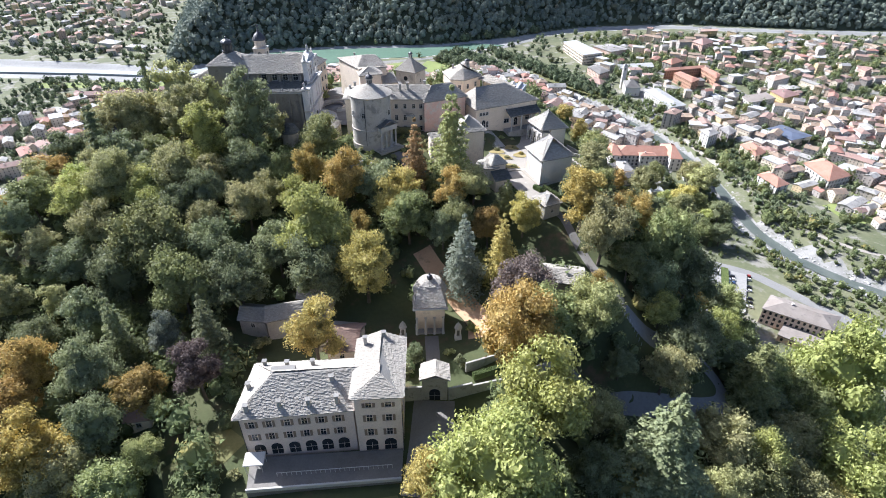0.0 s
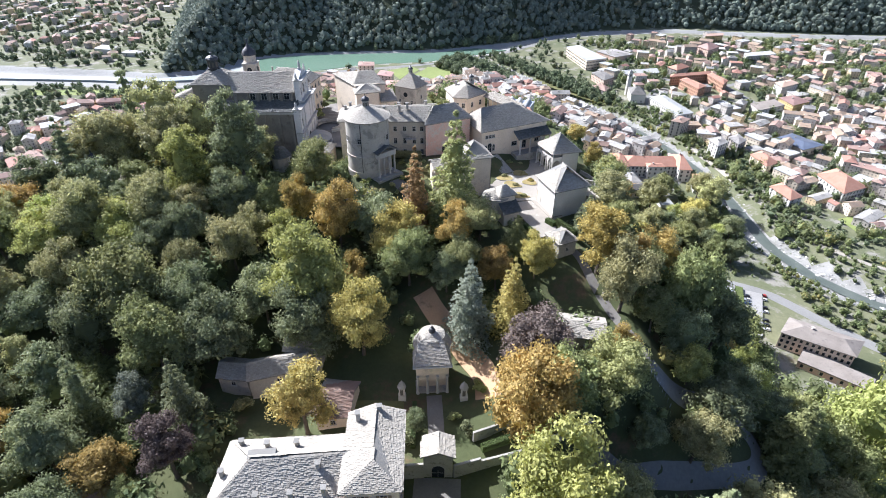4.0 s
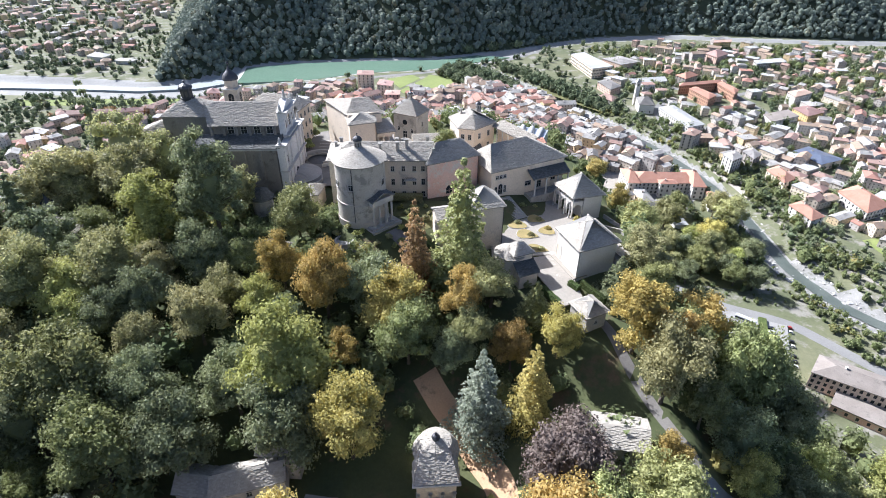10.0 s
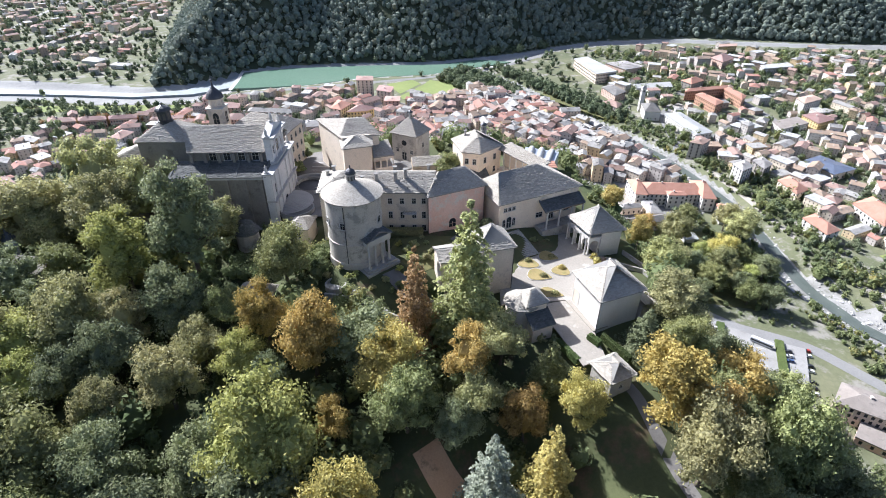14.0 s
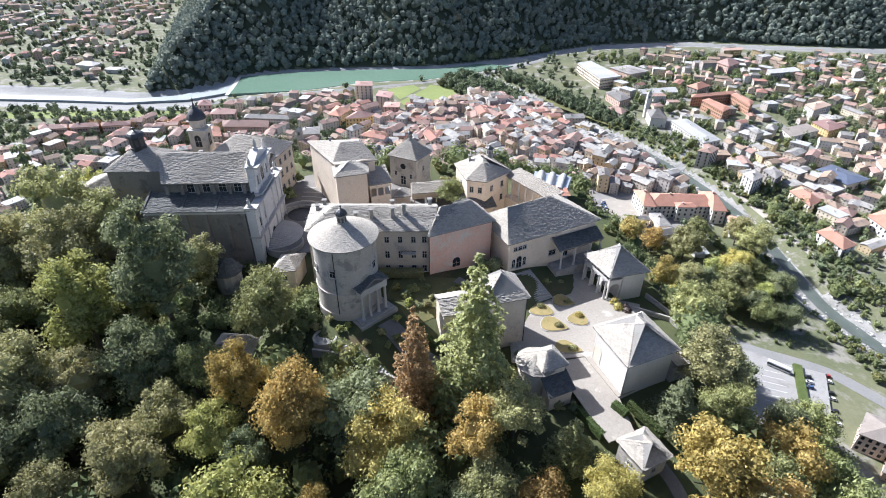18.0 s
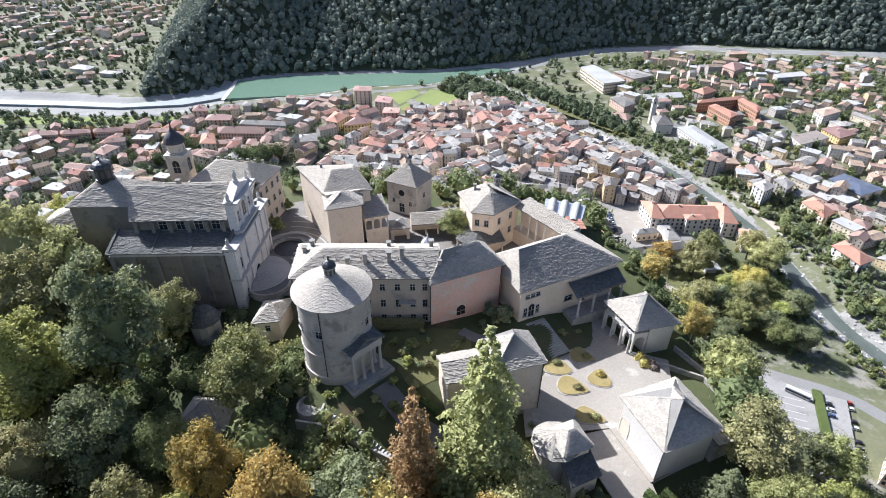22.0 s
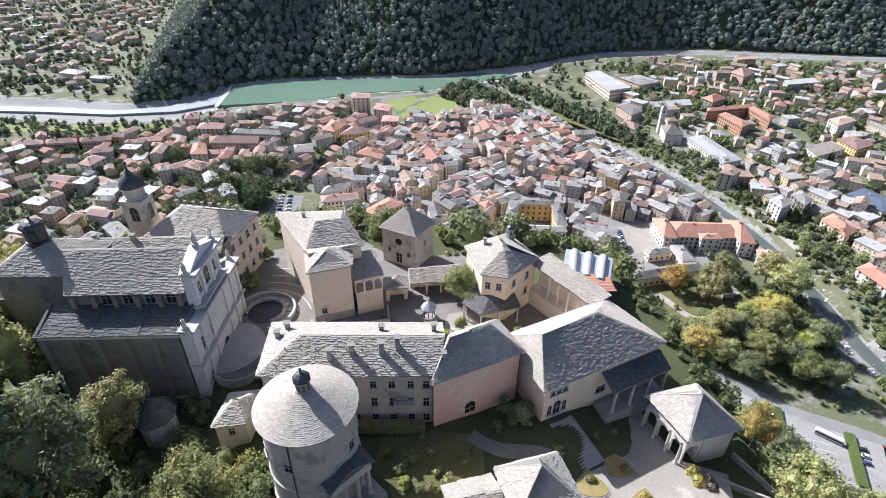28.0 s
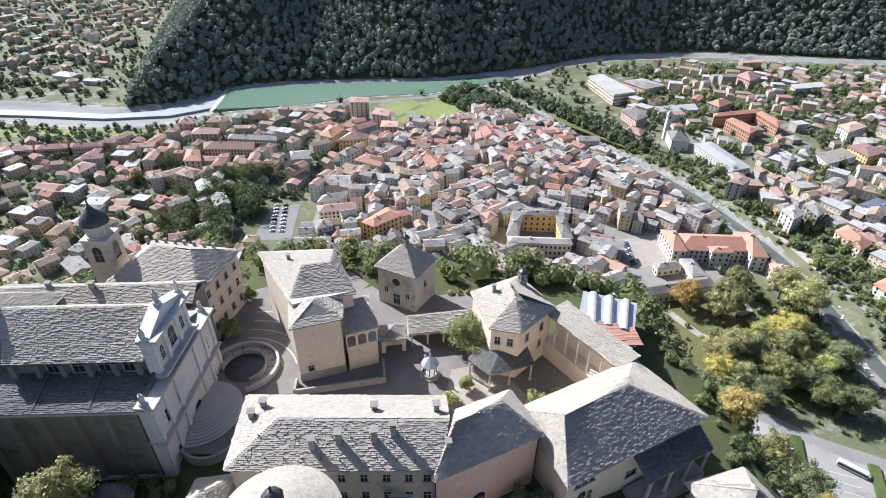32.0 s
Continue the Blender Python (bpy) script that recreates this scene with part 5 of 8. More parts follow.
for a, b in (((-37, 58), (-8, 61)),):
    bm = bmesh.new()
    box(bm, -22.5, 59.5, 117, 29.2, 0.4, 0.9, 0.103, 0.04)
    wpart("parapet", bm, TRIM, te)

gt_ = thing("garden_tent", "small white flat-topped shelter at the villa corner", "shelter", -36.6, 63.4, 117.1)
for dx, dy in ((-1.6, -1.2), (1.6, -1.2), (1.6, 1.2), (-1.6, 1.2)):
    bm = bmesh.new()
    tube(bm, -36.6 + dx, 63.4 + dy, 115.2, 0.06, 0.06, 4.3, 8)
    wpart("post", bm, WHITE, gt_)
bm = bmesh.new()
box(bm, -36.6, 63.4, 119.4, 3.9, 3.1, 0.25, 0.1, 0.08)
wpart("canopy", bm, WHITE, gt_)
vr_ = thing("terrace_railing", "pale slender railing along the villa terrace", "railing", -22, 62.6, 117.1)
for i in range(25):
    x, y = along((-32, 61.4), (-10, 63.6), i / 24)
    bm = bmesh.new()
    box(bm, x, y, 117.1, 0.07, 0.07, 1.0, 0.1)
    wpart("baluster", bm, WHITE, vr_)
bm = bmesh.new()
box(bm, -21, 62.5, 118.1, 22.2, 0.09, 0.07, math.atan2(2.2, 22))
wpart("handrail", bm, WHITE, vr_)
for name, label, q, ze, zr, rm in (("grey_shed", "low shed with a blue-grey slab roof in the shade", [(-52, 101.0), (-44.6, 100.2), (-44, 106.6), (-52, 107.4)], 121.6, 123.4, STONE_SLAB),
                                   ("grey_outbuilding", "low outbuilding with a blue-grey slab roof in the shade", [(-44.6, 99.4), (-31.6, 103.6), (-32.8, 109.6), (-45.6, 106.4)], 122.2, 124.4, STONE_SLAB),
                                   ("dark_outbuilding", "dark slab-roofed outbuilding under the trees", [(-39, 108.6), (-30.0, 106.8), (-29.2, 112.0), (-38.6, 113.4)], 122.6, 124.6, STONE_SLAB),
                                   # barn's red tiles take the darker brown tile to paint the shade on them
                                   ("tiled_barn", "barn with a red clay tile roof beside the villa", [(-27.8, 90.0), (-20.6, 91.0), (-19.6, 100.6), (-27.6, 101.6)], 121.4, 123.8, BROWN_FAR),
                                   ("garden_house", "small garden house with a red tile roof under the trees", [(-68.4, 73.4), (-62.8, 74.4), (-63.6, 78.6), (-69.2, 77.6)], 116.6, 118.4, BROWN_FAR),
                                   ("path_house", "house with a pale slab roof beside the steep path", [(26.0, 104.4), (33.4, 103.4), (35.0, 110.8), (24.6, 112.6)], 132.0, 133.6, STONE_SLAB)):
    c = thing(name, label, "building", sum(p[0] for p in q) / 4, sum(p[1] for p in q) / 4, gz(q[0][0], q[0][1]))
    wall(c, inset(q, 0.4), 110 if q[0][0] < 0 else 118, ze + 0.1, CREAM if rm is BROWN_FAR else GREYWALL)
    a, b = along(q[0], q[3], 0.5), along(q[1], q[2], 0.5)
    roof(c, [[(*q[0], ze), (*q[1], ze), (*b, zr), (*a, zr)], [(*a, zr), (*b, zr), (*q[2], ze), (*q[3], ze)]], material=rm)
    window(c, inset(q, 0.4)[0], inset(q, 0.4)[1], 0.5, ze - 2.2, 0.9, 1.2)

# ---- trees ----


def rand_dirs(n, rng):
    v = rng.normal(size=(n, 3))
    return v / np.linalg.norm(v, axis=1)[:, None]


def cards(c, out, size, rng, droop=0.0):
    """Leaf sprays at the places c: bent quads turned roughly towards out."""
    n = len(c)
    nrm = out + rng.normal(size=(n, 3)) * 0.55
    nrm /= np.linalg.norm(nrm, axis=1)[:, None]
    a = np.cross(nrm, rng.normal(size=(n, 3)))
    a /= np.linalg.norm(a, axis=1)[:, None] + 1e-9
    b = np.cross(nrm, a)
    s = (size * rng.uniform(0.6, 1.35, n))[:, None]
    b = b * 0.62
    v = np.stack([c - a * s * 0.9 - b * s * 0.5, c + a * s * 0.9 - b * s * 0.3, c + b * s * 1.25 + nrm * s * 0.3], 1)
    v[..., 2] -= droop * s * 0.5
    return v.reshape(-1, 3), 3 * np.arange(n)[:, None] + (0, 1, 2)


def core(verts_list, faces_list, c, r, rng, k=0.78):
    """A rough inner mass, so that the crown isn't seen through from end to end."""
    bm = bmesh.new()
    bmesh.ops.create_icosphere(bm, subdivisions=0 + 1 * (k < 0.7), radius=1.0)
    v = np.array([p.co[:] for p in bm.verts])
    f = np.array([[p.index for p in q.verts] for q in bm.faces])
    bm.free()
    v = v * (1 + rng.uniform(-0.18, 0.18, (len(v), 1))) * np.asarray(r) * k + c
    off = sum(len(x) for x in verts_list)
    verts_list.append(v)
    faces_list.append(f + off)


def crown_broad(seed, R, H, z0, leaves, size, lobes=16, squash=1.0):
    rng = np.random.default_rng(seed)
    vs, fs = [], []
    d = rand_dirs(lobes, rng)
    d[:, 2] = np.abs(d[:, 2]) * 1.4 - 0.62
    d /= np.linalg.norm(d, axis=1)[:, None]
    mid = np.array([0, 0, z0 + H * 0.48])
    rad = np.array([R, R, H * 0.5])
    lc = mid + d * rad * rng.uniform(0.42, 0.96, (lobes, 1))
    lr = R * rng.uniform(0.15, 0.38, lobes)
    share = (lr ** 2 / (lr ** 2).sum() * leaves).astype(int)
    for c, r, n in zip(lc, lr, share):
        q = rand_dirs(n, rng)
        q[:, 2] = np.where(q[:, 2] < -0.25, -q[:, 2] * 0.7, q[:, 2])
        p = c + q * (r * rng.uniform(0.55, 1.34, (n, 1))) * np.array([1, 1, 0.95])
        v, f = cards(p, q, size, rng)
        fs.append(f + sum(len(x) for x in vs))
        vs.append(v)
        fq = []
        core(vs, fq, c, np.array([r, r, r * 0.9]), rng, 0.68)
        fs += fq
    fq = []
    core(vs, fq, mid, rad, rng, 0.58)
    fs += fq
    return np.concatenate(vs), np.concatenate(fs)


def crown_conifer(seed, R, H, z0, leaves, size, slim=1.0):
    rng = np.random.default_rng(seed)
    vs, fs = [], []
    tiers = 13
    for i in range(tiers):
        u = i / (tiers - 1)
        z = z0 + H * (0.04 + 0.93 * u)
        r = R * (1 - u) ** 0.8 * rng.uniform(0.88, 1.12) + 0.25
        n = int(leaves / tiers * (0.25 + 1.5 * (1 - u)))
        arms = max(5, int(9 * (1 - u) + 4))
        t = rng.integers(0, arms, n) / arms * 2 * math.pi + i * 0.7 + rng.normal(size=n) * 0.16
        d = np.sqrt(rng.uniform(0.05, 1, n)) * r * (1 + 0.25 * np.sin(3 * t + i))
        p = np.stack([d * np.cos(t), d * np.sin(t), z - d * 0.28 + rng.normal(size=n) * 0.12 * H / tiers], 1)
        o = np.stack([np.cos(t) * 0.4, np.sin(t) * 0.4, np.full(n, 1.0)], 1)
        v, f = cards(p, o, size, rng, 0.3)
        fs.append(f + sum(len(x) for x in vs))
        vs.append(v)
    for u in (0.12, 0.35, 0.58):
        fq = []
        core(vs, fq, np.array([0, 0, z0 + H * u]), np.array([R * (1 - u) * 0.75, R * (1 - u) * 0.75, H * 0.2]), rng, 0.8)
        fs += fq
    return np.concatenate(vs), np.concatenate(fs)


def trunk_mesh(seed, h, r, limbs, reach):
    rng = random.Random(seed)
    bm = bmesh.new()

    def limb(p, q, r1, r2, n=6):
        d = (q - p)
        m = Matrix.Translation((p + q) / 2) @ d.to_track_quat('Z', 'Y').to_matrix().to_4x4()
        bmesh.ops.create_cone(bm, cap_ends=True, segments=n, radius1=r1, radius2=r2, depth=d.length, matrix=m)

    lean = Vector((rng.uniform(-0.3, 0.3), rng.uniform(-0.3, 0.3), 0))
    base, mid, top = Vector((0, 0, -1.5)), Vector((0, 0, h * 0.45)) + lean, Vector((0, 0, h * 0.9)) + lean * 2
    limb(base, Vector((0, 0, 0.6)), r * 1.5, r)
    limb(Vector((0, 0, 0.5)), mid, r, r * 0.7)
    limb(mid, top, r * 0.7, r * 0.2)
    for i in range(limbs):
        z = h * rng.uniform(0.38, 0.75)
        t = 2 * math.pi * (i + rng.random()) / limbs
        p = Vector((0, 0, z)) + lean * (z / h * 2)
        q = p + Vector((math.cos(t) * reach, math.sin(t) * reach, reach * rng.uniform(0.4, 0.9)))
        limb(p, q, r * 0.38, r * 0.12, 5)
    return from_bm(bm, "trunk", BARK)


PROTO = {}


def proto(kind, form, variant, near=True):
    key = (kind, form, variant, near)
    leaves, spray = (1.15, 1.05) if near else (0.75, 1.15)
    if key not in PROTO:
        seed = 17 + variant * 31 + len(form) * 7 + len(kind)
        if form == "broad":
            v, f = crown_broad(seed, 5.0, 10.8, 0.9, int(8600 * leaves), 0.2 * spray, 44 + variant * 6)
        elif form == "tall":
            v, f = crown_broad(seed, 3.7, 13.0, 0.6, int(7400 * leaves), 0.19 * spray, 46)
        elif form == "bush":
            v, f = crown_broad(seed, 1.6, 2.4, 0.0, 800, 0.2, 9)
        else:
            v, f = crown_conifer(seed, 3.6 if form == "conifer" else 2.0, 13.5, 0.6, int(7600 * leaves), 0.19 * spray)
        me = mesh_np("crown", v, f, LEAF[kind])
        tr = trunk_mesh(seed, 8.0 if form != "bush" else 1.2, 0.32 if form != "bush" else 0.08, 7 if form in ("broad", "tall") else 0, 2.6)
        PROTO[key] = (me, tr)
    return PROTO[key]


TREE_WORDS = {"green": "green", "dark": "dark green", "olive": "olive green", "lime": "yellow-green", "yellow": "autumn yellow", "orange": "autumn orange-brown", "rust": "rusty orange", "purple": "purple-brown", "blue": "blue-green"}
FORM_WORDS = {"broad": "broadleaf tree with a full rounded crown", "tall": "tall broadleaf tree with an upright crown", "bush": "rounded garden shrub", "conifer": "conifer with layered drooping boughs", "column": "slender columnar conifer"}


def tree(kind, form, x, y, s=1.0, z=None, turn=None, sz=1.0, group="trees on the hill", near=True):
    if y > 200 and x > 60:
        s = min(s, 2.4)
    me, tr = proto(kind, form, int(x * 7 + y * 13) % (2 if near else 3), near)
    o = new("shrub" if form == "bush" else "tree")
    o.location = (x, y, gz(x, y) if z is None else z)
    o.rotation_euler = (0, 0, (x * 12.9 + y * 78.2) % 6.28 if turn is None else turn)
    o.scale = (s, s, s * sz)
    tagged(o, TREE_WORDS[kind] + " " + FORM_WORDS[form], "shrub" if form == "bush" else "tree", "shrubs in the gardens" if form == "bush" else group)
    obj("crown", me, o)
    obj("trunk" if form != "bush" else "stem", tr, o)
    return o


placed = []

def grove(kind, form, spots):
    """Trees of one sort: place, size and stretch of each."""
    for x, y, s, sz in spots:
        tree(kind, form, x, y, s, sz=sz, near=x < 100 and y < 190)
        placed.append((x, y, 3.6 * s))


grove("blue", "conifer", ((4.5, 114.8, 1.66, 1.01),))
grove("blue", "tall", ((-66.3, 93.7, 0.99, 1.12),))
grove("dark", "broad", ((-62.8, 153.7, 1.35, 1.18), (-71.4, 139.8, 1.23, 1.18), (-37.7, 135.9, 0.81, 1.18), (-78.1, 135.0, 1.05, 1.18), (-66.0, 123.9, 0.81, 1.18), (-61.3, 116.9, 1.31, 1.18), (-33.8, 111.5, 1.64, 1.18), (-52.4, 107.8, 1.51, 1.18), (-86.5, 114.6, 1.63, 1.18), (54.8, 111.6, 1.13, 1.18), (-0.9, 127.2, 0.86, 1.18), (-45.4, 119.9, 1.23, 1.18), (68.4, 108.3, 1.0, 1.18), (-79.6, 83.4, 1.32, 1.18), (-72.2, 71.6, 1.12, 1.18), (-6.9, 90.8, 0.46, 1.18), (-100.2, 95.5, 1.09, 1.18), (41.3, 90.2, 0.69, 1.18), (30.6, 64.3, 0.98, 1.18), (58.4, 146.0, 0.9, 1.94),))
grove("dark", "broad", ((68.1, 122.0, 1.42, 1.39), (146.3, 197.8, 2.0, 1.0), (151.5, 243.4, 2.0, 1.0), (139.6, 272.3, 2.0, 1.0),))
grove("dark", "column", ((-120.0, 214.0, 1.83, 1.53), (-129, 188, 1.6, 1.0), (-116.8, 168.3, 1.9, 1.0),))
grove("dark", "conifer", ((37.2, 144.9, 1.27, 0.67), (43.4, 66.0, 2.64, 0.78), (-77.7, 94.1, 1.31, 1.34), (-53.4, 89.7, 1.39, 1.12),))
grove("dark", "tall", ((-64.3, 169.0, 2.14, 1.12),))
grove("green", "broad", ((-40.8, 163.8, 1.25, 1.18), (-51.1, 152.8, 0.95, 1.18), (-10.6, 130.3, 1.26, 1.18), (45.4, 144.1, 0.84, 1.18), (-77.4, 118.7, 1.85, 1.18), (-66.2, 105.8, 1.57, 1.18), (47.6, 114.7, 0.9, 1.18), (102.6, 105.9, 1.7, 1.18), (33.6, 95.0, 1.44, 1.0), (-60.2, 75.5, 0.55, 1.18), (-60.3, 65.9, 0.75, 1.18), (61.4, 126.0, 1.41, 1.53), (160.9, 241.6, 2.0, 1.0), (154.0, 182.2, 2.0, 1.0), (-2.6, 218.6, 1.02, 0.85), (153, 160, 1.8, 1.0),))
grove("green", "conifer", ((1.1, 152.0, 2.26, 1.06), (17.3, 137.7, 1.21, 0.67), (81.4, 99.3, 2.21, 0.78),))
grove("lime", "broad", ((-43.9, 139.1, 0.97, 1.18), (-34.8, 121.3, 1.84, 1.18), (-85.0, 135.6, 1.0, 1.18), (19.8, 72.6, 1.95, 1.18), (9.1, 55.8, 2.09, 1.18), (73.5, 78.1, 1.29, 1.18), (105.8, 82.9, 2.21, 1.18), (55.1, 105.8, 0.86, 1.18), (115.8, 112.0, 2.6, 1.52), (149.8, 220.3, 2.0, 1.0), (198.4, 184.0, 2.0, 1.0), (183, 179, 1.9, 1.0), (190, 171, 1.8, 1.0), (166, 138, 2.0, 1.0), (122, 122, 1.8, 1.0), (140, 128, 1.8, 1.0),))
grove("lime", "tall", ((-78.7, 164.0, 1.95, 1.01),))
grove("olive", "broad", ((-107.9, 182.7, 1.22, 1.18), (-82.4, 147.7, 1.44, 1.18), (-53.9, 143.2, 1.08, 1.18), (-57.0, 134.0, 1.2, 1.18), (-67.5, 129.2, 0.92, 1.18), (2.9, 131.1, 0.97, 1.18), (-99.2, 143.4, 1.44, 1.18), (41.1, 119.1, 1.4, 1.3), (-97.5, 127.9, 1.3, 1.18), (52.7, 90.7, 1.12, 1.18), (59.7, 65.9, 1.16, 1.18), (82.7, 72.8, 1.37, 1.18), (-75.6, 63.4, 1.14, 1.18), (-97.6, 195.7, 2.0, 1.0), (134.7, 286.1, 2.0, 1.0), (-113.8, 185.7, 2.0, 1.0), (145.1, 352.6, 2.0, 1.0), (175.6, 353.3, 2.0, 1.0), (-119, 197, 1.4, 1.0),))
grove("olive", "tall", ((-98.4, 194.7, 2.22, 1.12), (-85.4, 191.3, 1.59, 1.23), (45.6, 152.3, 1.57, 0.67), (-91, 181, 2.0, 1.0),))
grove("orange", "broad", ((-41.1, 147.5, 0.94, 1.3), (-29.9, 140.9, 1.27, 1.36), (11.7, 129.1, 0.94, 1.18), (43.7, 124.1, 1.13, 1.18), (37.4, 104.2, 0.68, 1.18), (15.6, 88.1, 1.76, 1.12), (-94.8, 85.1, 1.29, 1.18), (-82.4, 66.3, 1.42, 1.18), (-92.5, 76.3, 1.06, 1.18),))
grove("orange", "tall", ((-23.9, 126.9, 0.93, 1.12), (1.0, 137.0, 1.16, 1.12), (37.1, 129.0, 1.67, 0.95),))
grove("purple", "broad", ((19.1, 101.3, 1.6, 0.89),))
grove("purple", "tall", ((-53.0, 80.2, 1.25, 1.01),))
grove("rust", "conifer", ((-9.7, 149.0, 1.41, 1.29),))
grove("yellow", "broad", ((-13.6, 137.0, 1.36, 1.18), (21.6, 129.7, 0.85, 1.36), (47.0, 183.0, 0.58, 1.42), (-20.2, 110.0, 1.39, 1.24), (-1.5, 56.1, 1.08, 1.18),))
grove("yellow", "conifer", ((14.7, 118.0, 1.37, 1.12),))
grove("yellow", "tall", ((-29.5, 89.9, 1.5, 1.06),))
tree("lime", "bush", -6.6, 205.5, 1.2)
tree("green", "bush", 9.5, 203.8, 1.7)
tree("lime", "bush", 13.4, 206.6, 1.2)
tree("green", "broad", -3.2, 208.9, 0.26, sz=1.3)
for x in (-6.4, -4.4, -2.3):
    tree("olive", "bush", x, 239.2, 0.6)
# the rest of the woods: individual trees near the crest, thinned where others stand
BUILT = ((-62, 158), (-16, 148), (4, 157), (22, 127), (36, 128), (46, 150), (46, 215), (34, 240), (-60, 250), (-108, 240), (-104, 188), (-62, 184))
VILLA_PLOT = ((-44, 48), (8, 54), (12, 92), (26, 118), (14, 124), (2, 112), (-54, 112), (-56, 96), (-44, 92))
OPEN = (((-22.5, 138), (-15.8, 140), (-6.1, 137), (-0.7, 126.4), (8, 118), (12, 104), (6, 98), (-2, 112), (-12, 116), (-14.7, 126.8)), ((24, 131), (33, 137), (40, 128), (43, 119), (50, 108), (46, 102), (36, 112), (23, 120)))
HAIRPIN = ((45, 104), (50, 101.5), (56, 102.5), (62, 105), (68, 106), (73, 104.5), (76, 101), (74, 96), (66, 92), (55, 89), (43.5, 86), (36, 85), (28, 88))
r3 = random.Random(11)
kinds_left = ("dark", "green", "dark", "olive", "green", "lime", "olive", "dark", "orange")
kinds_right = ("olive", "orange", "green", "lime", "dark", "olive", "yellow")
count = 0
for k in range(5000):
    x, y = r3.uniform(-135, 120), r3.uniform(25, 235)
    if count >= 120 or x * 0.9 > 0.55 * y + 60:
        continue
    px_, py_ = np.array([x]), np.array([y])
    if (y > 178 and x > 38) or (y > 158 and x > 50):
        continue
    if (-60 < x < -36 and 46 < y < 100) or (-46 < x < -2 and 42 < y < 62) or (21 < x < 41 and 96 < y < 119) or seg_dist(px_, py_, HAIRPIN)[0] < 5 or any(inside(px_, py_, q)[0] for q in OPEN) or inside(px_, py_, BUILT)[0] or inside(px_, py_, VILLA_PLOT)[0] or gz(x, y) < 45:
        continue
    if any(math.hypot(x - a, y - b) < r + 3.1 for a, b, r in placed):
        continue
    s = r3.uniform(0.95, 1.55)
    tree(r3.choice(kinds_left if x < 5 else kinds_right), r3.choice(("broad", "broad", "tall")), round(x, 1), round(y, 1), s, near=False)
    placed.append((x, y, 3.3 * s))
    count += 1
print("trees", len(placed))


# ---- the valley: roads, fields, car parks ----
strip("road_river", [(-900, 705), (-509, 706), (-403, 688), (-321, 694), (-266, 733), (-195, 758), (-130, 780), (-34, 812), (73, 872), (160, 960)], 9, ASPHALT, 0.12, 8, "riverside road")
strip("road_brook", [(120, 360), (126, 345), (134, 327), (153, 314), (164, 303), (186, 293), (200, 286), (218, 262), (240, 235), (300, 205)], 8, ASPHALT, 0.12, 4, "valley road above the brook")
sheet("car_park", [(124, 338), (134, 322), (158, 304), (176, 292), (196, 284), (178, 246), (160, 238), (146, 252), (130, 268), (124, 296)], VAL + 1.1, WORN, "asphalt car park at the foot of the hill", "car park", 3.0)
for q, lab in (([(-87, 779), (-54, 800), (-42, 783), (-66, 738)], "small green training pitch"), ([(-31, 800), (12, 785), (-5, 742), (-60, 716), (-66, 728), (-38, 780)], "green football pitch by the river")):
    sheet("sports_field", q, VAL + 0.15, PITCH, lab, "field", 0.3)
sheet("field_strip", [(-520, 655), (-300, 668), (-300, 688), (-520, 678)], VAL + 0.12, PITCH, "green meadow strip beside the road", "field", 0.3)
sheet("meadow", [(105, 740), (140, 752), (200, 655), (183, 640)], VAL + 0.12, GRASS, "grassy strip beside the brook", "field", 0.3)
sheet("town_square", [(118, 440), (118, 478), (150, 487), (155, 450)], VAL + 0.15, PAVE, "pale paved town square with parked cars", "square", 0.3)
sheet("church_square", [(-150, 570), (-128, 605), (-112, 600), (-118, 560)], VAL + 0.15, PAVE, "pale paved square in the town", "square", 0.3)
sheet("market_lot", [(-150, 470), (-150, 520), (-128, 525), (-122, 470)], VAL + 0.15, ASPHALT, "asphalt lot among the houses", "car park", 0.3)

sheet("town_paving", [(-75, 385), (-112, 470), (-112, 560), (-96, 640), (-114, 712), (-40, 700), (38, 742), (106, 700), (168, 604), (199, 540), (206, 478), (206, 446), (170, 400), (112, 398), (90, 385), (40, 335)], VAL + 0.1, STREETS, "grey stone-paved streets of the old town", "pavement", 0.4)
sheet("riverside_lot", [(-262, 700), (-212, 722), (-130, 752), (-118, 720), (-190, 690), (-250, 672)], VAL + 0.1, STREETS, "paved lots by the river", "pavement", 0.3)
strip("road_east", [(262, 700), (240, 664), (232, 615), (226, 567), (212, 549)], 9, ASPHALT, 0.14, 6, "pale road on the far side of the brook")
strip("road_school", [(262, 760), (300, 742), (357, 720), (364, 652), (362, 548), (352, 470), (330, 400)], 8, ASPHALT, 0.14, 6, "street through the eastern quarter")
strip("road_far_valley", [(-905, 1480), (-850, 1240), (-802, 1050), (-760, 900)], 9, WORN, 0.4, 12, "straight pale road across the far valley")
strip("road_cross", [(232, 615), (300, 600), (362, 600), (460, 640), (600, 700)], 7, ASPHALT, 0.16, 6, "cross street of the eastern quarter")
strip("road_long", [(357, 720), (430, 760), (560, 800), (760, 830)], 8, ASPHALT, 0.14, 8, "straight street out of the town")
strip("path_brook", [(262, 345), (254, 390), (250, 430), (247, 470), (236, 520)], 4, PAVE, 0.2, 4, "pale path beside the brook", "path")
strip("path_far_bank", [(262, 345), (285, 318), (330, 292), (420, 262)], 4, PAVE, 0.2, 4, "pale lane above the brook", "path")
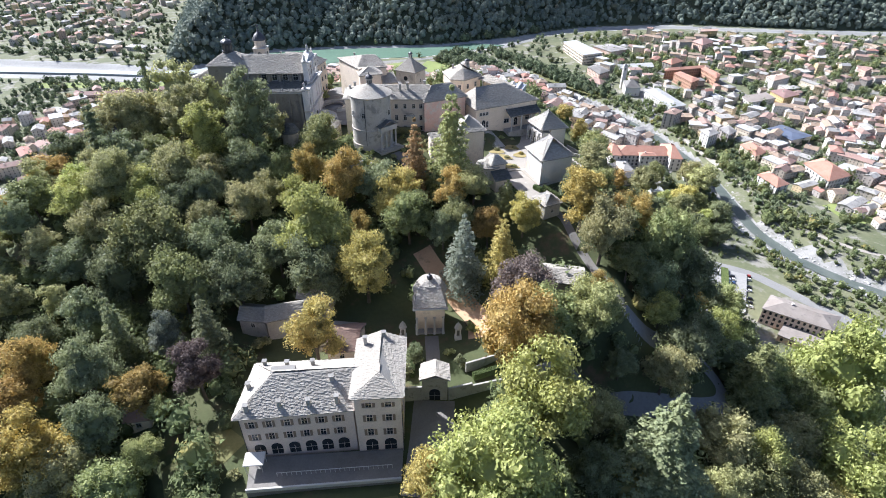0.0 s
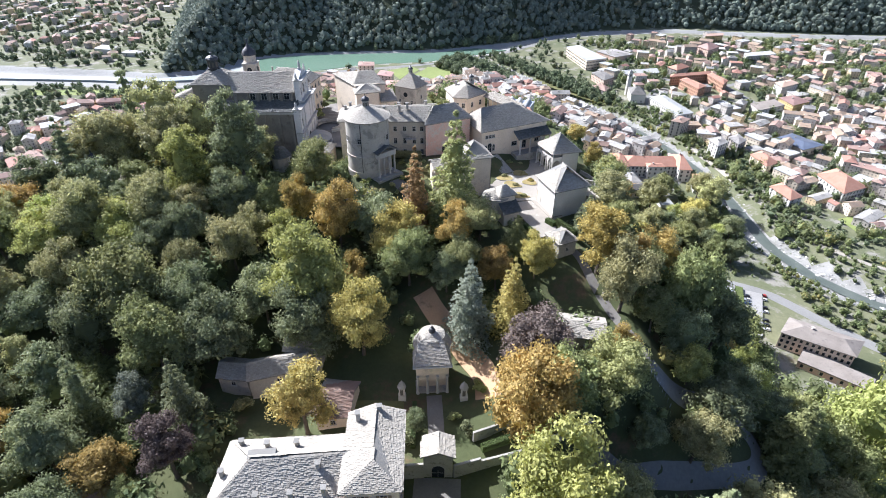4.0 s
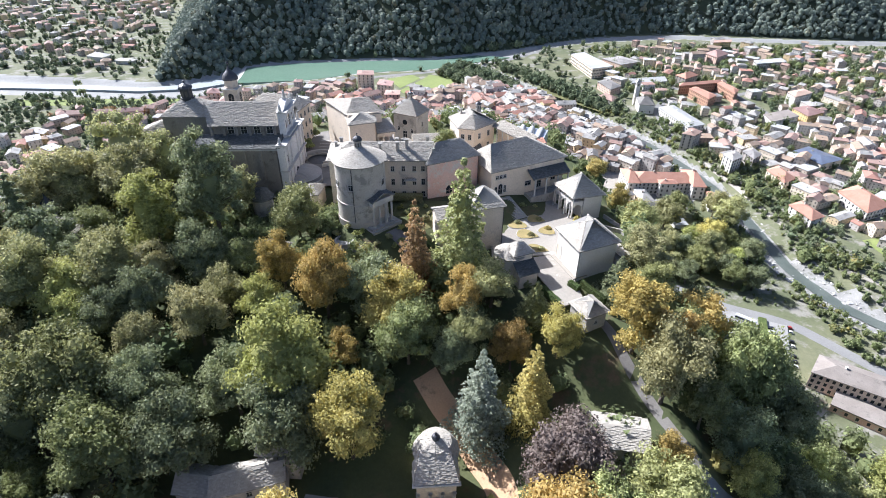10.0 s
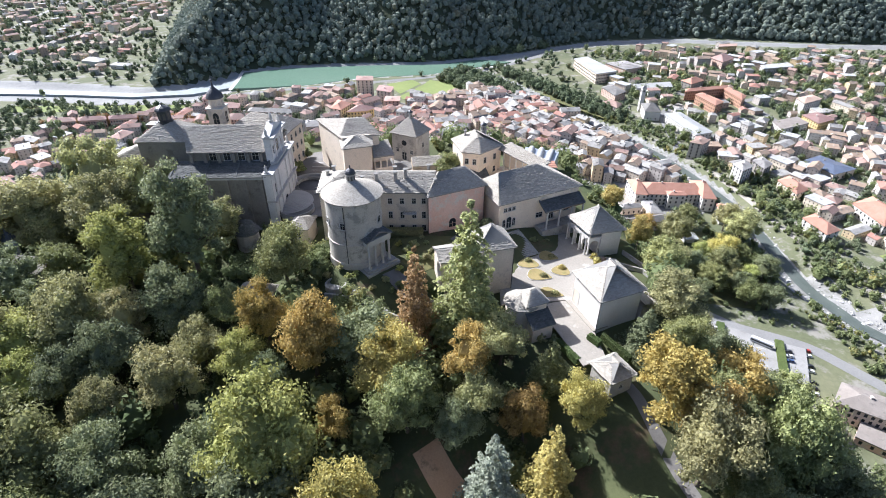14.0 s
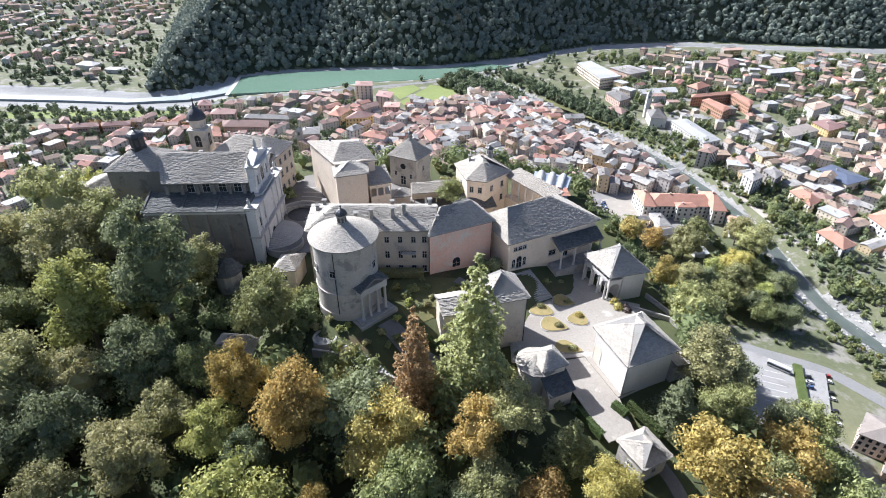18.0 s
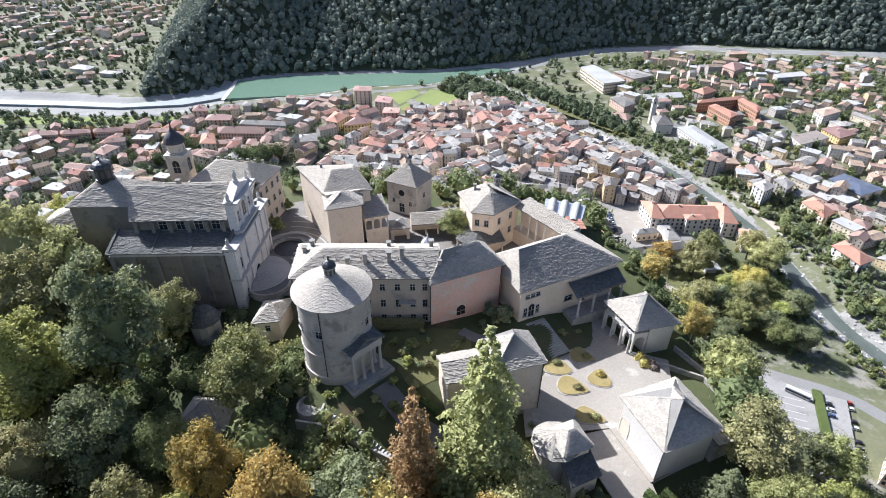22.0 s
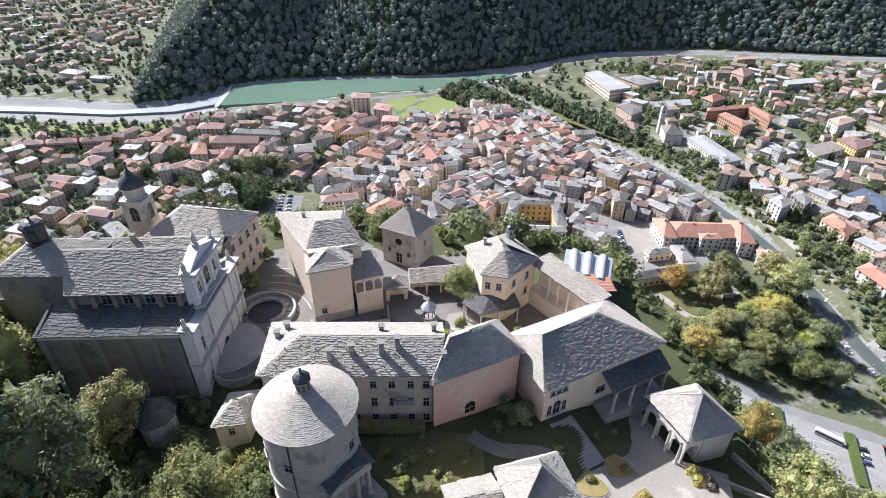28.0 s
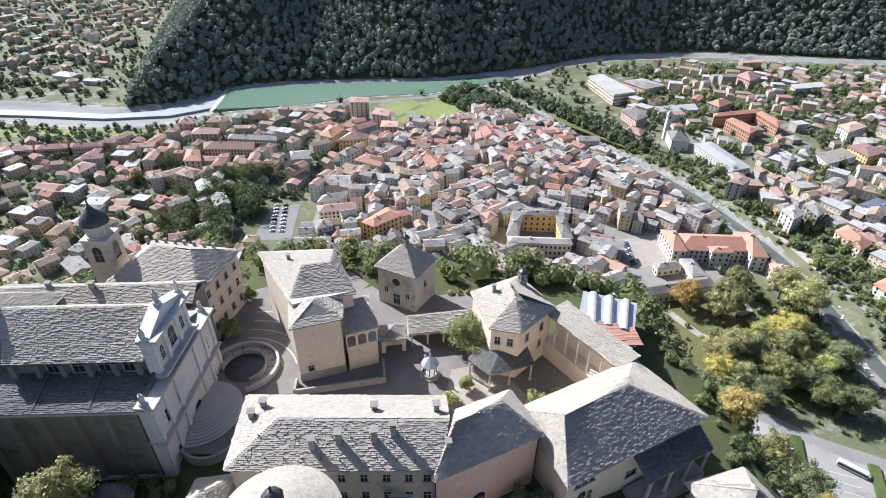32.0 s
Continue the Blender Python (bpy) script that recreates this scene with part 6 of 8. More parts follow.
for q_, lab in (([(250, 700), (276, 712), (284, 690), (256, 680)], "gravel yard with parked cars by the school"), ([(262, 560), (300, 572), (306, 548), (268, 536)], "gravel lot in the eastern quarter"), ([(420, 560), (470, 575), (480, 540), (430, 528)], "pale gravel yard"), ([(380, 420), (430, 436), (440, 400), (392, 388)], "pale gravel yard")):
    sheet("gravel_yard", q_, VAL + 0.12, PAVE, lab, "yard", 0.3)
for q_, lab in (([(300, 780), (372, 800), (384, 770), (312, 752)], "green lawn terraces beside the factory"), ([(250, 880), (330, 900), (340, 870), (262, 850)], "green meadow below the mountain"), ([(480, 480), (560, 500), (572, 470), (495, 450)], "green garden plot"), ([(300, 380), (350, 395), (358, 360), (305, 350)], "green garden slope by the brook")):
    sheet("meadow", q_, VAL + 0.13, PITCH, lab, "field", 0.3)


# ---- houses of the town ----


def stack(bm, x, y, z, r, h):
    """A chimney stack with a flaring cap, in one piece."""
    rings = [[bm.verts.new((x + a * q, y + b * q, z + k)) for a, b in ((-1, -1), (1, -1), (1, 1), (-1, 1))] for q, k in ((r, 0), (r, h), (r * 1.35, h), (r * 1.35, h + 0.14))]
    for lo, hi in zip(rings, rings[1:]):
        for i in range(4):
            bm.faces.new((lo[i], lo[(i + 1) % 4], hi[(i + 1) % 4], hi[i]))
    bm.faces.new(rings[-1])


def house_geo(w, d, h, pitch, kind, seed):
    """Walls, roof, chimney and windows of a plain town house, about its base centre."""
    rng = random.Random(seed)
    walls, rf, ch, wn = bmesh.new(), bmesh.new(), bmesh.new(), bmesh.new()
    box(walls, 0, 0, -2.5, w, d, h + 2.5)
    o, rise, t = 0.55, d / 2 * pitch, 0.22
    X, Y = w / 2 + o, d / 2 + o
    drop = o * pitch
    if kind == "gable":
        e = [(-X, -Y, h - drop), (X, -Y, h - drop), (X, 0, h + rise), (-X, 0, h + rise), (-X, Y, h - drop), (X, Y, h - drop)]
        planes = [(0, 1, 2, 3), (3, 2, 5, 4)]
        for s in (-1, 1):
            walls.faces.new([walls.verts.new(v) for v in ((s * w / 2, -d / 2, h), (s * w / 2, d / 2, h), (s * w / 2, 0, h + rise - 0.12))])
    elif kind == "flat":
        e = [(-X, -Y, h), (X, -Y, h), (X, Y, h), (-X, Y, h)]
        planes, rise, t = [(0, 1, 2, 3)], 0.3, 0.5
    else:
        r = max(0.5, w / 2 - d / 2)
        e = [(-X, -Y, h - drop), (X, -Y, h - drop), (r, 0, h + rise), (-r, 0, h + rise), (-X, Y, h - drop), (X, Y, h - drop)]
        planes = [(0, 1, 2, 3), (3, 2, 5, 4), (1, 5, 2), (4, 0, 3)]
    for p in planes:
        up = [rf.verts.new((e[i][0], e[i][1], e[i][2] + t)) for i in p]
        dn = [rf.verts.new(e[i]) for i in p]
        rf.faces.new(up)
        rf.faces.new(dn[::-1])
        for i in range(len(p)):
            j = (i + 1) % len(p)
            rf.faces.new((dn[i], dn[j], up[j], up[i]))
    x, y = rng.uniform(-w * 0.3, w * 0.3), rng.uniform(-d * 0.2, d * 0.2)
    z = h + rise * (1 - abs(y) / (d / 2))
    stack(ch, x, y, z - 0.6, 0.36, 1.8)
    floors = max(1, int(h / 3.1))
    for f in range(floors):
        z = 1.0 + f * 3.05
        for side, span_ in ((0, w), (1, w), (2, d), (3, d)):
            n = max(1, int(span_ / 3.3))
            for i in range(n):
                a = -span_ / 2 + span_ * (i + 0.5) / n
                if side < 2:
                    box(wn, a, (-1 if side == 0 else 1) * (d / 2 + 0.01), z, 0.85, 0.08, 1.3)
                else:
                    box(wn, (-1 if side == 2 else 1) * (w / 2 + 0.01), a, z, 0.08, 0.85, 1.3)
    bmesh.ops.delete(wn, geom=[f for f in wn.faces if abs(f.normal.z) > 0.5 or f.normal.dot(f.calc_center_median() * Vector((1 / w ** 2, 1 / d ** 2, 0))) < 0], context='FACES')
    return walls, rf, ch, wn


WALLS = [TOWNWALL, WALL_PALE, CREAM, WALL_PINK, WALL_OCHRE, TOWNWALL]
ROOFING = [STONE_FAR, TILE_FAR, BROWN_FAR, TILE_TOWN, CONCRETE]
ROOF_WORDS = ("grey stone slab roof", "faded clay tile roof", "brown tile roof", "orange-red tile roof", "pale flat roof")
WALL_WORDS = ("grey plastered", "white plastered", "cream plastered", "pink plastered", "ochre plastered", "weathered")
HOUSES = []
SHAPES = ((13, 10, 9.5, 0.48, "gable"), (11, 9, 11.5, 0.45, "gable"), (16, 10, 10, 0.45, "hip"), (10, 10, 13, 0.42, "hip"), (20, 11, 12.5, 0.42, "gable"), (9, 8, 8, 0.5, "gable"), (14, 12, 7, 0.42, "hip"), (24, 12, 11, 0.36, "hip"), (12, 8, 14, 0.4, "gable"), (17, 12, 10, 0.3, "flat"), (26, 11, 7, 0.28, "gable"), (8, 7, 10.5, 0.45, "gable"))
for i, (w, d, h, pitch, kind) in enumerate(SHAPES):
    ws, rf, ch, wn = house_geo(w, d, h, pitch, kind, i)
    ws, rf, ch, wn = from_bm(ws, "wall", TOWNWALL), from_bm(rf, "roof", STONE_FAR), from_bm(ch, "chimney", TOWNWALL), from_bm(wn, "glazing", DARKPANE)
    wv, rv = [ws.copy() for _ in WALLS], [rf.copy() for _ in ROOFING]
    for m_, me_ in zip(WALLS + ROOFING, wv + rv):
        me_.materials[0] = m_
    HOUSES.append(((w, d, h), wv, rv, ch, wn))


def town_house(i, red, x, y, a, s, z=VAL, wc=0, high=1.0):
    o = new("house")
    o.location, o.rotation_euler, o.scale = (x, y, z), (0, 0, a), (s, s, s * high)
    tagged(o, WALL_WORDS[wc] + " town house with a " + ROOF_WORDS[red], "house", "houses of the town")
    obj("wall", HOUSES[i][1][wc], o)
    obj("roof", HOUSES[i][2][red], o)
    obj("chimney", HOUSES[i][3], o)
    obj("glazing", HOUSES[i][4], o, "", "stuff")


def mesh_arrays(me):
    v = np.zeros(len(me.vertices) * 3, np.float32)
    me.vertices.foreach_get("co", v)
    me.calc_loop_triangles()
    f = np.zeros(len(me.loop_triangles) * 3, np.int32)
    me.loop_triangles.foreach_get("vertices", f)
    return v.reshape(-1, 3), f.reshape(-1, 3)


# ---- landmarks of the town ----

FOOTPRINTS = []


def block(name, label, q, h, wm, rm, category="building", flat=False, rise=None, rows=3, bays=10, z0=VAL):
    """A large town building: walls, roof and real windows in rows."""
    FOOTPRINTS.append(q)
    c = thing(name, label, category, sum(p[0] for p in q) / len(q), sum(p[1] for p in q) / len(q), z0)
    w = inset(q, 0.7)
    wall(c, w, z0 - 3, z0 + h + 0.05, wm)
    a, b = along(q[0], q[3], 0.5), along(q[1], q[2], 0.5)
    rs = rise if rise is not None else 0.22 * math.hypot(q[3][0] - q[0][0], q[3][1] - q[0][1])
    if flat:
        bm = bmesh.new()
        prism(bm, inset(q, 0.3), z0 + h, z0 + h + 0.7)
        wpart("roof", bm, rm, c)
    else:
        L_ = math.hypot(b[0] - a[0], b[1] - a[1])
        k = min(0.45, 0.5 * math.hypot(q[3][0] - q[0][0], q[3][1] - q[0][1]) / L_)
        bm = bmesh.new()
        for f in hip(q, z0 + h, [(*along(a, b, k), z0 + h + rs), (*along(a, b, 1 - k), z0 + h + rs)]):
            bm.faces.new([bm.verts.new(v) for v in f])
        r = bmesh.ops.extrude_face_region(bm, geom=bm.faces[:])
        bmesh.ops.translate(bm, verts=[v for v in r["geom"] if isinstance(v, bmesh.types.BMVert)], vec=(0, 0, 0.3))
        wpart("roof", bm, rm, c)
    if not flat:
        bm = bmesh.new()
        stack(bm, *along(a, b, 0.35), z0 + h + rs - 0.4, 0.45, 1.6)
        wpart("chimney", bm, TOWNWALL, c)
    distant = sum(p[1] for p in q) / 4 > 560
    glass = bmesh.new()
    for i in range(4):
        p, s = w[i], w[(i + 1) % 4]
        n = max(2, int(bays * math.hypot(s[0] - p[0], s[1] - p[1]) / 40))
        for r_ in range(rows):
            for k in range(n):
                x, y = along(p, s, (k + 0.5) / n)
                bm = glass if distant else bmesh.new()
                box(bm, x, y, z0 + 1.2 + r_ * (h - 0.6) / rows, 1.3, 0.16, min(1.9, h / rows - 1.2), math.atan2(s[1] - p[1], s[0] - p[0]))
                if not distant:
                    wpart("window", bm, DARKPANE, c)
    if distant:
        wpart("glazing", glass, DARKPANE, c, "", "stuff")
    return c


block("town_palace", "long white palace with a red tile roof on the square", [(151, 449), (205, 449), (207, 470), (151, 472)], 10.5, WHITE, TILE_RED, rows=3, bays=12)
block("palace_pavilion", "white pavilion of the palace with a red tile roof", [(146, 447), (156, 446), (157, 474), (146, 475)], 11.5, WHITE, TILE_RED, rows=3)
block("palace_pavilion", "white pavilion of the palace with a red tile roof", [(197, 441), (208, 440), (209, 473), (198, 474)], 11.5, WHITE, TILE_RED, rows=3)
block("palace_bay", "white central bay of the palace with a raised gable", [(171, 444), (186, 444), (186, 452), (171, 452)], 12.4, WHITE, TILE_RED, rows=3, rise=1.4)
CQ = [(34, 450), (78, 448), (78, 456.5), (34, 458.5)]
block("courtyard_palace", "long ochre palace round a courtyard", CQ, 14, PALE_OCHRE, STONE_FAR, rows=3, bays=14, rise=1.6)
block("courtyard_palace", "ochre courtyard wing with a slab roof", [(33, 458), (42, 458), (50, 494), (41, 495)], 14, OCHRE, STONE_FAR, rows=3, rise=1.6)
block("courtyard_palace", "ochre courtyard wing with a slab roof", [(72, 456), (80, 456), (80, 494), (72, 494)], 14, OCHRE, STONE_FAR, rows=3, rise=1.6)
block("courtyard_palace", "ochre courtyard wing with a slab roof", [(48, 488), (76, 487), (76, 496), (50, 497)], 14, OCHRE, STONE_FAR, rows=3, rise=1.6)
block("cloister", "stone-roofed cloister wing beside the square", [(112, 401), (164, 414), (162, 424), (112, 411)], 7, CREAM, STONE_FAR, "convent", rows=1, rise=2.5)
block("cloister", "stone-roofed cloister wing beside the square", [(152, 424), (162, 424), (160, 446), (150, 446)], 7, CREAM, STONE_FAR, "convent", rows=1, rise=2.5)
block("cloister", "stone-roofed cloister wing beside the square", [(132, 432), (150, 436), (149, 443), (131, 440)], 6, CREAM, STONE_FAR, "convent", rows=1, rise=2.0)
block("river_house", "white house with a bright red tile roof by the brook", [(203, 420), (216, 418), (221, 436), (208, 441)], 8, WHITE, TILE_RED, "house", rows=2)
block("factory", "long cream factory with a pale flat roof", [(221.8, 801.8), (198.2, 880.1), (176.0, 867.9), (190.4, 787.4)], 13, CREAM, CONCRETE, "factory", True, rows=3, bays=16)
block("factory_hall", "brick factory hall with a grey roof", [(221.4, 865.2), (241.2, 830.1), (275.0, 848.7), (254.0, 880.6)], 8, PINK, STONE_FAR, "factory", rows=1, bays=8, rise=2)
block("sports_hall", "low white hall with a flat grey roof", [(234.0, 750.7), (284.5, 759.8), (288.5, 783.5), (236.0, 771.5)], 5, WHITE, CONCRETE, "hall", True, rows=1, bays=8)
block("river_mill", "faded pink mill with a grey roof", [(187.6, 743.6), (196.3, 708.9), (214.2, 725.3), (204.5, 758.1)], 9, PINK, STONE_FAR, "mill", rows=3, bays=10, rise=2.5)
block("brook_house", "grey house with a red-brown roof by the brook", [(176.9, 688.3), (187.8, 666.6), (199.2, 682.6), (186.5, 698.3)], 8, TOWNWALL, TILE_FAR, "house", rows=2, bays=8)
block("school", "long orange school with a red tile roof", [(283.7, 720.5), (342.4, 737.0), (348.8, 750.6), (288.5, 732.4)], 11, BRICKWALL, TILE_RED, "school", rows=3, bays=12, rise=2)
block("school_wing", "orange school wing with a red tile roof", [(336.0, 733.5), (339.5, 690.0), (352.7, 707.1), (346.9, 742.7)], 11, BRICKWALL, TILE_RED, "school", rows=3, bays=12, rise=2)
block("school_wing", "orange school wing with a hipped red roof", [(292.3, 710.6), (300.6, 669.8), (316.4, 684.3), (304.5, 719.3)], 11, BRICKWALL, TILE_RED, "school", rows=3, bays=12, rise=2)
block("white_hall", "long white hall with a pale roof", [(234.5, 646.1), (245.4, 582.6), (266.8, 591.6), (254.7, 652.9)], 9, WHITE, CONCRETE, "hall", rows=2, bays=10, rise=2)
block("yellow_villa", "villa with a red hipped roof among trees", [(306.6, 759.2), (330.5, 778.0), (322.8, 793.7), (299.1, 776.6)], 9, TOWNWALL, TILE_RED, "house", rows=3, bays=8)
block("modern_block", "white modern block with a flat roof", [(435.6, 836.2), (485.8, 850.0), (487.8, 872.1), (439.9, 856.4)], 9, WHITE, CONCRETE, "apartment block", True, rows=3, bays=14)
block("apartment_block", "pinkish apartment block with a tile roof", [(389.4, 863.1), (416.9, 887.6), (407.0, 911.5), (381.4, 889.0)], 11, PINK, TILE_FAR, "apartment block", rows=4, bays=10)
block("orange_block", "orange apartment block below the mountain", [(416.8, 947.9), (449.9, 955.2), (458.2, 972.5), (426.8, 967.0)], 13, OCHRE, TILE_FAR, "apartment block", True, rows=4, bays=10)
block("apartment_block", "white apartment block with a brown roof", [(402.6, 673.4), (433.0, 691.4), (430.8, 708.0), (403.3, 694.0)], 13, WHITE, TILE_FAR, "apartment block", rows=4, bays=10, rise=2)
block("ochre_block", "ochre apartment house with a brown tile roof", [(387.3, 616.4), (413.7, 630.5), (407.6, 653.1), (384.3, 643.9)], 10, OCHRE, TILE_FAR, "apartment block", rows=3, bays=12, rise=2.5)
block("workshop", "workshop with a dark flat roof", [(342.0, 602.3), (381.8, 622.3), (380.2, 643.6), (343.9, 627.0)], 8, WHITE, DARKROOF, "workshop", True, rows=2, bays=8)
block("row_house", "long row house with an orange tile roof", [(277.6, 482.9), (280.3, 456.9), (295.2, 465.3), (292.9, 492.3)], 8, CREAM, TILE_RED, "house", rows=2, bays=10)
block("apartment_block", "tall white apartment house by the brook", [(249.3, 489.0), (264.0, 499.8), (262.5, 514.1), (247.0, 504.2)], 13, WHITE, STONE_FAR, "apartment block", rows=4, bays=10, rise=2)
block("apartment_block", "grey apartment house by the brook", [(269.5, 514.6), (271.8, 496.3), (284.7, 507.3), (283.7, 524.3)], 12, TOWNWALL, STONE_FAR, "apartment block", rows=4, bays=10, rise=2)
block("apartment_block", "tall brown apartment house with balconies", [(234.3, 540.4), (247.6, 553.6), (237.5, 559.5), (223.8, 546.6)], 16, TOWNWALL, TILE_FAR, "apartment block", rows=5, bays=10, rise=1.5)
block("solar_hall", "low hall with a blue-grey panelled roof", [(324.9, 527.8), (334.4, 496.8), (362.2, 509.6), (346.7, 539.7)], 7, CREAM, SOLAR, "hall", rows=1, bays=8, rise=2)
block("white_house", "white house with a red tile roof by the brook", [(262.1, 416.2), (266.9, 392.0), (280.9, 398.8), (276.1, 423.7)], 9, WHITE, TILE_RED, "house", rows=3, bays=8)
block("long_house", "long white house with a red-brown roof", [(315.6, 442.6), (317.6, 406.4), (344.6, 418.7), (340.4, 454.8)], 8, WHITE, TILE_RED, "house", rows=2, bays=10)
block("yellow_apartments", "yellow apartment house with a red tile roof", [(-59.5, 465.6), (-40.1, 483.9), (-53.3, 495.5), (-69.8, 472.3)], 15, OCHRE, TILE_RED, "apartment block", rows=4, bays=12, rise=2.5)
block("school", "long cream school with a brown tile roof", [(-105.1, 492.0), (-77.0, 499.1), (-80.1, 510.4), (-109.0, 503.0)], 11, CREAM, TILE_FAR, "school", rows=3, bays=14, rise=2.5)
block("hall", "hall with a grey hipped roof", [(-111.3, 511.9), (-91.5, 520.0), (-89.0, 535.3), (-110.1, 526.2)], 8, CREAM, STONE_FAR, "hall", rows=2, bays=8)
block("town_house_large", "large town house with an orange tile roof", [(-122.5, 639.2), (-114.3, 662.4), (-132.4, 676.7), (-136.8, 645.6)], 12, CREAM, TILE_RED, "house", rows=4, bays=10)
block("town_hall", "town hall with an orange-brown roof", [(-116.2, 632.7), (-93.8, 637.0), (-84.5, 649.2), (-108.4, 655.3)], 12, OCHRE, TILE_FAR, "town hall", rows=3, bays=12)
block("tall_house", "tall white house with a grey roof", [(-100.1, 590.8), (-90.9, 604.4), (-101.4, 613.3), (-108.9, 597.6)], 14, WHITE, STONE_FAR, "house", rows=4, bays=8)
block("town_house_large", "town house with a bright orange roof", [(-93.6, 589.1), (-76.4, 581.2), (-65.6, 594.3), (-84.4, 605.6)], 11, CREAM, TILE_RED, "house", rows=3, bays=10)
block("church", "grey town church with a stone roof", [(-155.5, 579.9), (-131.9, 584.3), (-136.4, 604.4), (-153.6, 600.1)], 14, GREYWALL, STONE_FAR, "church", rows=1, bays=6, rise=3)
block("terrace_row", "long terrace of houses with red roofs", [(-238.9, 611.2), (-191.9, 611.8), (-196.0, 629.7), (-245.9, 629.1)], 10, PINK, TILE_FAR, "row houses", rows=3, bays=14)
block("terrace_row", "white terrace with a grey roof", [(-227.1, 640.5), (-176.7, 637.1), (-180.6, 649.4), (-228.9, 653.1)], 9, WHITE, STONE_FAR, "row houses", rows=3, bays=14)
block("apartment_tower", "beige apartment tower by the pitch", [(-71.9, 689.2), (-70.3, 710.1), (-89.2, 718.0), (-90.8, 696.5)], 17, CREAM, TILE_FAR, "apartment block", rows=5, bays=10, rise=1.5)
block("apartment_tower", "tall beige apartment tower by the river", [(-116.4, 711.4), (-95.2, 712.4), (-97.6, 730.5), (-118.2, 731.4)], 24, CREAM, TILE_FAR, "apartment block", rows=7, bays=10, rise=1.5)
block("apartment_block", "pink apartment house with a low roof", [(-60.6, 669.4), (-60.8, 687.2), (-78.9, 688.0), (-78.9, 668.7)], 13, PINK, TILE_FAR, "apartment block", rows=4, bays=10, rise=1)
block("terrace_row", "terrace of pinkish houses along the avenue", [(-424.4, 599.8), (-397.4, 605.2), (-404.3, 615.7), (-432.0, 610.6)], 9, PINK, TILE_FAR, "row houses", rows=2, bays=16)
block("terrace_row", "terrace of pinkish houses along the avenue", [(-395.5, 605.6), (-368.0, 611.1), (-374.1, 621.2), (-402.3, 616.0)], 9, PINK, TILE_FAR, "row houses", rows=2, bays=16)
block("terrace_row", "terrace of pinkish houses along the avenue", [(-366.0, 611.5), (-338.1, 617.1), (-343.4, 626.8), (-372.1, 621.6)], 9, PINK, TILE_FAR, "row houses", rows=2, bays=16)
block("white_villa", "white villa with a brown hipped roof", [(-323.3, 554.2), (-319.2, 574.5), (-335.2, 579.9), (-336.8, 559.3)], 10, WHITE, TILE_FAR, "house", rows=3, bays=8)
block("town_house_large", "cream town house with a brown roof", [(-240.2, 553.0), (-220.9, 544.7), (-216.4, 559.5), (-236.6, 568.3)], 12, CREAM, TILE_FAR, "house", rows=3, bays=10)
block("town_house_large", "cream town house with a red roof", [(-229.0, 582.2), (-241.0, 608.4), (-253.3, 607.9), (-245.5, 581.6)], 11, CREAM, TILE_RED, "house", rows=3, bays=10)
block("terrace_row", "pink houses with red roofs by the weir", [(-268.2, 650.8), (-240.4, 652.0), (-243.5, 668.2), (-270.6, 668.4)], 9, PINK, TILE_FAR, "row houses", rows=3, bays=10)
block("bridge_house", "square brownish house near the weir", [(-273.6, 675.0), (-281.5, 690.9), (-294.6, 691.8), (-290.8, 674.3)], 11, PINK, TILE_FAR, "house", rows=3, bays=8)
block("river_apartments", "long apartment house with a grey-brown slab roof", [(180.4, 238.2), (210.3, 219.6), (222.1, 231.8), (191.8, 250.8)], 10.5, BEIGE, DARKROOF, "apartment block", rows=3, bays=15, rise=3)
block("roadside_hall", "low hall with a flat brown roof by the road", [(183.5, 223.2), (209.3, 202.4), (217.5, 210.9), (192.3, 232.8)], 4, PINK, DARKROOF, "hall", True, rows=1, bays=10)
block("white_church", "white church with a slab roof", [(214, 650), (232, 648), (236, 676), (218, 678)], 10, WHITE, STONE_FAR, "church", rows=1, bays=6)
block("barn", "white barn by the far river bank", [(-540, 858), (-510, 850), (-506, 868), (-536, 876)], 7, WHITE, WHITE, "barn", rows=1, bays=4)
block("barn", "white shed by the far river bank", [(-490, 842), (-462, 838), (-460, 850), (-488, 854)], 5, WHITE, WHITE, "barn", rows=1, bays=4)
for x, y, h, w, lab in ((219.4, 682, 27, 4.6, "slender white church bell tower"), (-149, 574, 22, 5, "grey stone bell tower with a pyramid roof")):
    b = thing("bell_tower", lab, "tower", x, y, VAL)
    q = [(x - w / 2, y - w / 2), (x + w / 2, y - w / 2), (x + w / 2, y + w / 2), (x - w / 2, y + w / 2)]
    wall(b, q, 0, VAL + h, WHITE if x > 0 else GREYWALL)
    bm = bmesh.new()
    for f in hip(inset(q, -0.5), VAL + h, [(x, y, VAL + h + 3.5)]):
        bm.faces.new([bm.verts.new(v) for v in f])
    wpart("roof", bm, STONE_FAR, b)
    for i in range(4):
        window(b, q[i], q[(i + 1) % 4], 0.5, VAL + h - 4.5, 1.6, 3.0, arch=True, name="belfry_opening")

